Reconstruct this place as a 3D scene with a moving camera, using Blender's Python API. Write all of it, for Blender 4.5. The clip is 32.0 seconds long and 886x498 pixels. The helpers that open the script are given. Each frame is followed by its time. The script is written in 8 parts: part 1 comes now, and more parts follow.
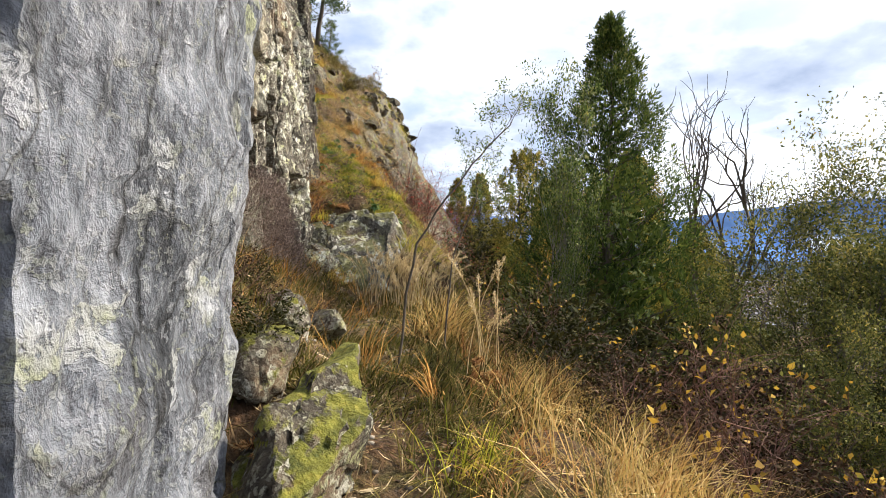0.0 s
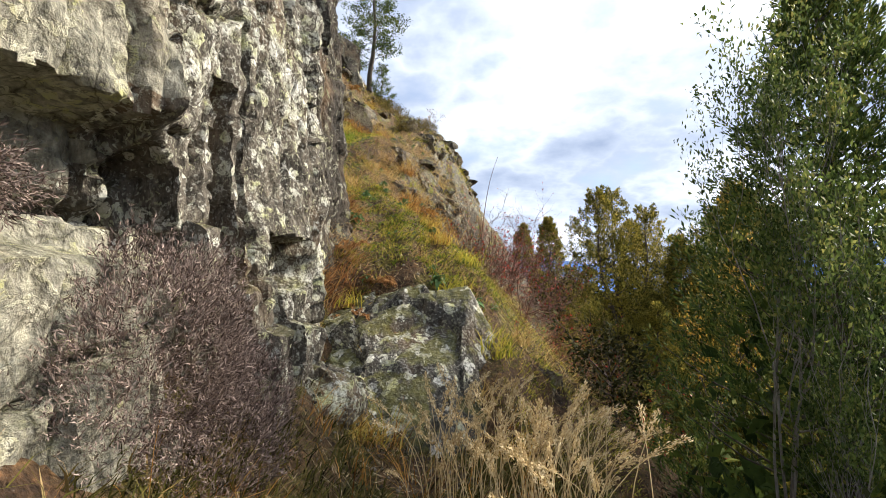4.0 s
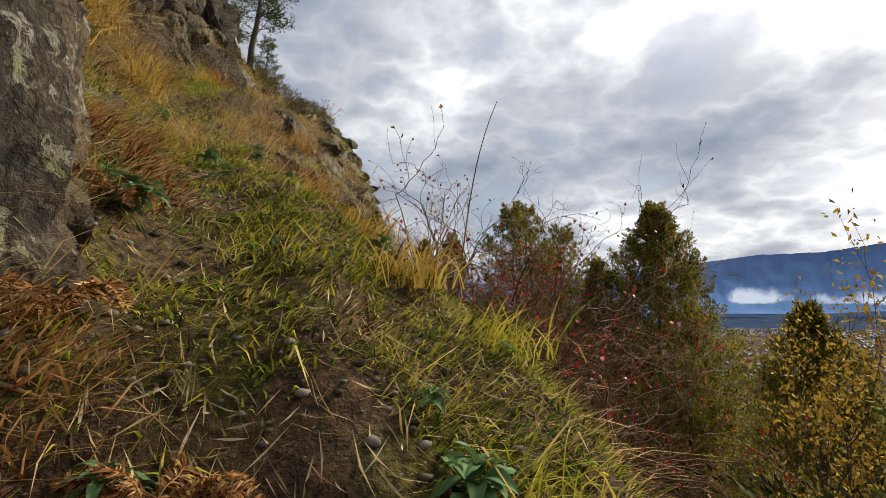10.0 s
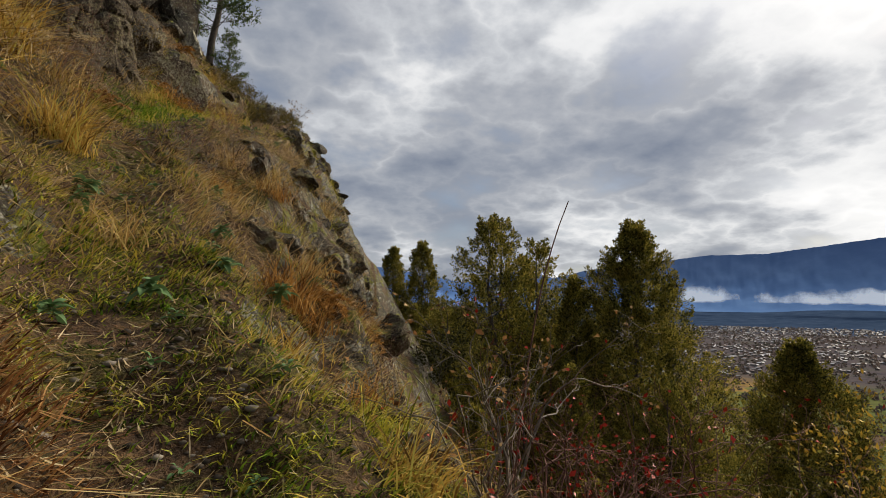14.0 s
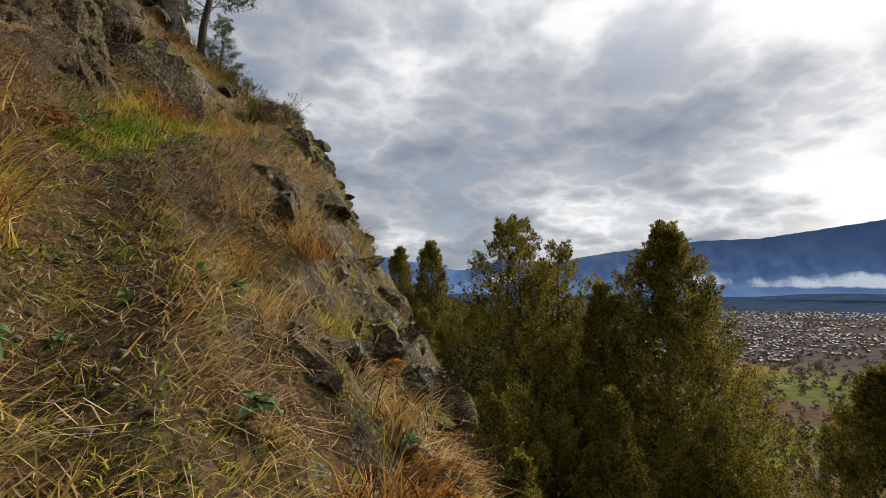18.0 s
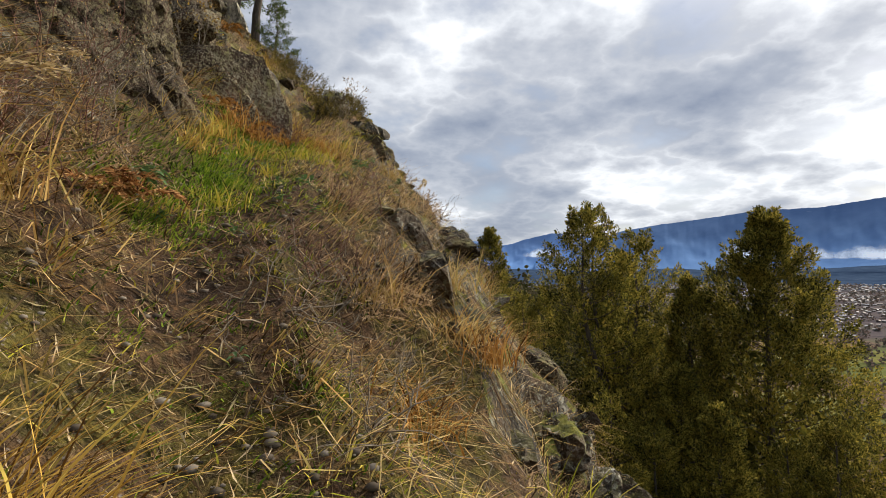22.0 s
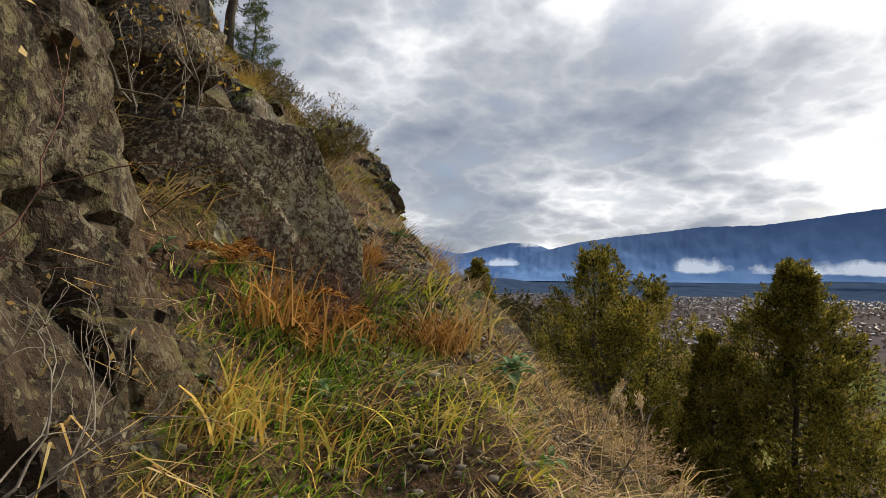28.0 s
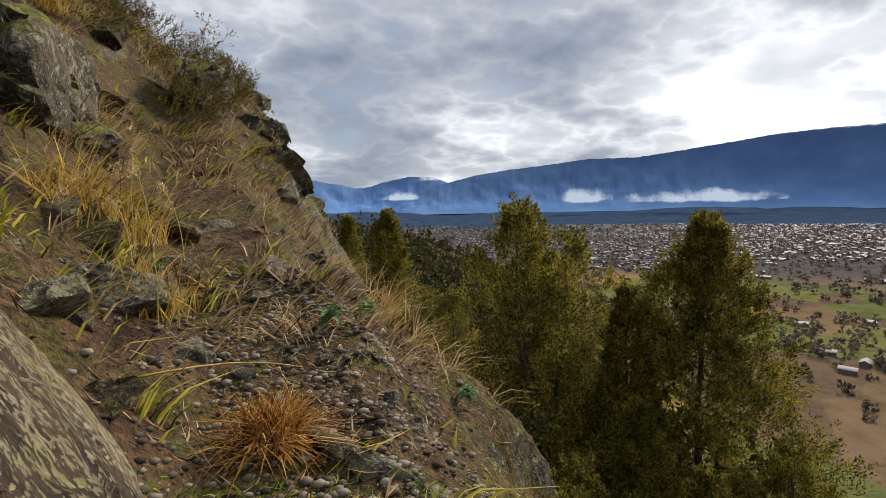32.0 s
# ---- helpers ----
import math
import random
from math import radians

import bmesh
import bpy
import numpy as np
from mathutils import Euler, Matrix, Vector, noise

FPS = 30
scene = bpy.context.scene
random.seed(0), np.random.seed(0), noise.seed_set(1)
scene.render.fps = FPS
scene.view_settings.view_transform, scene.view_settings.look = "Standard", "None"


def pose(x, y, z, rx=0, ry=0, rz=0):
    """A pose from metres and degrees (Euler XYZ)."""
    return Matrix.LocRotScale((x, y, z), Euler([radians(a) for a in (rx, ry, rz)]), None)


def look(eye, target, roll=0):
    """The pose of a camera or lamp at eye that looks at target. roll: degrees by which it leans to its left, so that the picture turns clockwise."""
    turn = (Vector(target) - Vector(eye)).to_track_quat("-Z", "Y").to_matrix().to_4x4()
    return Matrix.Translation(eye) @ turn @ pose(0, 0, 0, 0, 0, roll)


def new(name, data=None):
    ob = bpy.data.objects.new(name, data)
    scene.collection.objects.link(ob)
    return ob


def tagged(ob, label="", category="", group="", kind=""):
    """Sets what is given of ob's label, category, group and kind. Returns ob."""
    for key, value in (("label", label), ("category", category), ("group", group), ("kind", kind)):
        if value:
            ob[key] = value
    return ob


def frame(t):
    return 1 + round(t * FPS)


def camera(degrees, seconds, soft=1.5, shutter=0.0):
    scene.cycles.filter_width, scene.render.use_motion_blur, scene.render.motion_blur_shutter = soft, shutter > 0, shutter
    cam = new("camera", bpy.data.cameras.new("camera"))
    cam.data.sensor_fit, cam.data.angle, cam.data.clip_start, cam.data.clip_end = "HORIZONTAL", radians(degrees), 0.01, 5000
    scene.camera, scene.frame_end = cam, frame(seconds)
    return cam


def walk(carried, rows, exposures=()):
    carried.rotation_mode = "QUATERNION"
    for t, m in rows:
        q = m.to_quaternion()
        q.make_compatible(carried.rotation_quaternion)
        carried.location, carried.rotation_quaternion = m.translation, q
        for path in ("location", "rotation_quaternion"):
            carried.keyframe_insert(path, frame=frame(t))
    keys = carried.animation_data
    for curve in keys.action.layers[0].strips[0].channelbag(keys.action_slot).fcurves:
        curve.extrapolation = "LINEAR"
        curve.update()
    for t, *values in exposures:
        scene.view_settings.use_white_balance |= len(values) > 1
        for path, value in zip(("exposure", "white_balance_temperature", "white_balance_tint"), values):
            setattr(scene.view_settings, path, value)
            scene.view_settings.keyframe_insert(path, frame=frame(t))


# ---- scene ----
cam = camera(84.0, 32.0, soft=0.9)
METRES, EYE, TILT, LEAN, TURN = 20.0, 1.5, -0.4, -1.0, 0.0
ROWS = [
    (0.0, 0.0, 0.0, 0.0, 0.0, 0.0, -0.0),
    (0.5, -0.0038, 0.02, 0.0013, -0.43, 3.14, -0.14),
    (1.0, -0.0067, 0.0439, 0.0117, -3.96, 1.45, 0.05),
    (1.5, -0.0013, 0.0618, 0.0173, -5.24, 1.77, 0.88),
    (2.0, 0.0063, 0.0769, 0.0211, -4.27, 2.36, 0.79),
    (2.5, 0.0045, 0.0938, 0.0204, 0.04, 2.74, 0.54),
    (4.5, -0.0337, 0.1906, 0.032, 7.3, 5.89, 2.06),
    (5.0, -0.0363, 0.201, 0.0341, 2.03, 2.82, 2.44),
    (5.5, -0.0363, 0.2189, 0.0333, -1.75, 1.28, 2.44),
    (6.0, -0.0382, 0.2423, 0.0298, -5.06, -0.14, 2.78),
    (6.5, -0.043, 0.2745, 0.0301, -8.2, 2.59, 0.59),
    (7.0, -0.049, 0.305, 0.0357, -7.14, 3.88, 1.13),
    (7.5, -0.0571, 0.3277, 0.0398, -8.67, 4.36, 1.47),
    (8.0, -0.0622, 0.3372, 0.0467, -11.22, 5.92, 1.41),
    (8.5, -0.0632, 0.3437, 0.0488, -11.43, 7.27, 1.4),
    (9.0, -0.0609, 0.3566, 0.0507, -11.01, 7.46, 1.23),
    (9.5, -0.062, 0.3663, 0.0513, -7.86, 6.71, 1.18),
    (10.0, -0.0702, 0.3808, 0.057, -6.32, 6.87, 1.36),
    (10.5, -0.0737, 0.3884, 0.0703, -7.48, 9.76, 1.67),
    (11.0, -0.0788, 0.3983, 0.0757, -7.35, 9.32, 1.56),
    (11.5, -0.0814, 0.4048, 0.0782, -7.2, 8.31, 1.82),
    (12.0, -0.0846, 0.4179, 0.0859, -9.19, 6.87, 1.82),
    (12.5, -0.0821, 0.4214, 0.0994, -12.83, 8.36, 1.29),
    (13.0, -0.0823, 0.4261, 0.1024, -10.75, 8.73, 0.77),
    (13.5, -0.083, 0.4301, 0.1089, -9.43, 8.55, 0.53),
    (14.0, -0.0884, 0.4364, 0.1112, -10.74, 6.23, 0.77),
    (14.5, -0.0908, 0.4405, 0.1209, -14.36, 3.56, 1.16),
    (16.5, -0.1037, 0.4891, 0.1412, -12.13, 2.26, 0.54),
    (17.0, -0.1068, 0.5073, 0.1456, -12.08, 2.66, 0.71),
    (17.5, -0.1118, 0.5186, 0.1499, -11.31, 4.15, 1.39),
    (18.0, -0.119, 0.5296, 0.1599, -11.31, 4.84, 1.46),
    (18.5, -0.1204, 0.5377, 0.1633, -5.72, 5.17, 1.7),
    (19.0, -0.1226, 0.5487, 0.1672, 2.3, 6.1, 2.29),
    (19.5, -0.1294, 0.558, 0.1682, 6.31, 7.24, 1.9),
    (20.0, -0.1386, 0.5646, 0.178, 9.47, 7.67, 1.13),
    (20.5, -0.1473, 0.5755, 0.1821, 7.72, 7.25, 1.51),
    (21.0, -0.1533, 0.5839, 0.1884, 4.87, 4.61, 1.8),
    (21.5, -0.1595, 0.5948, 0.195, -0.89, 2.35, 2.01),
    (22.0, -0.1616, 0.6059, 0.2043, -6.46, 2.15, 2.08),
    (22.5, -0.167, 0.6159, 0.2096, -9.18, 2.01, 2.28),
    (23.0, -0.172, 0.6258, 0.2169, -17.3, 1.29, 0.49),
    (23.5, -0.1707, 0.6389, 0.2255, -18.33, 0.81, -0.2),
    (24.0, -0.1793, 0.6499, 0.2304, -10.91, 2.94, -0.23),
    (24.5, -0.1876, 0.6606, 0.242, -7.83, 4.31, -0.46),
    (25.0, -0.1942, 0.6779, 0.244, -2.21, 4.07, -0.98),
    (25.5, -0.1972, 0.6876, 0.252, -0.63, 4.06, -0.2),
    (27.5, -0.2139, 0.7316, 0.2754, -5.47, 4.6, 0.3),
    (28.0, -0.2153, 0.7423, 0.2818, -11.25, 2.83, 0.76),
    (28.5, -0.2165, 0.7572, 0.2889, -13.4, 2.76, 2.07),
    (29.0, -0.2188, 0.7695, 0.294, -15.89, 2.0, 2.79),
    (29.5, -0.2179, 0.7813, 0.2983, -17.07, -0.3, 2.88),
    (30.0, -0.2158, 0.8001, 0.3036, -17.53, -1.91, 2.83),
    (30.5, -0.2166, 0.8168, 0.3106, -17.46, -2.66, 2.87),
    (31.0, -0.2161, 0.8264, 0.3218, -18.84, -2.77, 2.71),
    (31.5, -0.2131, 0.8397, 0.3249, -19.72, -3.18, 2.6),
    (32.0, -0.2113, 0.8467, 0.3279, -22.83, -5.1, 2.29),
]
# the clip's camera opens and closes as it turns from the dark cliff to the bright sky
EXPOSURES = [(0.0, 1.3, 6170, 10), (0.5, 1.15, 6170, 10), (1.0, 0.75, 6020, 10), (1.5, 0.65, 6020, 10), (2.0, 0.6, 6070, 10), (2.5, 0.6, 6070, 10), (4.5, 1.4, 6070, 10), (6.0, 1.55, 6120, 10), (7.0, 1.45, 6220, 10), (7.5, 1.15, 6370, 10),
             (8.0, 0.85, 6470, 10), (9.0, 0.58, 6520, 10), (10.0, 0.38, 6520, 10), (11.0, 0.13, 6570, 10), (12.5, -0.07, 6520, 10), (14.5, -0.07, 6520, 10), (17.0, -0.02, 6520, 10), (19.0, 0.23, 6570, 10), (21.0, 0.43, 6520, 10), (22.3, 0.43, 6370, 10),
             (23.2, 0.03, 6270, 10), (24.0, -0.22, 6270, 10), (25.0, 0.08, 6420, 10), (28.0, 0.18, 6470, 10), (32.0, 0.18, 6270, 10)]
walk(cam, [(t, pose(0, 0, EYE, TILT, LEAN, TURN) @ pose(METRES * x, METRES * y, METRES * z, 90 + pitch, roll, yaw)) for t, x, y, z, yaw, pitch, roll in ROWS],
     exposures=EXPOSURES)

# world: broken cloud over a bluish sky, one wide weak sun behind the cloud
SUN_AZ, SUN_EL = radians(62), radians(34)
world = bpy.data.worlds.new("overcast_sky")
scene.world = world
world.use_nodes = True
wt = world.node_tree
wt.nodes.clear()


def wn(kind, **kw):
    n = wt.nodes.new(kind)
    for k, v in kw.items():
        n.inputs[k].default_value = v
    return n


def link(tree, a, b):
    tree.links.new(a, b)


def math_node(tree, op, a, b=None, c=None, clamp=False):
    n = tree.nodes.new("ShaderNodeMath")
    n.operation, n.use_clamp = op, clamp
    for i, v in enumerate((a, b, c)):
        if v is None:
            continue
        if isinstance(v, (int, float)):
            n.inputs[i].default_value = v
        else:
            link(tree, v, n.inputs[i])
    return n.outputs[0]


def ramp(tree, fac, stops, interp="LINEAR"):
    n = tree.nodes.new("ShaderNodeValToRGB")
    n.color_ramp.interpolation = interp
    while len(n.color_ramp.elements) < len(stops):
        n.color_ramp.elements.new(0.5)
    for e, (p, c) in zip(n.color_ramp.elements, stops):
        e.position, e.color = p, (*c, 1) if len(c) == 3 else c
    link(tree, fac, n.inputs[0])
    return n.outputs[0]


def mix(tree, fac, a, b, blend="MIX"):
    n = tree.nodes.new("ShaderNodeMix")
    n.data_type, n.blend_type = "RGBA", blend
    for i, v in ((0, fac), (6, a), (7, b)):
        if isinstance(v, (int, float)):
            n.inputs[i].default_value = v
        elif isinstance(v, tuple):
            n.inputs[i].default_value = (*v, 1)
        else:
            link(tree, v, n.inputs[i])
    return n.outputs[2]


sky = wt.nodes.new("ShaderNodeTexSky")
sky.sky_type, sky.sun_disc = "NISHITA", False
sky.sun_elevation, sky.sun_rotation = SUN_EL, SUN_AZ
sky.air_density, sky.dust_density = 1.0, 1.5
co = wt.nodes.new("ShaderNodeTexCoord")
sep = wt.nodes.new("ShaderNodeSeparateXYZ")
link(wt, co.outputs["Generated"], sep.inputs[0])
up = math_node(wt, "ADD", math_node(wt, "MAXIMUM", sep.outputs[2], 0.0), 0.30)
cx = math_node(wt, "DIVIDE", sep.outputs[0], up)
cy = math_node(wt, "DIVIDE", sep.outputs[1], up)
com = wt.nodes.new("ShaderNodeCombineXYZ")
link(wt, cx, com.inputs[0])
link(wt, cy, com.inputs[1])
big = wn("ShaderNodeTexNoise", Scale=1.15, Detail=7.0, Roughness=0.46, Distortion=0.0)
link(wt, com.outputs[0], big.inputs["Vector"])
fine = wn("ShaderNodeTexNoise", Scale=3.4, Detail=9.0, Roughness=0.52, Distortion=0.0)
link(wt, com.outputs[0], fine.inputs["Vector"])
billow = math_node(wt, "MULTIPLY", math_node(wt, "ABSOLUTE", math_node(wt, "SUBTRACT", fine.outputs[0], 0.5)), 2.0)
mixn = math_node(wt, "ADD", math_node(wt, "MULTIPLY", big.outputs[0], 0.70), math_node(wt, "MULTIPLY", math_node(wt, "SUBTRACT", 0.62, billow), 0.28))
# the cloud is thinner, and so brighter, towards the sun and low over the horizon
dotn = wt.nodes.new("ShaderNodeVectorMath")
dotn.operation = "DOT_PRODUCT"
link(wt, co.outputs["Generated"], dotn.inputs[0])
dotn.inputs[1].default_value = (math.sin(SUN_AZ) * math.cos(SUN_EL), math.cos(SUN_AZ) * math.cos(SUN_EL), math.sin(SUN_EL))
glow = math_node(wt, "MULTIPLY", math_node(wt, "POWER", math_node(wt, "MAXIMUM", dotn.outputs["Value"], 0.0), 5.0), 0.17)
cloud = math_node(wt, "ADD", mixn, glow)
cloud_col = ramp(wt, cloud, [(0.38, (0.20, 0.235, 0.31)), (0.475, (0.32, 0.35, 0.41)), (0.535, (0.46, 0.48, 0.52)), (0.575, (0.62, 0.64, 0.67)), (0.625, (0.88, 0.885, 0.89)), (0.76, (1.15, 1.14, 1.12))])
skyb = mix(wt, 1.0, sky.outputs[0], (0.12, 0.12, 0.12), "MULTIPLY")
cover = math_node(wt, "MULTIPLY", ramp(wt, fine.outputs[0], [(0.30, (0.72, 0.72, 0.72)), (0.45, (0.97, 0.97, 0.97))]), 1.0)
full = mix(wt, cover, skyb, cloud_col)
bgn = wt.nodes.new("ShaderNodeBackground")
bgn.inputs[1].default_value = 1.0
zen = ramp(wt, sep.outputs[2], [(0.42, (1, 1, 1)), (0.95, (1.2, 1.2, 1.2))])
link(wt, mix(wt, 1.0, full, zen, "MULTIPLY"), bgn.inputs[0])
outw = wt.nodes.new("ShaderNodeOutputWorld")
link(wt, bgn.outputs[0], outw.inputs[0])

sun = new("sun", bpy.data.lights.new("sun", "SUN"))
sun.data.energy, sun.data.angle, sun.data.color = 4.8, radians(12), (1.0, 0.87, 0.68)
sun.matrix_world = look((0, 0, 0), (-math.sin(SUN_AZ) * math.cos(SUN_EL), -math.cos(SUN_AZ) * math.cos(SUN_EL), -math.sin(SUN_EL)))

# ---------------------------------------------------------------- numbers: noise and meshes


def hash3(ix, iy, iz, seed):
    h = (ix * 374761393 + iy * 668265263 + iz * 2147483647 + seed * 1274126177) & 0xFFFFFFFF
    h = ((h ^ (h >> 13)) * 1103515245) & 0xFFFFFFFF
    h = ((h ^ (h >> 16)) * 2654435761) & 0xFFFFFFFF
    return ((h ^ (h >> 15)) & 0xFFFFFF) / float(0x1000000)


def vnoise(p, seed=0):
    """Value noise in 0..1 at the points p (N, 3)."""
    i = np.floor(p).astype(np.int64)
    f = p - i
    f = f * f * f * (f * (f * 6 - 15) + 10)
    r = 0
    for a in (0, 1):
        for b in (0, 1):
            for c in (0, 1):
                w = (f[:, 0] if a else 1 - f[:, 0]) * (f[:, 1] if b else 1 - f[:, 1]) * (f[:, 2] if c else 1 - f[:, 2])
                r = r + w * hash3(i[:, 0] + a, i[:, 1] + b, i[:, 2] + c, seed)
    return r


def fbm(p, octaves=4, seed=0, gain=0.5):
    """Fractal noise, about -1..1."""
    s, a, t = 0, 1.0, 0.0
    for k in range(octaves):
        s = s + a * (vnoise(p * 2.03 ** k, seed + 17 * k) * 2 - 1)
        t += a
        a *= gain
    return s / t


def worley(p, seed=0):
    """Distance to the nearest and second feature points, and the nearest one's random number."""
    i = np.floor(p).astype(np.int64)
    f1 = np.full(len(p), 9.0)
    f2 = np.full(len(p), 9.0)
    rid = np.zeros(len(p))
    off = np.zeros((len(p), 3))
    for a in (-1, 0, 1):
        for b in (-1, 0, 1):
            for c in (-1, 0, 1):
                q = i + (a, b, c)
                h = [hash3(q[:, 0], q[:, 1], q[:, 2], seed + k) for k in range(4)]
                d = np.sqrt((q[:, 0] + h[0] - p[:, 0]) ** 2 + (q[:, 1] + h[1] - p[:, 1]) ** 2 + (q[:, 2] + h[2] - p[:, 2]) ** 2)
                near = d < f1
                f2 = np.where(near, f1, np.minimum(f2, d))
                rid = np.where(near, h[3], rid)
                off = np.where(near[:, None], p - q - np.stack(h[:3], -1), off)
                f1 = np.where(near, d, f1)
    return f1, f2, rid, off


def xyz(x, y, z):
    return np.stack([np.asarray(x, float), np.asarray(y, float), np.asarray(z, float) + 0 * np.asarray(x, float)], -1)


def mesh_of(name, verts, faces, mats, smooth=True, slots=None):
    """A mesh from arrays; all faces with the same number of corners."""
    me = bpy.data.meshes.new(name)
    verts = np.asarray(verts, np.float32)
    faces = np.asarray(faces, np.int32)
    n, k = faces.shape
    me.vertices.add(len(verts))
    me.vertices.foreach_set("co", verts.ravel())
    me.loops.add(n * k)
    me.loops.foreach_set("vertex_index", faces.ravel())
    me.polygons.add(n)
    me.polygons.foreach_set("loop_start", np.arange(0, n * k, k, dtype=np.int32))
    if smooth:
        me.polygons.foreach_set("use_smooth", np.ones(n, bool))
    if slots is not None:
        me.polygons.foreach_set("material_index", np.asarray(slots, np.int32))
    for m in mats if isinstance(mats, (list, tuple)) else [mats]:
        me.materials.append(m)
    me.update(calc_edges=True)
    me.validate()
    return me


def thing(name, label, category, group="", kind="", at=None):
    """An Empty that carries the parts of one thing."""
    return tagged(place(new(name), at), label, category, group, kind)


def place(ob, at):
    if at is not None:
        ob.matrix_basis = at if isinstance(at, Matrix) else Matrix.Translation(at)
    return ob


def piece(name, me, parent, label="", kind=""):
    ob = new(name, me)
    ob.parent = parent
    return tagged(ob, label, kind=kind)


def grid_faces(nu, nv):
    a = np.arange(nu * nv).reshape(nu, nv)
    return np.stack([a[:-1, :-1], a[1:, :-1], a[1:, 1:], a[:-1, 1:]], -1).reshape(-1, 4)


def tube(points, radii, sides=6):
    """Vertices and quads of a tapered tube along points."""
    p = np.asarray(points, float)
    r = np.asarray(radii, float)
    d = np.gradient(p, axis=0)
    d /= np.linalg.norm(d, axis=1, keepdims=True) + 1e-9
    ref = np.array([0.31, 0.95, 0.05]) if abs(d[0, 2]) > 0.8 else np.array([0, 0, 1.0])
    u = np.cross(d, ref)
    u /= np.linalg.norm(u, axis=1, keepdims=True) + 1e-9
    w = np.cross(d, u)
    a = np.linspace(0, 2 * np.pi, sides, endpoint=False)
    v = p[:, None] + r[:, None, None] * (np.cos(a)[None, :, None] * u[:, None] + np.sin(a)[None, :, None] * w[:, None])
    n = len(p)
    k = np.arange(n * sides).reshape(n, sides)
    k2 = np.roll(k, -1, 1)
    f = np.stack([k[:-1], k2[:-1], k2[1:], k[1:]], -1).reshape(-1, 4)
    return v.reshape(-1, 3), f


class Soup:
    """Gathers vertices and faces of one kind."""

    def __init__(self):
        self.v, self.f, self.n = [], [], 0

    def add(self, v, f):
        self.v.append(v)
        self.f.append(np.asarray(f) + self.n)
        self.n += len(v)

    def mesh(self, name, mat, smooth=True):
        return mesh_of(name, np.concatenate(self.v), np.concatenate(self.f), mat, smooth)


# ---------------------------------------------------------------- materials
def material(name, rough=0.9):
    m = bpy.data.materials.new(name)
    m.use_nodes = True
    t = m.node_tree
    b = t.nodes["Principled BSDF"]
    b.inputs["Roughness"].default_value = rough
    b.inputs["Specular IOR Level"].default_value = 0.25
    return m, t, b


def coords(t, scale=(1, 1, 1), kind="Object"):
    c = t.nodes.new("ShaderNodeTexCoord")
    mp = t.nodes.new("ShaderNodeMapping")
    mp.inputs["Scale"].default_value = scale
    link(t, c.outputs[kind], mp.inputs[0])
    return mp.outputs[0]


def noise_tex(t, vec, scale, detail=5.0, rough=0.6, dist=0.0):
    n = t.nodes.new("ShaderNodeTexNoise")
    for k, v in (("Scale", scale), ("Detail", detail), ("Roughness", rough), ("Distortion", dist)):
        n.inputs[k].default_value = v
    link(t, vec, n.inputs["Vector"])
    return n.outputs[0]


def cells(t, vec, scale, feature="F1", out="Distance", rand=1.0):
    n = t.nodes.new("ShaderNodeTexVoronoi")
    n.feature = feature
    n.inputs["Scale"].default_value = scale
    n.inputs["Randomness"].default_value = rand
    link(t, vec, n.inputs["Vector"])
    return n.outputs[out]


def warp(t, vec, scale, amount):
    n = t.nodes.new("ShaderNodeTexNoise")
    n.inputs["Scale"].default_value, n.inputs["Detail"].default_value = scale, 4.0
    link(t, vec, n.inputs["Vector"])
    s = t.nodes.new("ShaderNodeVectorMath")
    s.operation = "MULTIPLY_ADD"
    link(t, n.outputs["Color"], s.inputs[0])
    s.inputs[1].default_value = (amount,) * 3
    link(t, vec, s.inputs[2])
    return s.outputs[0]


def bump(t, b, height, strength, dist):
    n = t.nodes.new("ShaderNodeBump")
    n.inputs["Strength"].default_value, n.inputs["Distance"].default_value = strength, dist
    link(t, height, n.inputs["Height"])
    link(t, n.outputs[0], b.inputs["Normal"])


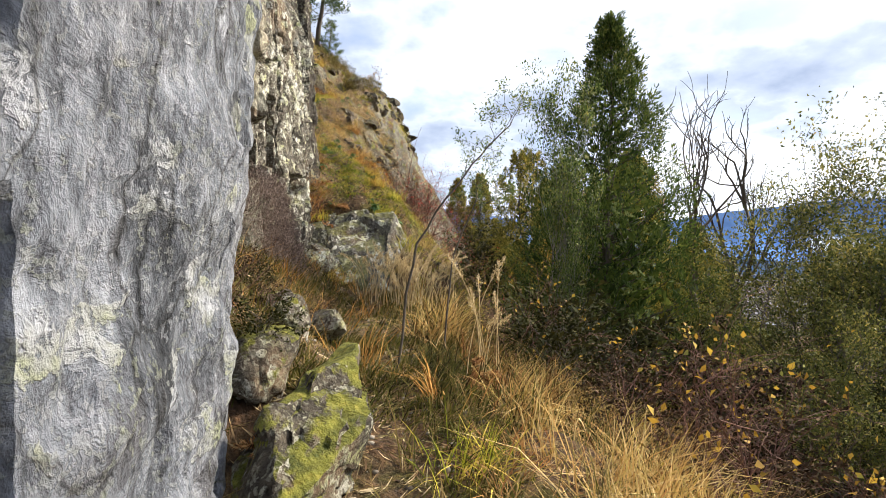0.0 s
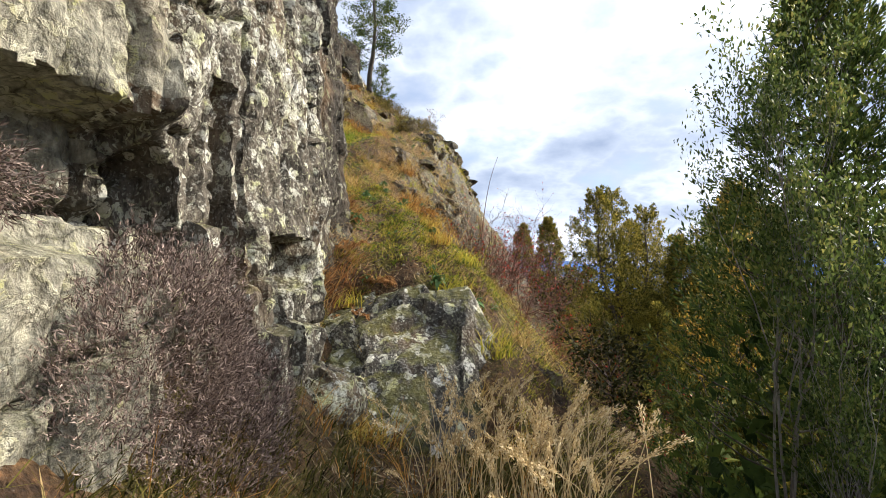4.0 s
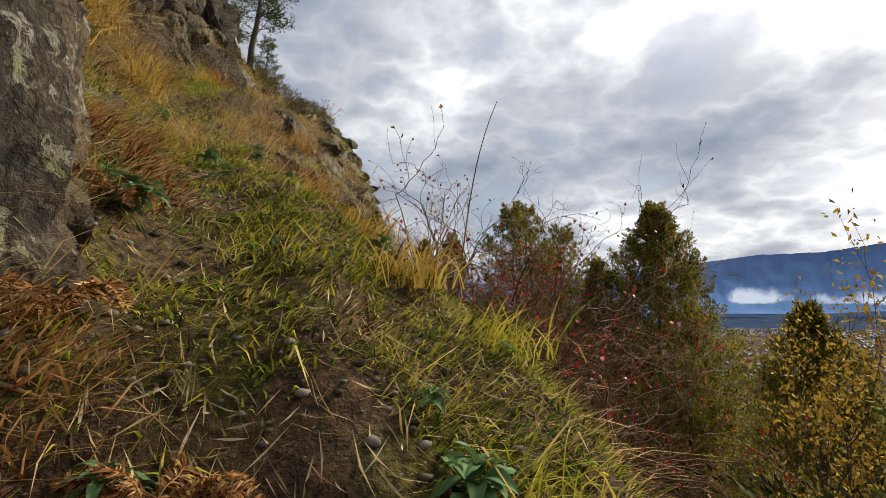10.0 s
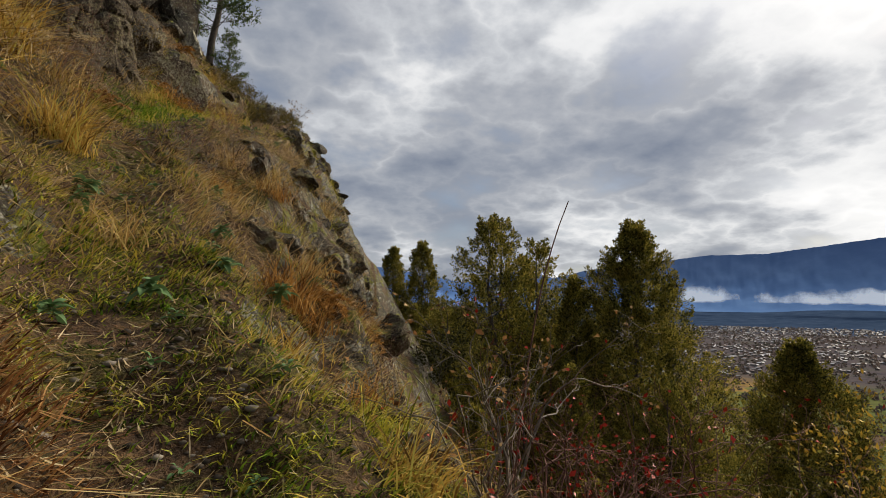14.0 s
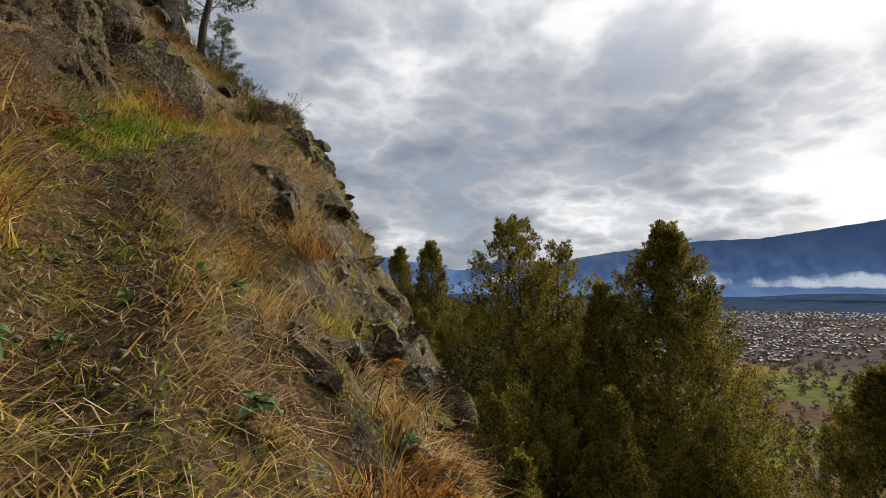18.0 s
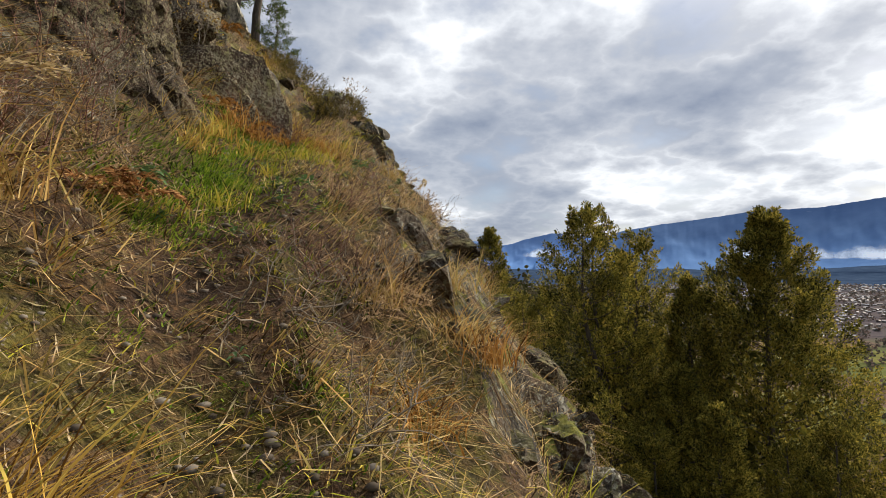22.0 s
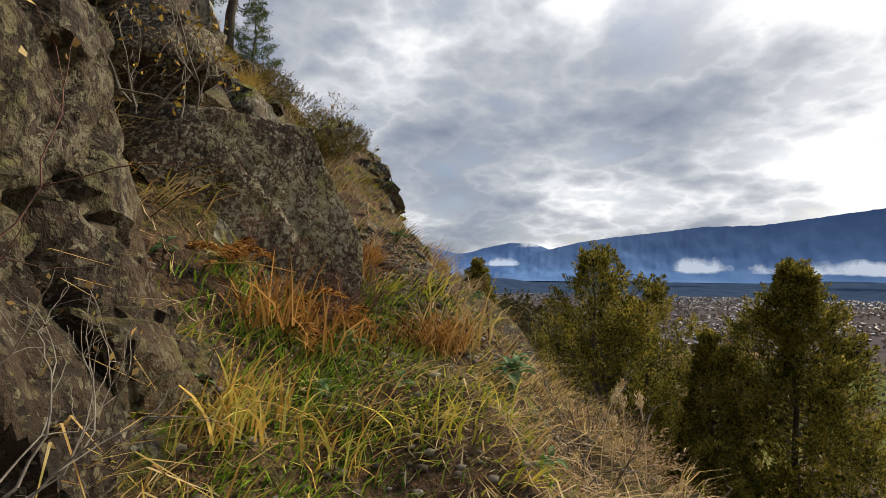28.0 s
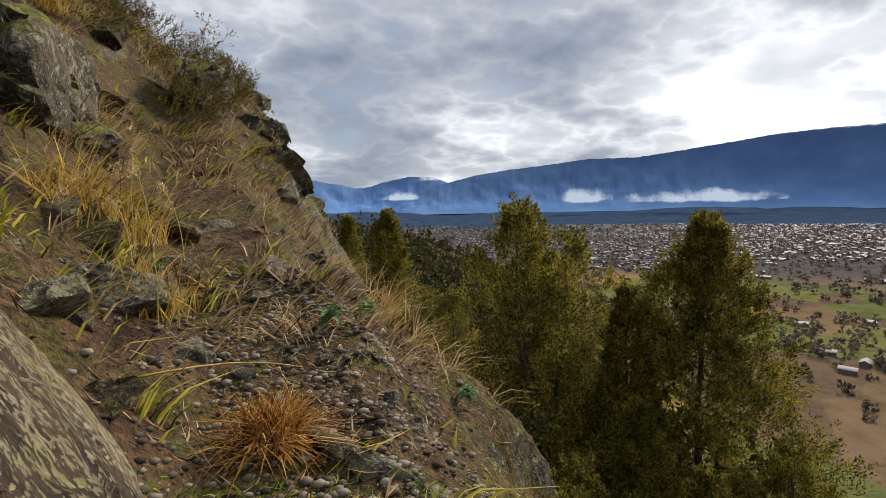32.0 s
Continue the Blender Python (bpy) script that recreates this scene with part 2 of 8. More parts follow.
def lichen_rock(name, dark, mid, pale, lichen, moss, streak=1.0, spots=5.0, spot_amount=0.5, rust=0.0, fleck=0.8):
    """Weathered stone with crusts of lichen, moss where it faces up, and vertical stains."""
    m, t, b = material(name, 0.93)
    v = coords(t)
    st = coords(t, (1, 1, streak))
    w = warp(t, v, 3.0, 0.25)
    base = noise_tex(t, st, 2.8, 7.0, 0.64, 0.4)
    col = ramp(t, base, [(0.30, dark), (0.47, mid), (0.60, mid), (0.74, pale)])
    grain = noise_tex(t, st, 19.0, 5.0, 0.62)
    col = mix(t, 0.75, col, ramp(t, grain, [(0.34, (0.16, 0.155, 0.15)), (0.48, (0.9, 0.9, 0.9)), (0.56, (1.25, 1.24, 1.22)), (0.66, (2.0, 1.97, 1.9))]), "MULTIPLY")
    if rust:
        rn = noise_tex(t, st, 1.3, 6.0, 0.6)
        col = mix(t, math_node(t, "MULTIPLY", ramp(t, rn, [(0.52, (0, 0, 0)), (0.66, (1, 1, 1))]), rust), col, (0.22, 0.135, 0.07))
    # lichen crusts: ragged patches in colonies, and small round ones of many sizes
    patch = noise_tex(t, v, 1.5, 5.0, 0.6)
    rag = noise_tex(t, w, spots * 1.7, 5.0, 0.58, 0.3)
    m1 = ramp(t, math_node(t, "ADD", rag, math_node(t, "MULTIPLY", math_node(t, "SUBTRACT", patch, 0.5), spot_amount)), [(0.575, (0, 0, 0)), (0.595, (1, 1, 1))])
    vo = t.nodes.new("ShaderNodeTexVoronoi")
    vo.inputs["Scale"].default_value = spots * 1.9
    link(t, warp(t, v, 11.0, 0.07), vo.inputs["Vector"])
    sc = t.nodes.new("ShaderNodeSeparateColor")
    link(t, vo.outputs["Color"], sc.inputs[0])
    size = math_node(t, "MULTIPLY", math_node(t, "POWER", sc.outputs[0], 3.0), spot_amount * 0.75)
    m2 = ramp(t, math_node(t, "SUBTRACT", vo.outputs["Distance"], size), [(0.00, (1, 1, 1)), (0.03, (0, 0, 0))])
    fl = noise_tex(t, warp(t, v, 20.0, 0.03), 42.0, 3.0, 0.55)
    m3 = math_node(t, "MULTIPLY", ramp(t, math_node(t, "ADD", fl, math_node(t, "MULTIPLY", math_node(t, "SUBTRACT", patch, 0.5), 0.35)), [(0.545, (0, 0, 0)), (0.575, (1, 1, 1))]), fleck)
    tint = noise_tex(t, v, 7.0, 3.0)
    lcol = ramp(t, tint, [(0.38, lichen), (0.56, (lichen[0] * 0.75, lichen[1] * 0.75, lichen[2] * 0.62)), (0.66, (lichen[0] * 0.8, lichen[1] * 0.82, lichen[2] * 0.5))])
    brk = ramp(t, noise_tex(t, v, 38.0, 4.0, 0.7), [(0.40, (0.1, 0.1, 0.1)), (0.48, (1, 1, 1))])
    both = math_node(t, "MAXIMUM", math_node(t, "MULTIPLY", math_node(t, "MAXIMUM", m1, m2), brk), m3)
    col = mix(t, both, col, lcol)
    cr = ramp(t, cells(t, warp(t, st, 2.5, 0.5), 2.6, "DISTANCE_TO_EDGE"), [(0.0, (0.25, 0.24, 0.22)), (0.022, (1, 1, 1))])
    col = mix(t, 0.8, col, cr, "MULTIPLY")
    g = t.nodes.new("ShaderNodeNewGeometry")
    sx = t.nodes.new("ShaderNodeSeparateXYZ")
    link(t, g.outputs["Normal"], sx.inputs[0])
    mn = math_node(t, "ADD", math_node(t, "MULTIPLY", noise_tex(t, v, 3.1, 6.0, 0.7), 1.3), math_node(t, "MULTIPLY", sx.outputs[2], 0.45))
    mm = math_node(t, "MULTIPLY", ramp(t, mn, [(0.93, (0, 0, 0)), (1.06, (1, 1, 1))]), moss)
    mcol = ramp(t, noise_tex(t, v, 14.0, 4.0), [(0.35, (0.055, 0.062, 0.012)), (0.6, (0.17, 0.165, 0.025)), (0.75, (0.25, 0.21, 0.04))])
    col = mix(t, mm, col, mcol)
    link(t, col, b.inputs["Base Color"])
    h = math_node(t, "ADD", math_node(t, "MULTIPLY", grain, 0.7), math_node(t, "MULTIPLY", noise_tex(t, w, 9.0, 8.0, 0.7), 1.0))
    h = math_node(t, "ADD", h, math_node(t, "MULTIPLY", both, 0.12))
    bump(t, b, h, 1.0, 0.05)
    return m


def island_mat(name, stops, rough=0.85, trans=0.25, seed_scale=0.6):
    """Leaves and blades: each takes its own colour, and light comes through a little."""
    m, t, b = material(name, rough)
    g = t.nodes.new("ShaderNodeNewGeometry")
    zone = noise_tex(t, coords(t), seed_scale, 3.0)
    f = math_node(t, "ADD", math_node(t, "MULTIPLY", g.outputs["Random Per Island"], 0.75), math_node(t, "MULTIPLY", math_node(t, "SUBTRACT", zone, 0.38), 1.0))
    if seed_scale == 0.6:
        f = math_node(t, "ADD", f, math_node(t, "MULTIPLY", math_node(t, "SUBTRACT", noise_tex(t, coords(t), 7.0, 3.0), 0.52), 0.9))
    col = ramp(t, f, stops)
    b.inputs["Specular IOR Level"].default_value = 0.1
    link(t, col, b.inputs["Base Color"])
    tr = t.nodes.new("ShaderNodeBsdfTranslucent")
    link(t, col, tr.inputs[0])
    mx = t.nodes.new("ShaderNodeMixShader")
    mx.inputs[0].default_value = trans
    link(t, b.outputs[0], mx.inputs[1])
    link(t, tr.outputs[0], mx.inputs[2])
    link(t, mx.outputs[0], t.nodes["Material Output"].inputs[0])
    return m


def bark_mat(name, dark, pale):
    m, t, b = material(name, 0.95)
    v = coords(t, (1, 1, 0.25))
    n = noise_tex(t, v, 22.0, 6.0, 0.7)
    col = ramp(t, n, [(0.3, dark), (0.68, pale)])
    link(t, mix(t, 0.6, col, ramp(t, noise_tex(t, v, 3.0), [(0.3, (0.55, 0.55, 0.55)), (0.7, (1.3, 1.3, 1.25))]), "MULTIPLY"), b.inputs["Base Color"])
    bump(t, b, n, 0.8, 0.012)
    return m


ROCK_GREY = lichen_rock("streaked_grey_rock", (0.030, 0.033, 0.040), (0.155, 0.168, 0.198), (0.37, 0.39, 0.44), (0.33, 0.345, 0.38), 0.0, 0.4, 3.0, 0.2, 0.12, 0.35)
ROCK_CLIFF = lichen_rock("lichen_cliff_rock", (0.018, 0.016, 0.013), (0.105, 0.092, 0.074), (0.24, 0.22, 0.185), (0.58, 0.575, 0.52), 0.25, 0.55, 6.0, 0.8, 0.5, 0.45)
ROCK_BOULDER = lichen_rock("lichen_boulder_rock", (0.016, 0.011, 0.008), (0.044, 0.030, 0.019), (0.085, 0.060, 0.039), (0.19, 0.165, 0.11), 0.3, 0.8, 15.0, 0.6, 0.45, 0.45)
ROCK_DARK = lichen_rock("dark_pillar_rock", (0.012, 0.010, 0.008), (0.038, 0.031, 0.024), (0.080, 0.068, 0.054), (0.26, 0.25, 0.21), 0.25, 0.6, 6.0, 0.35, 0.4, 0.2)
ROCK_PALE = lichen_rock("pale_cliff_rock", (0.06, 0.056, 0.046), (0.24, 0.23, 0.185), (0.40, 0.385, 0.33), (0.50, 0.48, 0.38), 0.15, 0.5, 4.0, 0.35, 0.3, 0.25)
ROCK_MOSSY = lichen_rock("mossy_bank_rock", (0.018, 0.015, 0.012), (0.060, 0.050, 0.038), (0.13, 0.115, 0.092), (0.32, 0.31, 0.26), 1.0, 0.9, 6.0, 0.4, 0.4, 0.35)
ROCK_FACE = lichen_rock("grey_mossy_rock_face", (0.018, 0.016, 0.014), (0.065, 0.059, 0.050), (0.125, 0.115, 0.098), (0.60, 0.59, 0.54), 0.45, 0.8, 3.6, 0.6, 0.3, 0.3)
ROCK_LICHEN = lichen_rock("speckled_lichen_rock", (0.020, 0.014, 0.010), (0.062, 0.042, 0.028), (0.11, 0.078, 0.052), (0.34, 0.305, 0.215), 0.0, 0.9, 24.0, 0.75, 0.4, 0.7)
STONE = lichen_rock("loose_stone", (0.040, 0.034, 0.027), (0.115, 0.098, 0.080), (0.21, 0.19, 0.165), (0.34, 0.33, 0.28), 0.25, 0.9, 8.0, 0.5, 0.2)
WHITE_STONE = lichen_rock("pale_stone", (0.24, 0.22, 0.19), (0.50, 0.48, 0.43), (0.66, 0.64, 0.60), (0.7, 0.69, 0.64), 0.0, 0.9, 8.0, 0.4)
BARK = bark_mat("grey_brown_bark", (0.035, 0.028, 0.022), (0.14, 0.12, 0.10))
BARK_PALE = bark_mat("pale_grey_bark", (0.09, 0.08, 0.07), (0.30, 0.28, 0.25))
TWIG = bark_mat("reddish_twig_bark", (0.065, 0.034, 0.026), (0.24, 0.13, 0.10))
TWIG_GREY = bark_mat("grey_dry_twig", (0.10, 0.085, 0.07), (0.30, 0.26, 0.21))

G_DRY = island_mat("dry_beige_grass", [(0.16, (0.050, 0.028, 0.010)), (0.3, (0.40, 0.235, 0.080)), (0.48, (0.60, 0.41, 0.155)), (0.60, (0.34, 0.265, 0.068)), (0.85, (0.72, 0.55, 0.27))])
G_GOLD = island_mat("golden_tussock_grass", [(0.16, (0.110, 0.055, 0.014)), (0.35, (0.48, 0.29, 0.06)), (0.6, (0.66, 0.45, 0.11)), (0.85, (0.52, 0.47, 0.11))])
G_GREEN = island_mat("short_green_grass", [(0.16, (0.045, 0.055, 0.008)), (0.32, (0.25, 0.28, 0.025)), (0.55, (0.50, 0.46, 0.05)), (0.85, (0.66, 0.50, 0.11))])
G_LUSH = island_mat("lush_green_grass", [(0.16, (0.030, 0.060, 0.007)), (0.4, (0.15, 0.27, 0.024)), (0.65, (0.27, 0.38, 0.038)), (0.9, (0.46, 0.43, 0.08))])
G_BANK = island_mat("dull_bank_herbage", [(0.12, (0.018, 0.016, 0.007)), (0.35, (0.060, 0.062, 0.016)), (0.6, (0.13, 0.12, 0.026)), (0.8, (0.20, 0.14, 0.055)), (0.95, (0.34, 0.24, 0.10))])
G_RED = island_mat("russet_dead_bracken", [(0.16, (0.072, 0.028, 0.011)), (0.35, (0.30, 0.135, 0.05)), (0.6, (0.44, 0.24, 0.09)), (0.85, (0.55, 0.38, 0.18))])
G_ORANGE = island_mat("orange_dead_fern", [(0.16, (0.088, 0.036, 0.010)), (0.45, (0.38, 0.18, 0.04)), (0.85, (0.56, 0.33, 0.10))])
G_GREY = island_mat("grey_dry_stalks", [(0.16, (0.041, 0.028, 0.019)), (0.4, (0.32, 0.215, 0.12)), (0.85, (0.60, 0.44, 0.26))])
G_STRAW = island_mat("pale_straw_seed_heads", [(0.1, (0.36, 0.25, 0.11)), (0.4, (0.60, 0.46, 0.24)), (0.85, (0.78, 0.66, 0.43))])
G_MOSS = island_mat("yellow_green_moss", [(0.1, (0.075, 0.085, 0.008)), (0.4, (0.22, 0.21, 0.016)), (0.7, (0.38, 0.33, 0.028)), (0.95, (0.24, 0.16, 0.03))])
G_LITTER = island_mat("dry_plant_litter", [(0.08, (0.035, 0.022, 0.014)), (0.25, (0.14, 0.085, 0.045)), (0.42, (0.42, 0.30, 0.15)), (0.55, (0.12, 0.11, 0.030)), (0.72, (0.62, 0.50, 0.31)), (0.9, (0.25, 0.155, 0.08))])
G_SCRUB = island_mat("olive_brown_scrub", [(0.08, (0.022, 0.017, 0.007)), (0.4, (0.085, 0.070, 0.020)), (0.7, (0.17, 0.14, 0.035)), (0.95, (0.26, 0.18, 0.06))])
L_DARK = island_mat("dull_olive_shrub_leaves", [(0.05, (0.014, 0.016, 0.006)), (0.5, (0.034, 0.036, 0.011)), (0.95, (0.085, 0.075, 0.022))], 0.9, 0.1)
L_BRAMBLE = island_mat("dark_bramble_twigs", [(0.05, (0.018, 0.012, 0.008)), (0.5, (0.06, 0.038, 0.024)), (0.95, (0.15, 0.10, 0.05))], 0.9, 0.1)
L_CON = island_mat("conifer_leaves", [(0.05, (0.018, 0.033, 0.010)), (0.4, (0.050, 0.078, 0.018)), (0.7, (0.10, 0.135, 0.028)), (0.95, (0.20, 0.205, 0.045))], 0.7, 0.3)
L_OLIVE = island_mat("olive_conifer_leaves", [(0.05, (0.020, 0.024, 0.009)), (0.35, (0.100, 0.102, 0.022)), (0.6, (0.25, 0.22, 0.036)), (0.9, (0.46, 0.36, 0.07))], 0.85, 0.35)
L_BROAD = island_mat("broadleaf_green_leaves", [(0.05, (0.025, 0.042, 0.012)), (0.4, (0.070, 0.105, 0.026)), (0.7, (0.15, 0.19, 0.05)), (0.95, (0.30, 0.28, 0.08))], 0.5, 0.4)
L_LEAN = island_mat("olive_small_tree_leaves", [(0.05, (0.030, 0.040, 0.012)), (0.4, (0.085, 0.098, 0.026)), (0.7, (0.18, 0.175, 0.045)), (0.95, (0.34, 0.27, 0.06))], 0.6, 0.35)
L_YELLOW = island_mat("yellow_autumn_leaves", [(0.05, (0.14, 0.085, 0.02)), (0.4, (0.35, 0.21, 0.03)), (0.7, (0.55, 0.36, 0.05)), (0.95, (0.22, 0.22, 0.05))], 0.6, 0.3)
L_HERB = island_mat("herb_leaves", [(0.05, (0.055, 0.105, 0.042)), (0.5, (0.11, 0.19, 0.075)), (0.95, (0.19, 0.28, 0.12))], 0.6, 0.2)
L_RED = island_mat("red_hips", [(0.1, (0.30, 0.02, 0.015)), (0.9, (0.55, 0.06, 0.03))], 0.4, 0.05)
L_BROWN = island_mat("brown_matted_twigs", [(0.05, (0.055, 0.040, 0.034)), (0.4, (0.16, 0.12, 0.105)), (0.95, (0.37, 0.295, 0.255))], 0.9, 0.1)


def soil_material():
    m, t, b = material("mossy_stony_soil", 0.95)
    v = coords(t)
    w = warp(t, v, 2.0, 0.4)
    n = noise_tex(t, w, 1.9, 7.0, 0.64)
    f = noise_tex(t, v, 24.0, 5.0, 0.64)
    col = ramp(t, n, [(0.32, (0.026, 0.016, 0.010)), (0.41, (0.070, 0.040, 0.021)), (0.49, (0.105, 0.066, 0.033)), (0.54, (0.062, 0.050, 0.016)), (0.59, (0.10, 0.085, 0.018)), (0.63, (0.075, 0.055, 0.018)), (0.72, (0.10, 0.062, 0.036))])
    col = mix(t, 0.8, col, ramp(t, f, [(0.33, (0.10, 0.09, 0.08)), (0.46, (0.8, 0.8, 0.8)), (0.56, (1.3, 1.28, 1.2)), (0.68, (2.5, 2.3, 2.0))]), "MULTIPLY")
    grit = ramp(t, cells(t, v, 34.0), [(0.12, (1, 1, 1)), (0.2, (0, 0, 0))])
    gm = math_node(t, "MULTIPLY", grit, ramp(t, noise_tex(t, v, 2.2, 5.0), [(0.48, (0, 0, 0)), (0.60, (0.8, 0.8, 0.8))]))
    col = mix(t, gm, col, (0.24, 0.21, 0.18))
    link(t, col, b.inputs["Base Color"])
    bump(t, b, math_node(t, "ADD", f, math_node(t, "MULTIPLY", noise_tex(t, v, 90.0, 4.0), 0.4)), 1.0, 0.05)
    return m


def hill_material():
    m, t, b = material("scrubby_hillside", 0.95)
    v = coords(t)
    n = noise_tex(t, v, 0.06, 8.0, 0.7)
    col = ramp(t, n, [(0.33, (0.038, 0.040, 0.018)), (0.47, (0.085, 0.068, 0.038)), (0.58, (0.12, 0.10, 0.045)), (0.7, (0.07, 0.075, 0.025))])
    f = noise_tex(t, v, 0.9, 6.0, 0.7)
    col = mix(t, 0.8, col, ramp(t, f, [(0.3, (0.4, 0.4, 0.4)), (0.55, (1.0, 1.0, 1.0)), (0.75, (1.5, 1.45, 1.35))]), "MULTIPLY")
    b.inputs["Specular IOR Level"].default_value = 0.0
    link(t, col, b.inputs["Base Color"])
    bump(t, b, f, 0.6, 0.4)
    return m


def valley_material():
    """Fields, the streets' ground between the houses, and the far woods, blued by painted-in haze."""
    m, t, b = material("valley_fields", 0.95)
    v = coords(t)
    w = warp(t, v, 0.004, 60.0)
    cellc = t.nodes.new("ShaderNodeTexVoronoi")
    cellc.inputs["Scale"].default_value = 0.013
    link(t, w, cellc.inputs["Vector"])
    sepc = t.nodes.new("ShaderNodeSeparateColor")
    link(t, cellc.outputs["Color"], sepc.inputs[0])
    field = ramp(t, sepc.outputs[0], [(0.05, (0.15, 0.105, 0.065)), (0.22, (0.105, 0.118, 0.045)), (0.42, (0.18, 0.125, 0.07)), (0.55, (0.135, 0.135, 0.050)), (0.72, (0.12, 0.085, 0.06)), (0.88, (0.25, 0.165, 0.06))], "CONSTANT")
    field = mix(t, 0.8, field, ramp(t, noise_tex(t, v, 0.05, 8.0, 0.7), [(0.3, (0.5, 0.48, 0.45)), (0.5, (1, 1, 1)), (0.7, (1.3, 1.2, 1.1))]), "MULTIPLY")
    far = noise_tex(t, v, 0.0025, 7.0, 0.65)
    # town ground leans to blue: some distance haze is mixed into its colour
    townc = ramp(t, noise_tex(t, v, 0.02, 6.0, 0.7), [(0.35, (0.05, 0.048, 0.055)), (0.5, (0.095, 0.080, 0.085)), (0.65, (0.08, 0.08, 0.065))])
    sp = t.nodes.new("ShaderNodeSeparateXYZ")
    link(t, v, sp.inputs[0])
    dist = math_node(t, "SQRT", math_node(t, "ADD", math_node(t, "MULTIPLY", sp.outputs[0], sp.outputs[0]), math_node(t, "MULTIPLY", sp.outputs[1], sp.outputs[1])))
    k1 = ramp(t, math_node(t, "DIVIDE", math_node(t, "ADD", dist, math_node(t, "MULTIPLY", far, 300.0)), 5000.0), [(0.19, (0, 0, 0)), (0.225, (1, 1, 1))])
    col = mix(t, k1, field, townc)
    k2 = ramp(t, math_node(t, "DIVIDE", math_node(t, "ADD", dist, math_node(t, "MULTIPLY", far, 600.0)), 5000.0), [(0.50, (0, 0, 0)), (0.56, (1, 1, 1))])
    # haze over the far trees is painted in as a blue base colour
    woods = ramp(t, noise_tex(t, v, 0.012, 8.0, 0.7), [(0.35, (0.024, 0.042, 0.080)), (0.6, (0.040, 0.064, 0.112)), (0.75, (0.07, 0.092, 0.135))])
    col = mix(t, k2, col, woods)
    b.inputs["Specular IOR Level"].default_value = 0.0
    link(t, col, b.inputs["Base Color"])
    return m


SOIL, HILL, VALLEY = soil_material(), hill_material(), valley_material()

# ---------------------------------------------------------------- the ground, one sheet from the path to the far hills
# the footpath: y, x, height of the ground
PATH_Y = [-60, -8, -3, 0, 1.9, 3.8, 4.8, 6.1, 7.1, 7.6, 8.15, 8.5, 8.6, 8.8, 9.6, 10.1, 11.3, 12.5, 13.8, 14.8, 16, 16.9, 18.8, 20.5, 22, 25.5, 32, 36.5, 38.5, 42, 60, 110, 200, 5000]
PATH_X = [6, 0.8, 0.2, 0, 0.05, -0.6, -0.76, -1.0, -1.2, -1.4, -1.58, -1.65, -1.7, -1.8, -2.0, -2.1, -2.8, -3.4, -3.9, -4.25, -4.3, -4.2, -4.1, -4.3, -4.6, -4.9, -5.0, -4.6, -5.0, -9, -20, -40, -60, -900]
PATH_Z = [-8, -0.9, -0.4, 0, 0.42, 0.62, 0.62, 0.72, 0.90, 0.80, 1.10, 1.75, 1.98, 2.3, 2.72, 2.95, 3.58, 4.22, 4.95, 5.6, 6.12, 6.55, 6.98, 7.4, 8.0, 9.4, 11.6, 11.9, 11.2, 8.6, 2, 0, 0, 0]
VALLEY_Z = -112.0


def smooth01(a, lo, hi):
    k = np.clip((a - lo) / (hi - lo), 0, 1)
    return k * k * (3 - 2 * k)


def path_at(y):
    """x and height of the path at y, with the corners of the line rounded off."""
    ys = [y - 0.35, y, y + 0.35]
    return sum(np.interp(q, PATH_Y, PATH_X) for q in ys) / 3, sum(np.interp(q, PATH_Y, PATH_Z) for q in ys) / 3


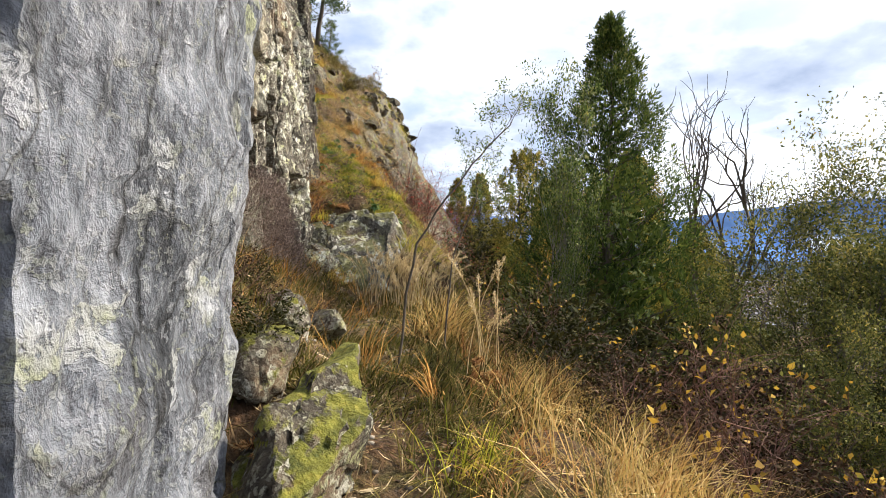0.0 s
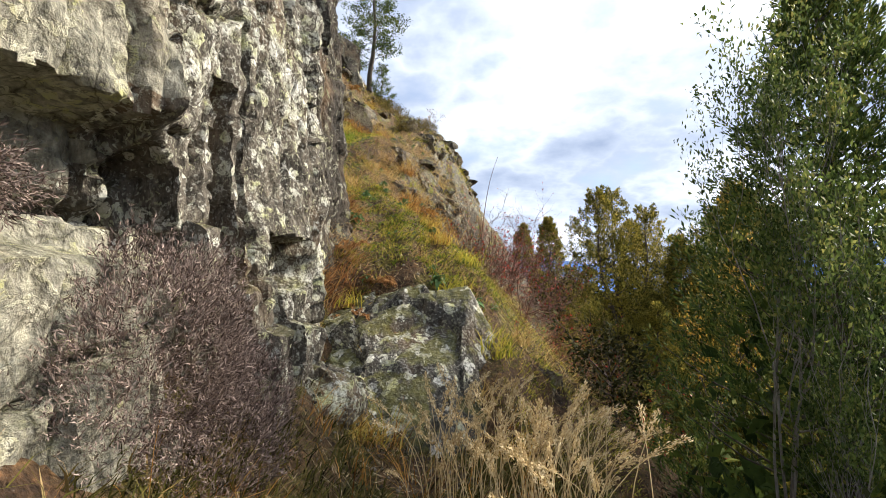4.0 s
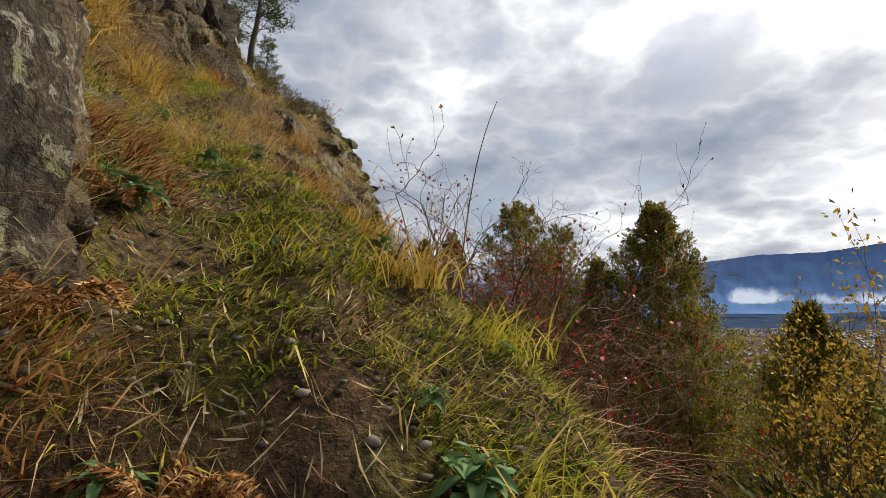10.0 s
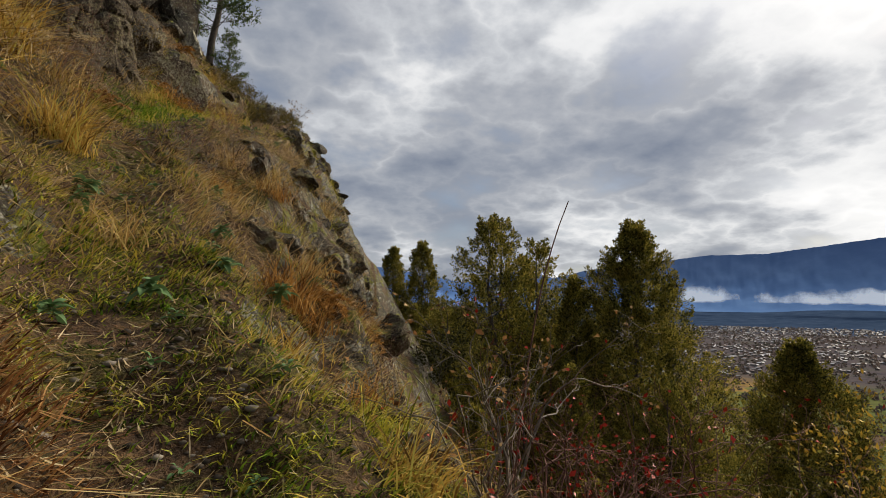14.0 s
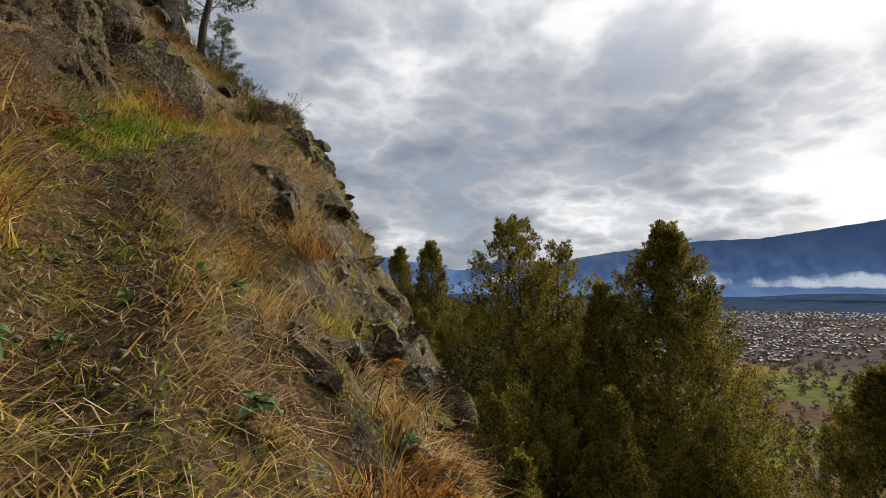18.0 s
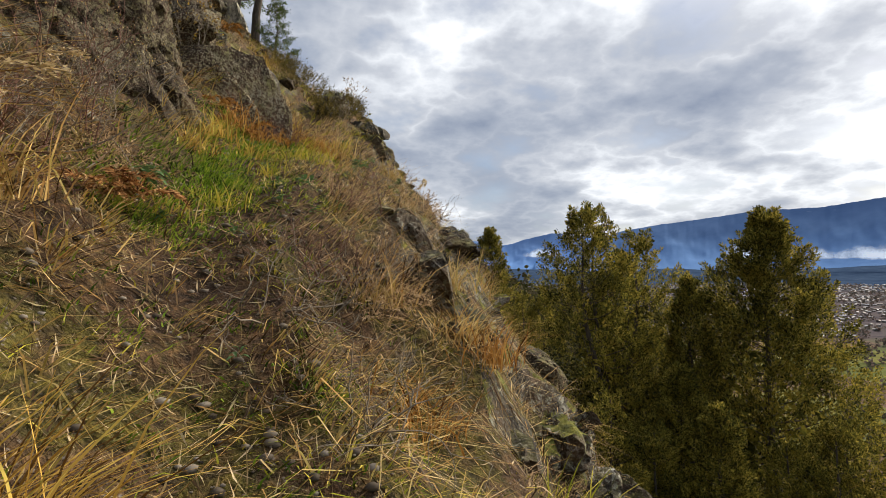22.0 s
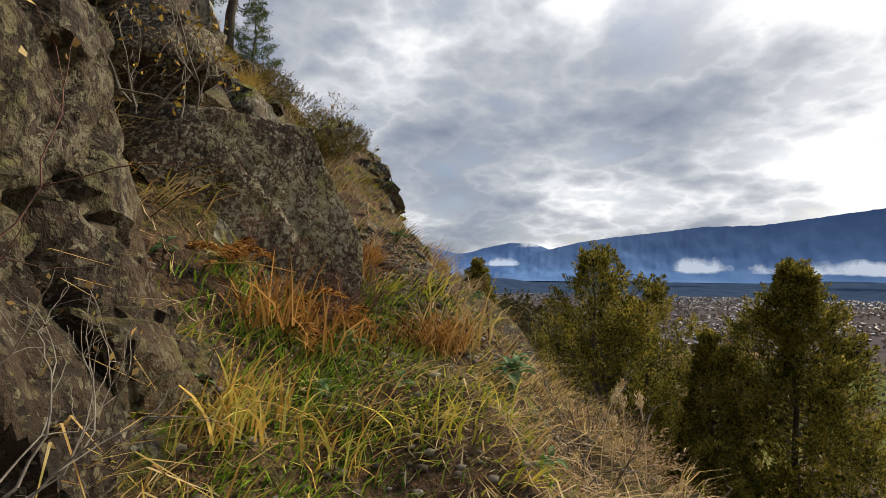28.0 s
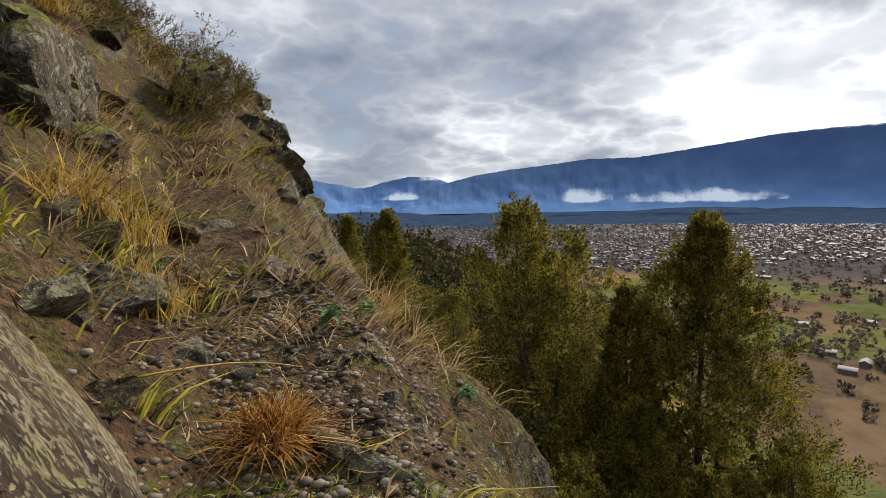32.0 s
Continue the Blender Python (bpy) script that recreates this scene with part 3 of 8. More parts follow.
def ground(x, y, rough=True):
    """Height of the ground."""
    x, y = np.atleast_1d(np.asarray(x, float)), np.atleast_1d(np.asarray(y, float))
    px, pz = path_at(y)
    d = x - px
    early = 1 - smooth01(y, 5.5, 8.5)
    s1 = 0.55 - 0.30 * early
    s2 = 1.08 - 0.50 * early + 0.6 * smooth01(y, 21, 27) + 0.8 * smooth01(y, 28, 36)
    wide = 14 / s2
    drop = s1 * np.clip(d - 0.3, 0, 0.75) + s2 * np.clip(d - 1.05, 0, wide) + 0.62 * np.clip(d - 1.05 - wide, 0, None)
    # along the middle of the walk an even slope runs down to a ragged brink, and breaks off there
    mid = smooth01(y, 10.0, 11.2) * (1 - smooth01(y, 26.0, 29.0))
    brink = np.interp(y, [10, 11, 12, 13.4, 15, 16.5, 17.3, 18.2, 20, 22, 25, 28], [2.0, 2.3, 2.1, 2.15, 2.35, 2.65, 2.55, 2.05, 1.35, 1.25, 1.1, 1.0])
    dr = d + (0.30 * fbm(xyz(x, y, 0) / 0.9, 3, 71) if rough else 0)
    even = 0.88 * np.clip(dr - 0.4, 0, 0.8) + 1.15 * np.clip(dr - 1.2, 0, brink - 1.2) + 3.4 * np.clip(dr - brink, 0, 1.4) + 1.15 * np.clip(dr - brink - 1.4, 0, 12) + 0.62 * np.clip(dr - brink - 13.4, 0, None)
    drop = drop * (1 - mid) + even * mid
    rise = 0.15 * np.clip(-d, 0, 0.35) + 0.95 * np.clip(-d - 0.35, 0, 7) + 1.15 * np.clip(-d - 7.35, 0, 12) + 0.55 * np.clip(-d - 19.35, 0, 130)
    rise = rise + 0.16 * smooth01(-d, 0.0, 0.4) * smooth01(y, 11, 12) * (1 - smooth01(y, 16.2, 17.0))
    rise = rise * (0.35 + 0.65 * smooth01(y, 1.7, 2.7))
    # a hollow in front of the rock that the path climbs over
    z = pz - drop + rise - 0.15 * np.exp(-((x + 1.2) / 0.5) ** 2 - ((y - 7.75) / 0.40) ** 2) + 0.35 * np.exp(-((x + 0.55) / 0.35) ** 2 - ((y - 8.1) / 0.5) ** 2)
    # a lower wooded shoulder farther along the hill
    crest = np.interp(x, [-60, -30, 24, 48, 82, 104, 125, 160, 230], [14, 9, 1.5, -1, -9, -20, -38, -75, -125])
    spur = crest - 0.40 * np.abs(y - 225) + 2.5 * fbm(xyz(x, y, 0) / 40, 3, 5)
    far = smooth01(y, 60, 120)
    z = np.where(y > 60, np.maximum(z, spur * far + z * (1 - far)), z)
    z = np.where(y > 420, np.minimum(z, 40 + 0 * z), z)
    floor = VALLEY_Z + 3 * fbm(xyz(x, y, 0) / 300, 3, 9)
    r = np.hypot(x, y)
    # low wooded hills on the far side of the valley
    floor = floor + smooth01(r, 2700, 4300) * (75 + 35 * fbm(xyz(x, y, 0) / 500, 4, 21))
    k = 6.0
    z = np.where(z - floor < 40, floor + np.log1p(np.exp(np.clip((z - floor) / k, -30, 30))) * k, z)
    if rough:
        near = np.exp(-(np.clip(np.hypot(x + 2, y - 12) - 26, 0, None) / 20) ** 2)
        p = xyz(x, y, 0)
        onpath = 1 - 0.6 * np.exp(-(d / 0.35) ** 2)
        crag = 1 - np.abs(2 * vnoise(p / 0.55, 61) - 1)
        crag2 = 1 - np.abs(2 * vnoise(p / 0.23, 62) - 1)
        rocky = smooth01(fbm(p / 1.6, 3, 63), -0.1, 0.25) * smooth01(np.abs(d), 0.5, 1.2)
        z = z + near * rocky * (0.20 * (crag - 0.5) + 0.08 * (crag2 - 0.5))
        flank = smooth01(d, 0.9, 2.2) * smooth01(y, 10.5, 12) * (1 - smooth01(y, 44, 52)) * (1 - smooth01(d, 9, 14))
        big_crag = 1 - np.abs(2 * vnoise(p / np.array([1.1, 1.7, 1]), 64) - 1)
        z = z + flank * (0.55 * (big_crag - 0.5) + 0.28 * (crag - 0.5))
        z = z + near * onpath * (0.16 * fbm(p / 0.9, 4, 2) + 0.05 * fbm(p / 0.16, 3, 3)) + (1 - near) * 0.8 * fbm(p / 6, 3, 4)
    return z


def steps(lo, hi, fine, growth, reach):
    """Coordinates, evenly fine between lo and hi and growing coarser out to -reach and reach."""
    a = list(np.arange(lo, hi + 1e-6, fine))
    s, q = fine, a[-1]
    while q < reach:
        s *= growth
        q += s
        a.append(q)
    s, q, b = fine, lo, []
    while q > -reach:
        s *= growth
        q -= s
        b.append(q)
    return np.array(b[::-1] + a)


gx, gy = steps(-6.0, 1.2, 0.08, 1.075, 4900), steps(1.0, 22.0, 0.085, 1.06, 4900)
GX, GY = np.meshgrid(gx, gy, indexing="ij")
GZ = ground(GX.ravel(), GY.ravel())
gf = grid_faces(len(gx), len(gy))
centre = xyz(GX.ravel(), GY.ravel(), GZ)[gf].mean(1)
rr = np.hypot(centre[:, 0], centre[:, 1] - 10)
slot = np.where(rr < 42, 0, np.where(centre[:, 2] > VALLEY_Z + 14, 1, 2))
slot = np.where(np.hypot(centre[:, 0], centre[:, 1]) > 1500, 2, slot)
# where it is too steep for soil the ground is bare rock
corner = xyz(GX.ravel(), GY.ravel(), GZ)[gf]
fn = np.cross(corner[:, 2] - corner[:, 0], corner[:, 3] - corner[:, 1])
steep = np.abs(fn[:, 2]) / (np.linalg.norm(fn, axis=1) + 1e-9)
slot = np.where((slot < 2) & (rr < 60) & (centre[:, 1] > 9.5) & (steep + 0.18 * fbm(centre / 0.7, 3, 66) < 0.56), 3, slot)
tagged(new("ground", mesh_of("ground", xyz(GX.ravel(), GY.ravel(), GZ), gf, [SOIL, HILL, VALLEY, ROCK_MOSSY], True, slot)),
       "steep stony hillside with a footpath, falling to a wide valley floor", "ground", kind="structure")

# ---------------------------------------------------------------- rock


def rock_sheet(name, plan, zbot, ztop, mat, seed, cell=(0.55, 0.55, 0.8), depth=0.30, lean=0.0, rough=0.10, step=0.05, back=3.0, bulge=0.0, dents=(), pick=None, blocks=False):
    """A standing rock face along a plan line (its open side to the right of the line), with a top that runs back into the hill."""
    plan = np.asarray(plan, float)
    seg = np.r_[0, np.cumsum(np.linalg.norm(np.diff(plan, axis=0), axis=1))]
    s = np.arange(0, seg[-1], step)
    c = np.stack([np.interp(s, seg, plan[:, 0]), np.interp(s, seg, plan[:, 1])], -1)
    zb = np.interp(s, seg, zbot)
    zt = np.interp(s, seg, ztop) + 0.35 * fbm(xyz(s / 0.8, 0 * s, 0), 4, seed + 3)
    k = np.ones(9) / 9
    cs = np.stack([np.convolve(np.pad(c[:, i], 4, "edge"), k, "valid") for i in (0, 1)], -1)
    tan = np.gradient(cs, axis=0)
    tan /= np.linalg.norm(tan, axis=1, keepdims=True) + 1e-9
    out = np.stack([tan[:, 1], -tan[:, 0]], -1)
    hmax = float(np.max(zt - zb))
    v = np.r_[np.linspace(0, 1, int(hmax / step)), 1 + np.linspace(0.02, 1, 26)]
    up = np.minimum(v, 1)
    over = np.clip(v - 1, 0, None)
    z = zb[:, None] + (zt - zb)[:, None] * up[None] + over[None] * 0.5 + 0.12 * np.sin(np.clip(v, 0.9, 1.1) * 31.4)[None] * 0
    off = -lean * (z - zb[:, None]) * (over[None] == 0) - lean * (zt - zb)[:, None] * (over[None] > 0) - back * over[None] ** 1.3 + bulge * np.sin(np.pi * up)[None]
    off = off - 0.35 * np.clip(v - 0.9, 0, 0.1)[None] * 10 * 0.5
    X = cs[:, 0, None] + out[:, 0, None] * off
    Y = cs[:, 1, None] + out[:, 1, None] * off
    p = xyz(X.ravel(), Y.ravel(), z.ravel())
    q = p + 0.13 * np.stack([fbm(p / 0.8, 3, seed + k) for k in (31, 32, 33)], -1)
    f1, f2, rid, o1 = worley(q / np.array(cell), seed)
    g1, g2, rid2, o2 = worley(q / (np.array(cell) * 0.34), seed + 50)

    if blocks:
        run = np.repeat(s, len(v)) + 0.07 * fbm(p / 0.5, 4, seed + 41)
        alt = z.ravel() + 0.12 * fbm(p / 0.4, 4, seed + 42)
        disp = rough * fbm(p / 0.35, 6, seed + 7, 0.62) + 0.35 * depth * fbm(p / 1.9, 2, seed + 8)
        for bw, bh, amp, sk, sd in ((0.95, 4.5, 1.0, 0.07, 1), (0.42, 2.1, 0.45, -0.12, 2), (0.16, 0.5, 0.13, 0.22, 3)):
            a = (run + sk * alt) / bw
            ia = np.floor(a)
            hh_ = hash3(ia.astype(int), np.full(len(ia), sd), np.zeros(len(ia), int), seed)
            bz = (alt - 0.3 * (run + sk * alt - (ia + 0.5) * bw)) / (bh * (0.6 + 0.8 * hh_)) + 9 * hh_
            ib = np.floor(bz)
            r1 = hash3(ia.astype(int), ib.astype(int), np.full(len(ia), sd), seed + 5)
            r2 = hash3(ia.astype(int), ib.astype(int), np.full(len(ia), sd), seed + 6)
            r3 = hash3(ia.astype(int), ib.astype(int), np.full(len(ia), sd), seed + 7)
            fa, fb = a - ia - 0.5, bz - ib - 0.5
            gap = np.minimum((0.5 - np.abs(fa)) * bw, (0.5 - np.abs(fb)) * bh)
            disp += depth * amp * ((r1 - 0.5) * 0.9 + (r2 - 0.5) * fa * 1.2 + (r3 - 0.5) * fb * 0.4) - depth * amp * 0.4 * np.exp(-(gap / 0.02) ** 2)

    def facet(r, o):
        return o[:, 0] * np.cos(40 * r) + o[:, 1] * np.sin(40 * r) + o[:, 2] * np.cos(71 * r)

    disp = disp if blocks else depth * (0.6 * (rid - 0.5) + 0.55 * facet(rid, o1)) - depth * 0.40 * np.exp(-((f2 - f1) / 0.045) ** 2) + depth * 0.30 * (0.5 * (rid2 - 0.5) + 0.6 * facet(rid2, o2)) - depth * 0.10 * np.exp(-((g2 - g1) / 0.06) ** 2) + rough * fbm(p / 0.5, 5, seed + 7, 0.6) + 0.8 * depth * fbm(p / 1.7, 2, seed + 8)
    for dy, dz, hy, hz, dd in dents:
        edge = 0.06 * fbm(p / 0.25, 3, seed + 9)
        k = smooth01(1.25 - np.maximum(np.abs(p[:, 1] - dy) / hy, np.abs(p[:, 2] - dz) / hz) + edge / min(hy, hz), 0, 0.16)
        disp = disp + dd * k
    n = np.stack([np.repeat(out[:, 0], len(v)), np.repeat(out[:, 1], len(v)), np.tile(np.where(over > 0, 1.2, 0.0), len(s))], -1)
    n /= np.linalg.norm(n, axis=1, keepdims=True)
    q = p + n * disp[:, None]
    f = grid_faces(len(s), len(v))
    me = mesh_of(name, q, f, mat, True, pick(q[f].mean(1)) if pick else None)
    me.set_sharp_from_angle(angle=radians(38))
    return me


def ball(sub):
    bm = bmesh.new()
    bmesh.ops.create_icosphere(bm, subdivisions=sub, radius=1.0)
    v = np.array([x.co[:] for x in bm.verts])
    f = np.array([[x.index for x in g.verts] for g in bm.faces])
    bm.free()
    return v, f


BALLS = {k: ball(k) for k in (1, 2, 3, 4, 5, 6)}


def rock_mesh(name, size, seed, mat, sub=4, cuts=14, chip=0.12, rough=0.05, near=(0.52, 0.85), planes=()):
    """An angular block: a ball cut by planes, chipped and roughened, sized in metres."""
    v, f = BALLS[sub]
    v = v.copy()
    rng = np.random.default_rng(seed)
    for k in range(cuts):
        n = rng.normal(size=3)
        n /= np.linalg.norm(n)
        dd = rng.uniform(*near)
        over = np.clip(v @ n - dd, 0, None)
        v -= over[:, None] * n * 0.96
    for n, dd in planes:
        n = np.array(n) / np.linalg.norm(n)
        v -= np.clip(v @ n - dd, 0, None)[:, None] * n * 0.97
    v = v * np.asarray(size)
    m = float(np.mean(size))
    nn = v / (np.linalg.norm(v, axis=1, keepdims=True) + 1e-9)
    f1, f2, rid, o1 = worley(v / (0.5 * m) + seed, seed)
    tiltv = o1[:, 0] * np.cos(40 * rid) + o1[:, 1] * np.sin(40 * rid) + o1[:, 2] * np.cos(71 * rid)
    v = v + nn * ((0.6 * (rid - 0.5) + 0.6 * tiltv) * chip * m - chip * 0.35 * m * np.exp(-((f2 - f1) / 0.05) ** 2))[:, None]
    v = v + nn * (rough * m * fbm(v / (0.5 * m) + seed, 5, seed, 0.62))[:, None]
    me = mesh_of(name, v, f, mat)
    me.set_sharp_from_angle(angle=radians(32))
    return me


def rock(name, at, size, rot, seed, mat, label, sub=4, group="", **kw):
    me = rock_mesh(name, size, seed, mat, sub, **kw)
    ob = new(name, me)
    ob.matrix_basis = pose(*at, *rot)
    return tagged(ob, label, "rock", group)


tagged(new("cliff_slab", rock_sheet("cliff_slab", [(-0.66, -3.0), (-0.76, -1.0), (-0.88, 0.5), (-0.80, 1.2), (-0.76, 1.80), (-0.95, 2.15), (-1.8, 2.4), (-3.4, 2.7)],
       [-1.4, -0.9, -0.3, 0.1, 0.1, 0.3, 1.0, 1.5], [5.5, 5.4, 5.2, 5.0, 4.9, 4.9, 5.0, 5.0], ROCK_GREY, 11, (0.22, 0.5, 1.6), 0.13, -0.05, 0.08, 0.042, 3.0, blocks=True, dents=((0.75, 1.9, 0.03, 0.5, -0.07), (0.62, 2.3, 0.05, 0.35, -0.06)))),
       "tall pale grey rock slab with dark vertical streaks", "rock", kind="structure")
tagged(new("cliff_wall", rock_sheet("cliff_wall", [(-3.4, 2.2), (-2.6, 3.2), (-2.3, 4.3), (-2.2, 5.4), (-1.98, 6.5), (-1.93, 7.1), (-2.15, 7.6), (-2.5, 8.5), (-2.46, 9.25), (-2.75, 9.75), (-3.4, 10.4), (-4.2, 11.0), (-5.5, 12.0)],
       [0.6, 0.3, 0.3, 0.4, 0.6, 0.9, 1.3, 2.1, 2.4, 2.8, 3.3, 3.9, 5.0], [5.6, 5.4, 5.3, 5.2, 5.0, 4.8, 4.9, 5.9, 6.6, 7.0, 7.2, 7.4, 7.6], [ROCK_CLIFF, ROCK_PALE, ROCK_DARK], 23, (0.5, 0.5, 1.5), 0.24, 0.03, 0.10, 0.032, 3.0, blocks=True,
       dents=((4.7, 2.62, 0.85, 0.22, -0.42), (4.75, 1.5, 0.75, 0.62, 0.26), (6.95, 2.25, 0.30, 0.17, -0.28), (6.75, 1.85, 0.05, 0.3, -0.2), (6.2, 2.6, 0.06, 0.6, -0.2), (5.75, 2.3, 0.10, 0.35, -0.3), (6.8, 1.45, 0.4, 0.3, 0.16), (5.0, 3.3, 0.6, 0.7, 0.15)),
       pick=lambda c: ((c[:, 1] + 0.7 * fbm(c / 0.7, 4, 77) < 5.5) & (c[:, 2] + 0.6 * fbm(c / 0.5, 3, 78) > 0.4)).astype(int) + 2 * (c[:, 1] + 0.5 * fbm(c / 0.5, 3, 79) > 8.2))),
       "weathered cliff of brown and pale rock spotted with white lichen", "cliff", kind="structure")
tagged(new("rock_wall", rock_sheet("rock_wall", [(-6.6, 14.7), (-5.5, 14.9), (-5.0, 15.3), (-4.68, 15.75), (-4.68, 16.2), (-4.80, 16.6), (-5.1, 16.85), (-5.9, 17.1)],
       [6.4, 5.9, 5.6, 5.7, 5.8, 6.0, 6.1, 6.3], [7.3, 7.4, 7.8, 8.1, 8.1, 7.9, 7.8, 8.0], ROCK_BOULDER, 37, (0.5, 0.5, 0.55), 0.13, 0.22, 0.09, 0.03, 2.0)),
       "dark lichen-spotted rock face beside the footpath", "rock", kind="structure")



def slab_mesh(name, mat, seed):
    """A leaning rock slab: its face climbs with y, its open end breaks off to the right."""
    sx, sy = np.arange(-2.35, -0.20, 0.028), np.arange(6.75, 9.1, 0.028)
    X, Y = [q.ravel() for q in np.meshgrid(sx, sy, indexing="ij")]
    p = xyz(X, Y, 0)
    z = np.minimum(1.46 + 0.88 * (Y - 7.94), 2.0 + 0.25 * (Y - 8.5))
    f1, f2, rid, off = worley(p / np.array([0.55, 0.42, 1.0]) + 0.3 * np.stack([fbm(p / 0.4, 3, seed + k) for k in (1, 2, 3)], -1), seed)
    z = z + 0.10 * (rid - 0.5) + 0.10 * (off[:, 0] * np.cos(40 * rid) + off[:, 1] * np.sin(40 * rid)) - 0.04 * np.exp(-((f2 - f1) / 0.05) ** 2)
    z = z + 0.07 * fbm(p / 0.5, 5, seed + 4, 0.6)
    edge = np.interp(Y, [6.75, 7.3, 7.9, 8.4, 9.1], [-1.25, -1.05, -0.95, -0.88, -0.95]) + 0.10 * fbm(p / 0.3, 3, seed + 5)
    z = z - 1.9 * np.clip(X - edge, 0, 0.30) - 1.3 * np.clip(X - edge - 0.3, 0, None)
    z = z - 0.5 * smooth01(Y, 8.75, 9.05)
    me = mesh_of(name, xyz(X, Y, z), grid_faces(len(sx), len(sy)), mat)
    me.set_sharp_from_angle(angle=radians(40))
    return me


tagged(new("path_rock", slab_mesh("path_rock", ROCK_FACE, 57)), "dark mossy rock slab with round white lichen patches under the footpath", "rock", kind="structure")

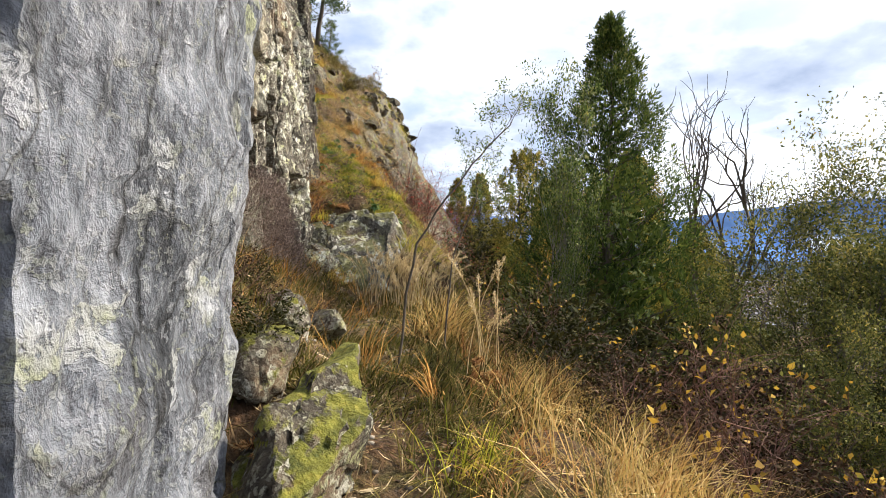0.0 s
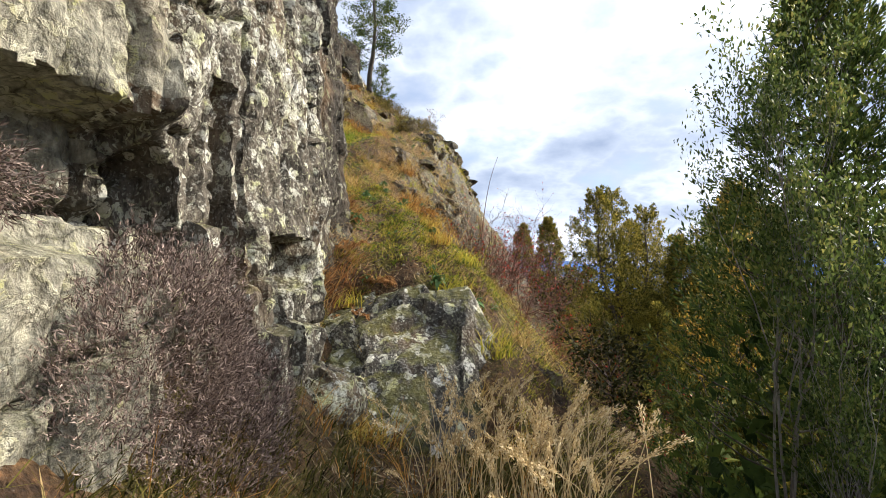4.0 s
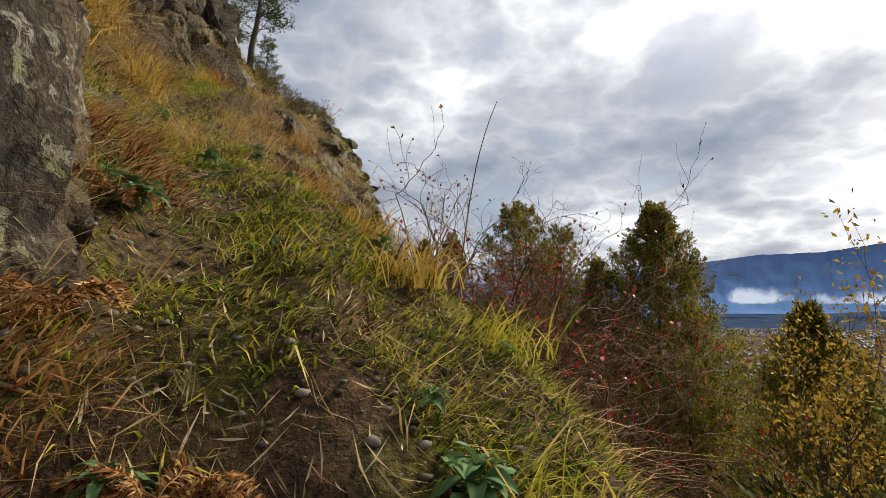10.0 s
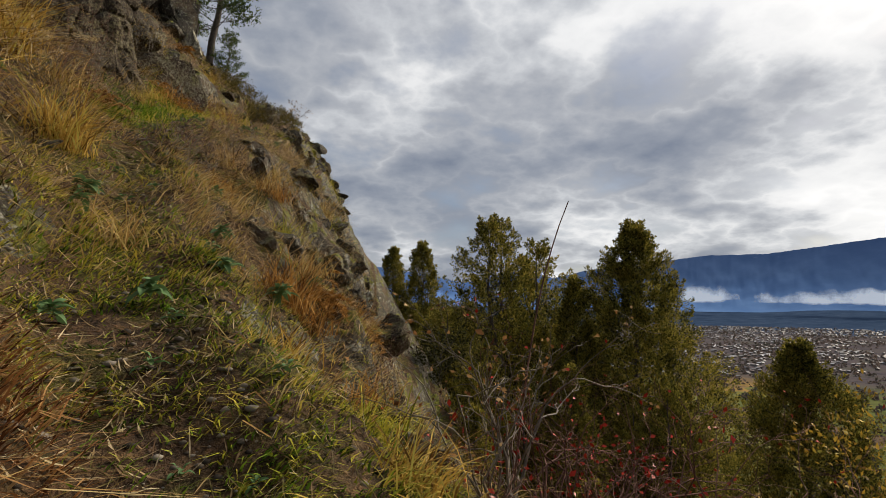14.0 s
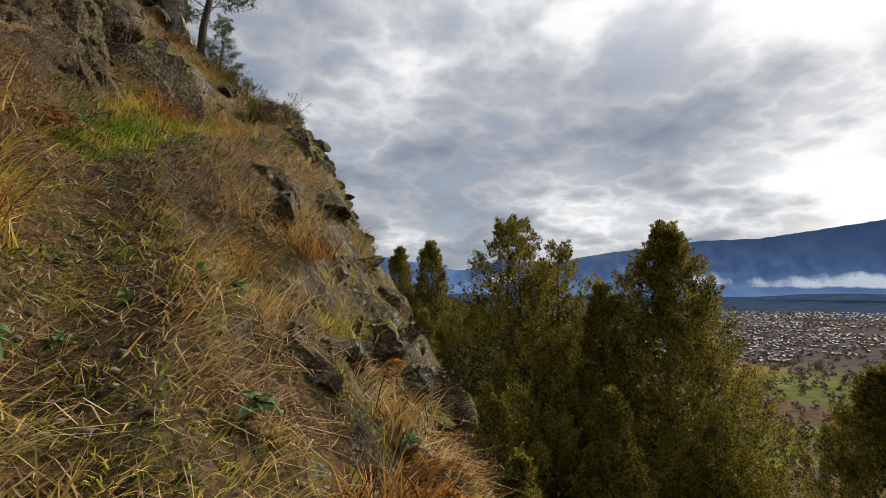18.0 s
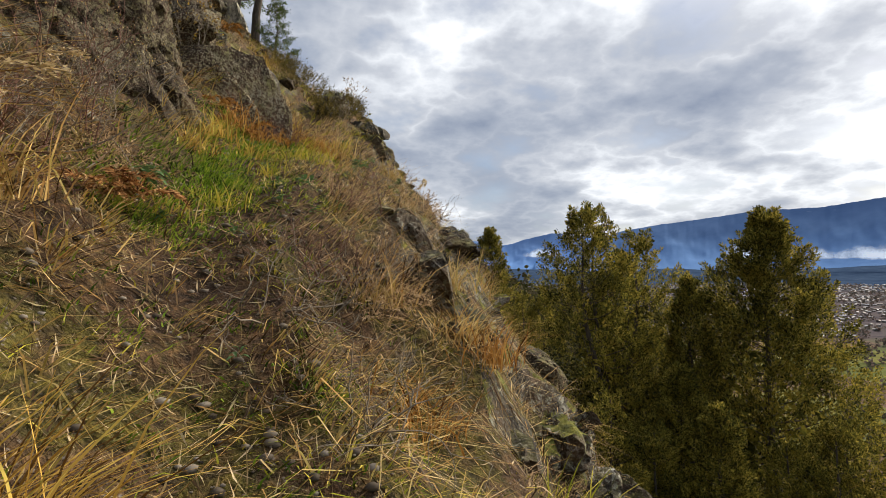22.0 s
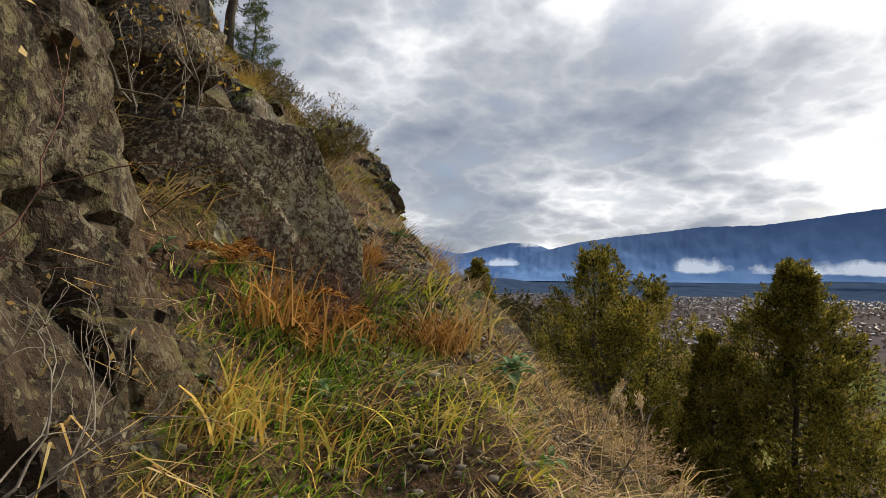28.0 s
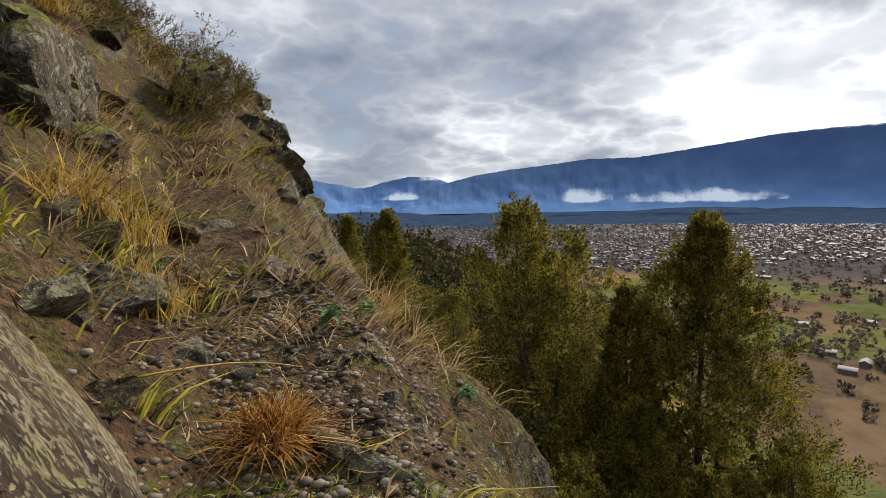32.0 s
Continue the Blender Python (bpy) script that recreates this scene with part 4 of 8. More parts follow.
# rocks standing out of the slope: place, half sizes, turn, seed
for at, size, rot, seed, mat, label, sub in (
    ((-0.55, 2.2, 0.62), (0.30, 0.80, 0.34), (12, 10, 4), 2, ROCK_MOSSY, "low rock with bright green moss beside the footpath", 5),
    ((-1.95, 7.2, 1.2), (0.36, 0.46, 0.42), (0, 8, 10), 307, ROCK_CLIFF, "rounded block with white lichen at the foot of the cliff", 5),
    ((-1.75, 3.7, 0.75), (0.45, 0.6, 0.5), (0, 14, 20), 302, ROCK_DARK, "dark low rock under the cliff", 5),
    ((-0.40, 1.55, 0.26), (0.20, 0.45, 0.20), (8, 12, 14), 306, ROCK_MOSSY, "low mossy rock beside the footpath", 4),
    ((-0.95, 2.55, 0.85), (0.28, 0.40, 0.26), (8, 14, 24), 303, ROCK_MOSSY, "mossy stone on the bank under the cliff", 4),
    ((-1.2, 3.5, 0.95), (0.30, 0.34, 0.24), (0, 14, 60), 304, ROCK_MOSSY, "mossy stone on the bank under the cliff", 4),
    ((-1.0, 4.3, 0.78), (0.2, 0.3, 0.16), (0, 14, 30), 305, STONE, "grey stone on the bank under the cliff", 4),
    ((-0.95, 3.0, 1.0), (0.16, 0.14, 0.14), (12, 30, 4), 5, STONE, "grey stone block on the mossy bank", 4),
    ((-0.45, 8.9, 0.85), (0.42, 0.6, 0.80), (5, 20, 50), 4, ROCK_MOSSY, "dark mossy rock below the footpath", 5),
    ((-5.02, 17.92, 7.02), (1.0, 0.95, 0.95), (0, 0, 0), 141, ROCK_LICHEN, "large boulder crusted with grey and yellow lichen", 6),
    ((-5.1, 16.85, 6.55), (0.40, 0.36, 0.36), (0, 12, 60), 143, ROCK_BOULDER, "low dark mossy rock under a boulder", 5),
    ((-5.32, 17.45, 6.62), (0.36, 0.42, 0.52), (0, 14, 20), 243, ROCK_MOSSY, "mossy rock wedged under a boulder", 5),
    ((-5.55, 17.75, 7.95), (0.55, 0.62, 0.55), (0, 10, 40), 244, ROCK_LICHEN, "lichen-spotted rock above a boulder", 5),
    ((-4.98, 16.42, 6.62), (0.32, 0.46, 0.34), (0, 14, 20), 245, ROCK_BOULDER, "low lichen-spotted rock beside the footpath", 5),
    ((-5.85, 18.2, 8.2), (0.85, 0.8, 0.85), (0, 15, 10), 44, ROCK_BOULDER, "dark rock outcrop on the steep slope", 5),
    ((-6.0, 17.0, 8.5), (0.7, 0.8, 0.7), (0, 15, 60), 144, ROCK_BOULDER, "dark rock outcrop on the steep slope", 5),
    ((-3.50, 15.80, 5.66), (0.40, 0.26, 0.15), (8, 42, -8), 170, ROCK_DARK, "dark overhanging slab jutting from the slope", 5),
    ((-3.16, 15.86, 5.28), (0.34, 0.24, 0.17), (4, 48, 6), 171, ROCK_DARK, "dark overhanging slab jutting from the slope", 5),
    ((-3.40, 16.55, 5.86), (0.16, 0.62, 0.12), (-6, 44, -28), 172, STONE, "long pale slab lying down the slope", 4),
    ((-1.62, 16.1, 3.62), (0.20, 0.26, 0.2), (0, 40, 10), 173, ROCK_CLIFF, "pale-topped rock at the brink of the slope", 5),
    ((-1.85, 16.8, 4.35), (0.30, 0.45, 0.28), (0, 42, 10), 174, ROCK_BOULDER, "dark rock at the brink of the slope", 5),
    ((-1.2, 16.75, 3.05), (0.35, 0.5, 0.4), (0, 45, 20), 175, ROCK_BOULDER, "dark rock at the brink of the slope", 5),
    ((-3.70, 19.15, 6.62), (0.13, 0.62, 0.10), (-8, 30, -34), 49, STONE, "long tilted stone slab lying down the slope", 4),
    ((-2.55, 18.2, 5.4), (0.22, 0.5, 0.2), (0, 45, -20), 149, STONE, "flat stone at the edge of the slope", 4),
    ((-4.65, 20.6, 7.25), (0.30, 0.40, 0.26), (0, 20, 0), 50, ROCK_BOULDER, "dark broken rock beside the footpath", 5),
    ((-5.0, 19.7, 7.5), (0.35, 0.4, 0.22), (0, 20, 30), 150, STONE, "dark broken rock beside the footpath", 5),
    ((-6.0, 22.2, 8.9), (0.8, 1.3, 0.6), (0, 20, 10), 51, ROCK_MOSSY, "mossy brown outcrop on the slope", 5),
    ((-4.85, 25.9, 9.35), (0.75, 1.4, 0.85), (0, 20, 5), 151, ROCK_MOSSY, "mossy brown hump at the slope's edge", 5),
    ((-9.2, 29.3, 14.8), (1.5, 1.5, 2.4), (0, 8, 10), 52, ROCK_DARK, "dark cliff block high on the slope", 5),
    ((-10.6, 27.6, 15.0), (1.5, 1.6, 1.8), (0, 8, 40), 53, ROCK_DARK, "dark cliff block high on the slope", 5),
    ((-12.2, 26.0, 15.8), (1.6, 1.6, 1.7), (0, 8, 70), 153, ROCK_DARK, "dark cliff block high on the slope", 5),
    ((-8.05, 28.2, 13.1), (0.6, 0.8, 1.0), (0, 10, 40), 54, ROCK_PALE, "pale angular rock under a tree", 5),
    ((-4.78, 15.72, 6.0), (0.24, 0.42, 0.34), (0, 12, 10), 160, ROCK_BOULDER, "low lichen-spotted rock beside the footpath", 4),
    ((-4.3, 36.3, 9.6), (0.9, 1.3, 1.3), (0, 24, 10), 155, ROCK_BOULDER, "brown rocky end of the ridge", 5),
    ((-3.9, 35.2, 8.2), (0.9, 1.6, 1.4), (0, 24, 30), 156, ROCK_CLIFF, "brown rocky end of the ridge", 5),
    ((-4.9, 34.0, 10.2), (0.7, 1.3, 0.8), (0, 24, 50), 157, ROCK_MOSSY, "mossy rock near the end of the ridge", 5),
    ((-3.6, 33.0, 7.8), (0.8, 1.5, 1.2), (0, 30, 0), 158, ROCK_BOULDER, "brown rock below the ridge", 5),
    ((-5.2, 37.0, 12.0), (1.0, 1.4, 1.5), (0, 14, 10), 55, ROCK_CLIFF, "brown rocky end of the ridge", 5),
    ((-4.6, 36.0, 10.3), (0.8, 1.5, 1.6), (0, 14, 0), 56, ROCK_CLIFF, "brown rocky end of the ridge", 5),
    ((-6.1, 20.45, 8.5), (0.75, 0.6, 0.68), (0, 10, 20), 176, ROCK_BOULDER, "dark square block standing above the footpath", 5),
    ((-5.6, 31.0, 10.9), (0.7, 1.6, 0.6), (0, 30, 0), 57, ROCK_MOSSY, "mossy rock rib on the slope", 5),
):
    rock("rock", at, size, rot, seed, mat, label, sub, **(dict(cuts=0, chip=0.025, rough=0.04, planes=(((0.52, -0.85, 0.03), 0.64), ((0.93, 0.33, -0.08), 0.55), ((0.1, -0.2, 1), 0.84), ((0.86, 0.28, 0.42), 0.56), ((-0.75, -0.35, -0.6), 0.24))) if seed == 141 else {}))

# the broken ledge that runs down the edge of the slope
rng_l = np.random.default_rng(17)
for k in range(26):
    u = k / 25
    x = -3.45 + 3.1 * u + rng_l.normal(0, 0.14)
    y = 16.1 - 0.9 * u * u + rng_l.normal(0, 0.35)
    r = rng_l.uniform(0.16, 0.32) * (1 + 0.35 * u)
    rock("rock", (x, y, float(ground(x, y)[0]) - 0.1 * r), (r, r * rng_l.uniform(1.0, 1.7), r * rng_l.uniform(0.6, 0.9)), (rng_l.normal(0, 12), 40 + rng_l.normal(0, 10), rng_l.uniform(-40, 40)), 200 + k, ROCK_DARK if rng_l.random() < 0.55 else ROCK_MOSSY,
         "broken dark rock of a ledge running down the slope", 4, "rocks of the ledge", cuts=10, near=(0.3, 0.7), chip=0.2)
for k in range(160):
    y = rng_l.uniform(11.4, 21.5)
    x = float(path_at(np.array([y]))[0][0]) + np.interp(y, [11, 13.4, 16.5, 18.2, 21.5], [1.35, 2.3, 2.8, 2.2, 1.7]) + (rng_l.normal(0.25, 0.35) if k % 4 else rng_l.uniform(-1.3, 0))
    r = rng_l.uniform(0.09, 0.27)
    rock("rock", (x, y, float(ground(x, y)[0]) - 0.3 * r), (r, r * rng_l.uniform(0.8, 1.7), r * rng_l.uniform(0.6, 1.0)), (rng_l.normal(0, 18), 45 + rng_l.normal(0, 15), rng_l.uniform(-50, 50)), 420 + k, (ROCK_DARK, ROCK_MOSSY, ROCK_BOULDER, ROCK_MOSSY)[k % 4],
         "broken rock at the steep edge of the slope", 4 if k % 3 == 0 else 3, "rocks of the ledge", cuts=10, near=(0.3, 0.7), chip=0.2)
for k in range(80):
    y = rng_l.uniform(19.0, 38.0)
    x = float(path_at(np.array([y]))[0][0]) + rng_l.uniform(0.5, 2.8)
    r = rng_l.uniform(0.2, 0.42) * (0.8 + 0.035 * (y - 19))
    if y < 20.6:
        continue
    rock("rock", (x, y, float(ground(x, y)[0]) - 0.25 * r), (r, r * rng_l.uniform(0.9, 1.8), r * rng_l.uniform(0.6, 1.0)), (rng_l.normal(0, 18), 42 + rng_l.normal(0, 15), rng_l.uniform(-50, 50)), 620 + k, (ROCK_DARK, ROCK_BOULDER, ROCK_MOSSY)[k % 3],
         "broken brown rock on the far flank of the ridge", 3, "rocks of the ridge", cuts=10, near=(0.3, 0.7), chip=0.2)
for k in range(34):
    x, y = rng_l.uniform(-5.3, -3.55), rng_l.uniform(18.6, 21.8)
    r = rng_l.uniform(0.07, 0.2)
    rock("rock", (x, y, float(ground(x, y)[0]) - 0.02), (r, r * rng_l.uniform(0.7, 1.5), r * rng_l.uniform(0.4, 0.7)), (rng_l.normal(0, 20), 25 + rng_l.normal(0, 20), rng_l.uniform(0, 360)), 340 + k, STONE if k % 3 else ROCK_BOULDER,
         "broken stone of the rubble beside the footpath", 3, "rubble by the boulder", cuts=9, near=(0.3, 0.7), chip=0.15)
for k in range(26):
    y = rng_l.uniform(18.5, 27)
    x = path_at(np.array([y]))[0][0] - rng_l.uniform(0.5, 3.2)
    r = rng_l.uniform(0.25, 0.6)
    if y < 19.2 and x > -5.2:
        continue
    rock("rock", (x, y, float(ground(x, y)[0]) - 0.42 * r), (r, r * rng_l.uniform(0.8, 1.6), r * rng_l.uniform(0.5, 0.8)), (rng_l.normal(0, 15), 30 + rng_l.normal(0, 15), rng_l.uniform(0, 360)), 380 + k, ROCK_MOSSY if k % 2 else ROCK_BOULDER,
         "brown mossy rock set in the steep slope", 3, "rocks on the slope", cuts=11, near=(0.35, 0.75), chip=0.18)
for k in range(30):
    y = rng_l.uniform(12.5, 30)
    x = path_at(np.array([y]))[0][0] - rng_l.uniform(1.4, 6.5)
    r = rng_l.uniform(0.18, 0.5)
    rock("rock", (x, y, float(ground(x, y)[0]) - 0.05 * r), (r, r * rng_l.uniform(0.8, 1.6), r * rng_l.uniform(0.5, 0.9)), (rng_l.normal(0, 15), 25 + rng_l.normal(0, 15), rng_l.uniform(0, 360)), 240 + k, ROCK_MOSSY if rng_l.random() < 0.4 else ROCK_BOULDER,
         "weathered brown rock half buried in the slope", 3, "rocks on the slope", cuts=11, near=(0.35, 0.75), chip=0.18)

# ---------------------------------------------------------------- leaves, blades and branches


def leaf_quads(base, axis, side, length, width, fold=0.15):
    """Pointed leaves as folded four-corner faces."""
    n = len(base)
    nrm = np.cross(axis, side)
    mid = base + axis * (length * 0.5)[:, None] + nrm * (length * fold)[:, None]
    v = np.stack([base, mid + side * (width * 0.5)[:, None], base + axis * length[:, None], mid - side * (width * 0.5)[:, None]], 1).reshape(-1, 3)
    return v, np.arange(4 * n).reshape(n, 4)


def unit(a):
    return a / (np.linalg.norm(a, axis=-1, keepdims=True) + 1e-9)


def tree_meshes(height, radius, seed, leafmat, barkmat, limbs=100, per=15, leaf=0.10, clump=0.17, bare=0.06, irregular=0.35, shape="cone", rise=0.35, gap=0.16, thin=0.35, trunk_r=0.018, lift=0.55, slim=(0.3, 0.5)):
    """Trunk, branches and crown of one tree standing at the origin."""
    rng = np.random.default_rng(seed)
    zz = np.linspace(0, 1, 9)
    wob = np.cumsum(rng.normal(0, 0.012 * height, (9, 2)), 0)
    tp = np.c_[wob[:, 0] - wob[0, 0], wob[:, 1] - wob[0, 1], zz * height * 0.99 - 0.3]
    tv, tf = tube(tp, height * trunk_r * (1.04 - zz) + 0.008, 8)
    br, cen, ax = Soup(), [], []
    lobes = rng.uniform(0, 2 * np.pi, 3)
    for i in range(limbs):
        h = bare + (0.985 - bare) * ((i + rng.random()) / limbs)
        az = i * 2.39996 + rng.normal(0, 0.4)
        if shape == "cone":
            prof = (1 - h) ** 0.8 * min(1, (h + 0.12) / 0.26) + 0.05
        elif shape == "oval":
            prof = math.sqrt(max(0.02, 1 - ((h - 0.5) / 0.53) ** 2))
        else:
            prof = (1 - h ** 2.2) * min(1, (h + 0.05) / 0.3) * 0.9 + 0.08
        lump = 1 + irregular * 0.6 * math.sin(az * 2 + lobes[0] + 7 * h) * math.sin(9 * h + lobes[1])
        L = radius * prof * lump * rng.uniform(1 - irregular, 1 + irregular * 0.35)
        if L < 0.1:
            L = 0.1
        p0 = np.array([np.interp(h, zz, tp[:, 0]), np.interp(h, zz, tp[:, 1]), h * height * 0.99 - 0.3])
        tt = np.linspace(0, 1, 5)
        d = np.array([math.cos(az), math.sin(az), 0])
        rs = rise * rng.uniform(0.4, 1.4)
        pts = p0 + tt[:, None] * L * d + np.c_[0 * tt, 0 * tt, L * (rs * tt + 0.25 * tt * tt)] + np.c_[rng.normal(0, 0.03 * L, (5, 2)), 0 * tt] * tt[:, None]
        v, f = tube(pts, (0.009 * L + 0.006) * (1.05 - tt) + 0.002, 4)
        br.add(v, f)
        m = max(3, int(L / gap * 2.2))
        u = rng.uniform(thin, 1.0, m) ** 0.8
        c = np.stack([np.interp(u, tt, pts[:, k]) for k in range(3)], -1)
        sidev = np.array([-d[1], d[0], 0])
        lat = rng.uniform(-1, 1, m) * (0.42 * L * (1.1 - u) + 0.06)
        c += sidev * lat[:, None] + np.c_[np.zeros((m, 2)), rng.normal(0.02, 0.07, m) + 0.12 * np.abs(lat)]
        a = d * 1.0 + sidev * (np.sign(lat) * 0.7)[:, None] + np.array([0, 0, lift])
        cen.append(c)
        ax.append(a + rng.normal(0, 0.25, (m, 3)))
    cen, ax = np.concatenate(cen), unit(np.concatenate(ax))
    n = len(cen) * per
    c = np.repeat(cen, per, 0)
    a = np.repeat(ax, per, 0)
    along = rng.uniform(-0.7, 1.0, n) * clump
    base = c + a * (along * (1 + 0.5 * (lift > 1)))[:, None] + rng.normal(0, clump * (0.36 if lift < 1 else 0.24), (n, 3)) * (1.1 - along / clump * 0.5)[:, None]
    axis = unit(a + rng.normal(0, 0.55, (n, 3)))
    side = unit(np.cross(axis, rng.normal(0, 1, (n, 3))))
    ln = leaf * rng.uniform(0.6, 1.3, n)
    lv, lf = leaf_quads(base, axis, side, ln, ln * rng.uniform(*slim, n))
    return mesh_of("trunk", tv, tf, barkmat), br.mesh("branches", barkmat), mesh_of("crown", lv, lf, leafmat, False)


def grow(soup, tips, p, d, length, r, depth, rng, spread=0.55, bend=0.18, up=0.1, sides=4, ratio=0.68, kids=(2, 3), first=None):
    """A forking branch; its ends are gathered in tips."""
    pts, q = [p], d
    for k in range(4):
        q = unit(q + rng.normal(0, bend, 3) + np.array([0, 0, up * 0.3]))
        pts.append(pts[-1] + q * length / 4)
    v, f = tube(pts, np.linspace(r, r * 0.62, 5), sides)
    (soup if first is None else first).add(v, f)
    if depth == 0:
        tips.append((pts[-1], q))
        tips.append((pts[2], q))
        return
    for k in range(rng.integers(kids[0], kids[1] + 1)):
        at = pts[rng.integers(2, 5)] if k else pts[-1]
        grow(soup, tips, at, unit(q + rng.normal(0, spread, 3) + np.array([0, 0, up])), length * ratio * rng.uniform(0.7, 1.2), r * 0.6, depth - 1, rng, spread, bend, up, max(3, sides - 1), ratio, kids)


def fork_tree(height, seed, leafmat, barkmat, stems=5, depth=5, splay=0.25, r=0.03, per=14, leaf=0.06, cloud=0.14, up=0.45, spread=0.5, ratio=0.72):
    """A many-stemmed small tree of forking branches, with leaves clustered about the twigs."""
    rng = np.random.default_rng(seed)
    st, br, tips = Soup(), Soup(), []
    L = height * 0.30
    for k in range(stems):
        p, d = rng.normal(0, 0.06, 3) * (1, 1, 0) - (0, 0, 0.2), unit(rng.normal(0, splay, 3) * (1, 1, 0) + (0, 0, 1.0))
        pts = [p]
        for q in range(5):
            d = unit(d + rng.normal(0, 0.10, 3) + (0, 0, 0.05))
            pts.append(pts[-1] + d * L / 4)
        v, f = tube(pts, np.linspace(r, r * 0.6, 6), 6)
        st.add(v, f)
        for j in range(3):
            grow(br, tips, pts[2 + j] if j else pts[-1], unit(d + rng.normal(0, 0.5 if j else 0.2, 3) + (0, 0, 0.3)), L * (0.72 if j else 0.85), r * 0.5, depth - 2 if j else depth - 1, rng, spread, 0.2, up, 4, ratio, (2, 3))
    c = np.array([q[0] for q in tips])
    a = np.array([q[1] for q in tips])
    n = len(c) * per
    c, a = np.repeat(c, per, 0) + rng.normal(0, cloud, (n, 3)), np.repeat(a, per, 0)
    ax = unit(a + rng.normal(0, 0.8, (n, 3)))
    ln = leaf * rng.uniform(0.6, 1.3, n)
    lv, lf = leaf_quads(c, ax, unit(np.cross(ax, rng.normal(0, 1, (n, 3)))), ln, ln * rng.uniform(0.35, 0.55, n))
    s = height / max(1.0, float(np.percentile(lv[:, 2], 99.5)))
    trunk, limbs, crown = st.mesh("trunk", barkmat), br.mesh("branches", barkmat), mesh_of("crown", lv, lf, leafmat, False)
    for me in (trunk, limbs, crown):
        me.transform(Matrix.Scale(s, 4))
    return trunk, limbs, crown


def plume_tree(height, radius, seed, leafmat, barkmat, plumes=460, per=36, leaf=0.15, leaders=((0, 0, 1.0),), power=0.75, irregular=0.35, plen=0.9, pwide=0.20, core=700, bare=0.02, slim=(0.2, 0.36), limbs=160):
    """A cypress-like conifer: upswept feathery plumes over a dense inside, on one or more leaders."""
    rng = np.random.default_rng(seed)
    zz = np.linspace(0, 1, 9)
    trunk, br = Soup(), Soup()
    lines = []
    for lx, ly, top in leaders:
        bow = np.clip((zz - 0.15) / 0.5, 0, 1) ** 1.3
        tp = np.c_[lx * bow + 0.05 * rng.normal(0, 1, 9) * zz, ly * bow + 0.05 * rng.normal(0, 1, 9) * zz, zz * height * top - 0.3]
        lines.append((tp, top))
        v, f = tube(tp, height * 0.014 * (1.04 - zz) + 0.01, 7)
        trunk.add(v, f)
    lob = rng.uniform(0, 6.28, 4)
    n = len(lines)
    which = rng.integers(0, n, plumes)
    h = bare + (0.995 - bare) * rng.random(plumes) ** 0.92
    az = rng.uniform(0, 2 * np.pi, plumes)
    d = np.stack([np.cos(az), np.sin(az), 0 * az], -1)
    lump = 1 + irregular * np.sin(3 * az + lob[0] + 9 * h) * np.sin(11 * h + lob[1] + az) + irregular * 0.6 * np.sin(17 * h + lob[2] - 2 * az)
    rad = radius / n ** 0.35 * ((1 - h) ** power * np.minimum(1, (h + 0.25) / 0.4) + 0.012) * lump * rng.uniform(0.35, 1.0, plumes) ** 0.5
    axis0 = np.zeros((plumes, 3))
    for k, (tp, top) in enumerate(lines):
        m = which == k
        axis0[m] = np.stack([np.interp(h[m], zz, tp[:, i]) for i in range(3)], -1)
    base = axis0 + d * rad[:, None]
    pl = plen * rng.uniform(0.5, 1.25, plumes) * (0.40 + 0.75 * (1 - h))
    ax = unit(d * rng.uniform(0.25, 0.9, plumes)[:, None] + np.array([0, 0, 1.0]) + rng.normal(0, 0.2, (plumes, 3)))
    for k in range(0, plumes, max(1, plumes // limbs)):
        t = np.linspace(0, 1, 4)[:, None]
        p0 = axis0[k] - (0, 0, 0.35 * rad[k])
        v, f = tube(p0 + (base[k] + ax[k] * pl[k] * 0.5 - p0) * t + np.array([0, 0, -0.12]) * np.sin(np.pi * t) * rad[k], np.linspace(0.008 + 0.010 * rad[k], 0.004, 4), 4)
        br.add(v, f)
    b, a = np.repeat(base, per, 0), np.repeat(ax, per, 0)
    L = np.repeat(pl, per)
    u = rng.uniform(-0.25, 1.0, plumes * per)
    q = rng.normal(0, 1, (len(u), 3))
    q = q - a * np.sum(q * a, 1, keepdims=True)
    wide = pwide / plen * L * np.clip(1.05 - u, 0.05, 1) ** 0.7
    pos = b + a * (u * L)[:, None] + q * wide[:, None]
    la = unit(a + 0.55 * unit(q) + rng.normal(0, 0.35, q.shape))
    ln = leaf * rng.uniform(0.6, 1.3, len(u))
    wd = ln * rng.uniform(*slim, len(u))
    ck = rng.integers(0, plumes, core)
    cp = axis0[ck] + (base[ck] - axis0[ck]) * rng.uniform(0.25, 0.8, core)[:, None] + rng.normal(0, 0.12, (core, 3))
    ca = unit(rng.normal(0, 1, (core, 3)) + (0, 0, 0.6))
    cl = np.clip(0.16 * radius, 0.1, 0.5) * rng.uniform(0.6, 1.2, core) * np.clip(1.15 - h[ck], 0.12, 1)
    pos, la, ln, wd = np.r_[pos, cp], np.r_[la, ca], np.r_[ln, cl], np.r_[wd, cl * 0.5]
    lv, lf = leaf_quads(pos, la, unit(np.cross(la, rng.normal(0, 1, la.shape))), ln, wd)
    return trunk.mesh("trunk", barkmat), br.mesh("branches", barkmat), mesh_of("crown", lv, lf, leafmat, False)


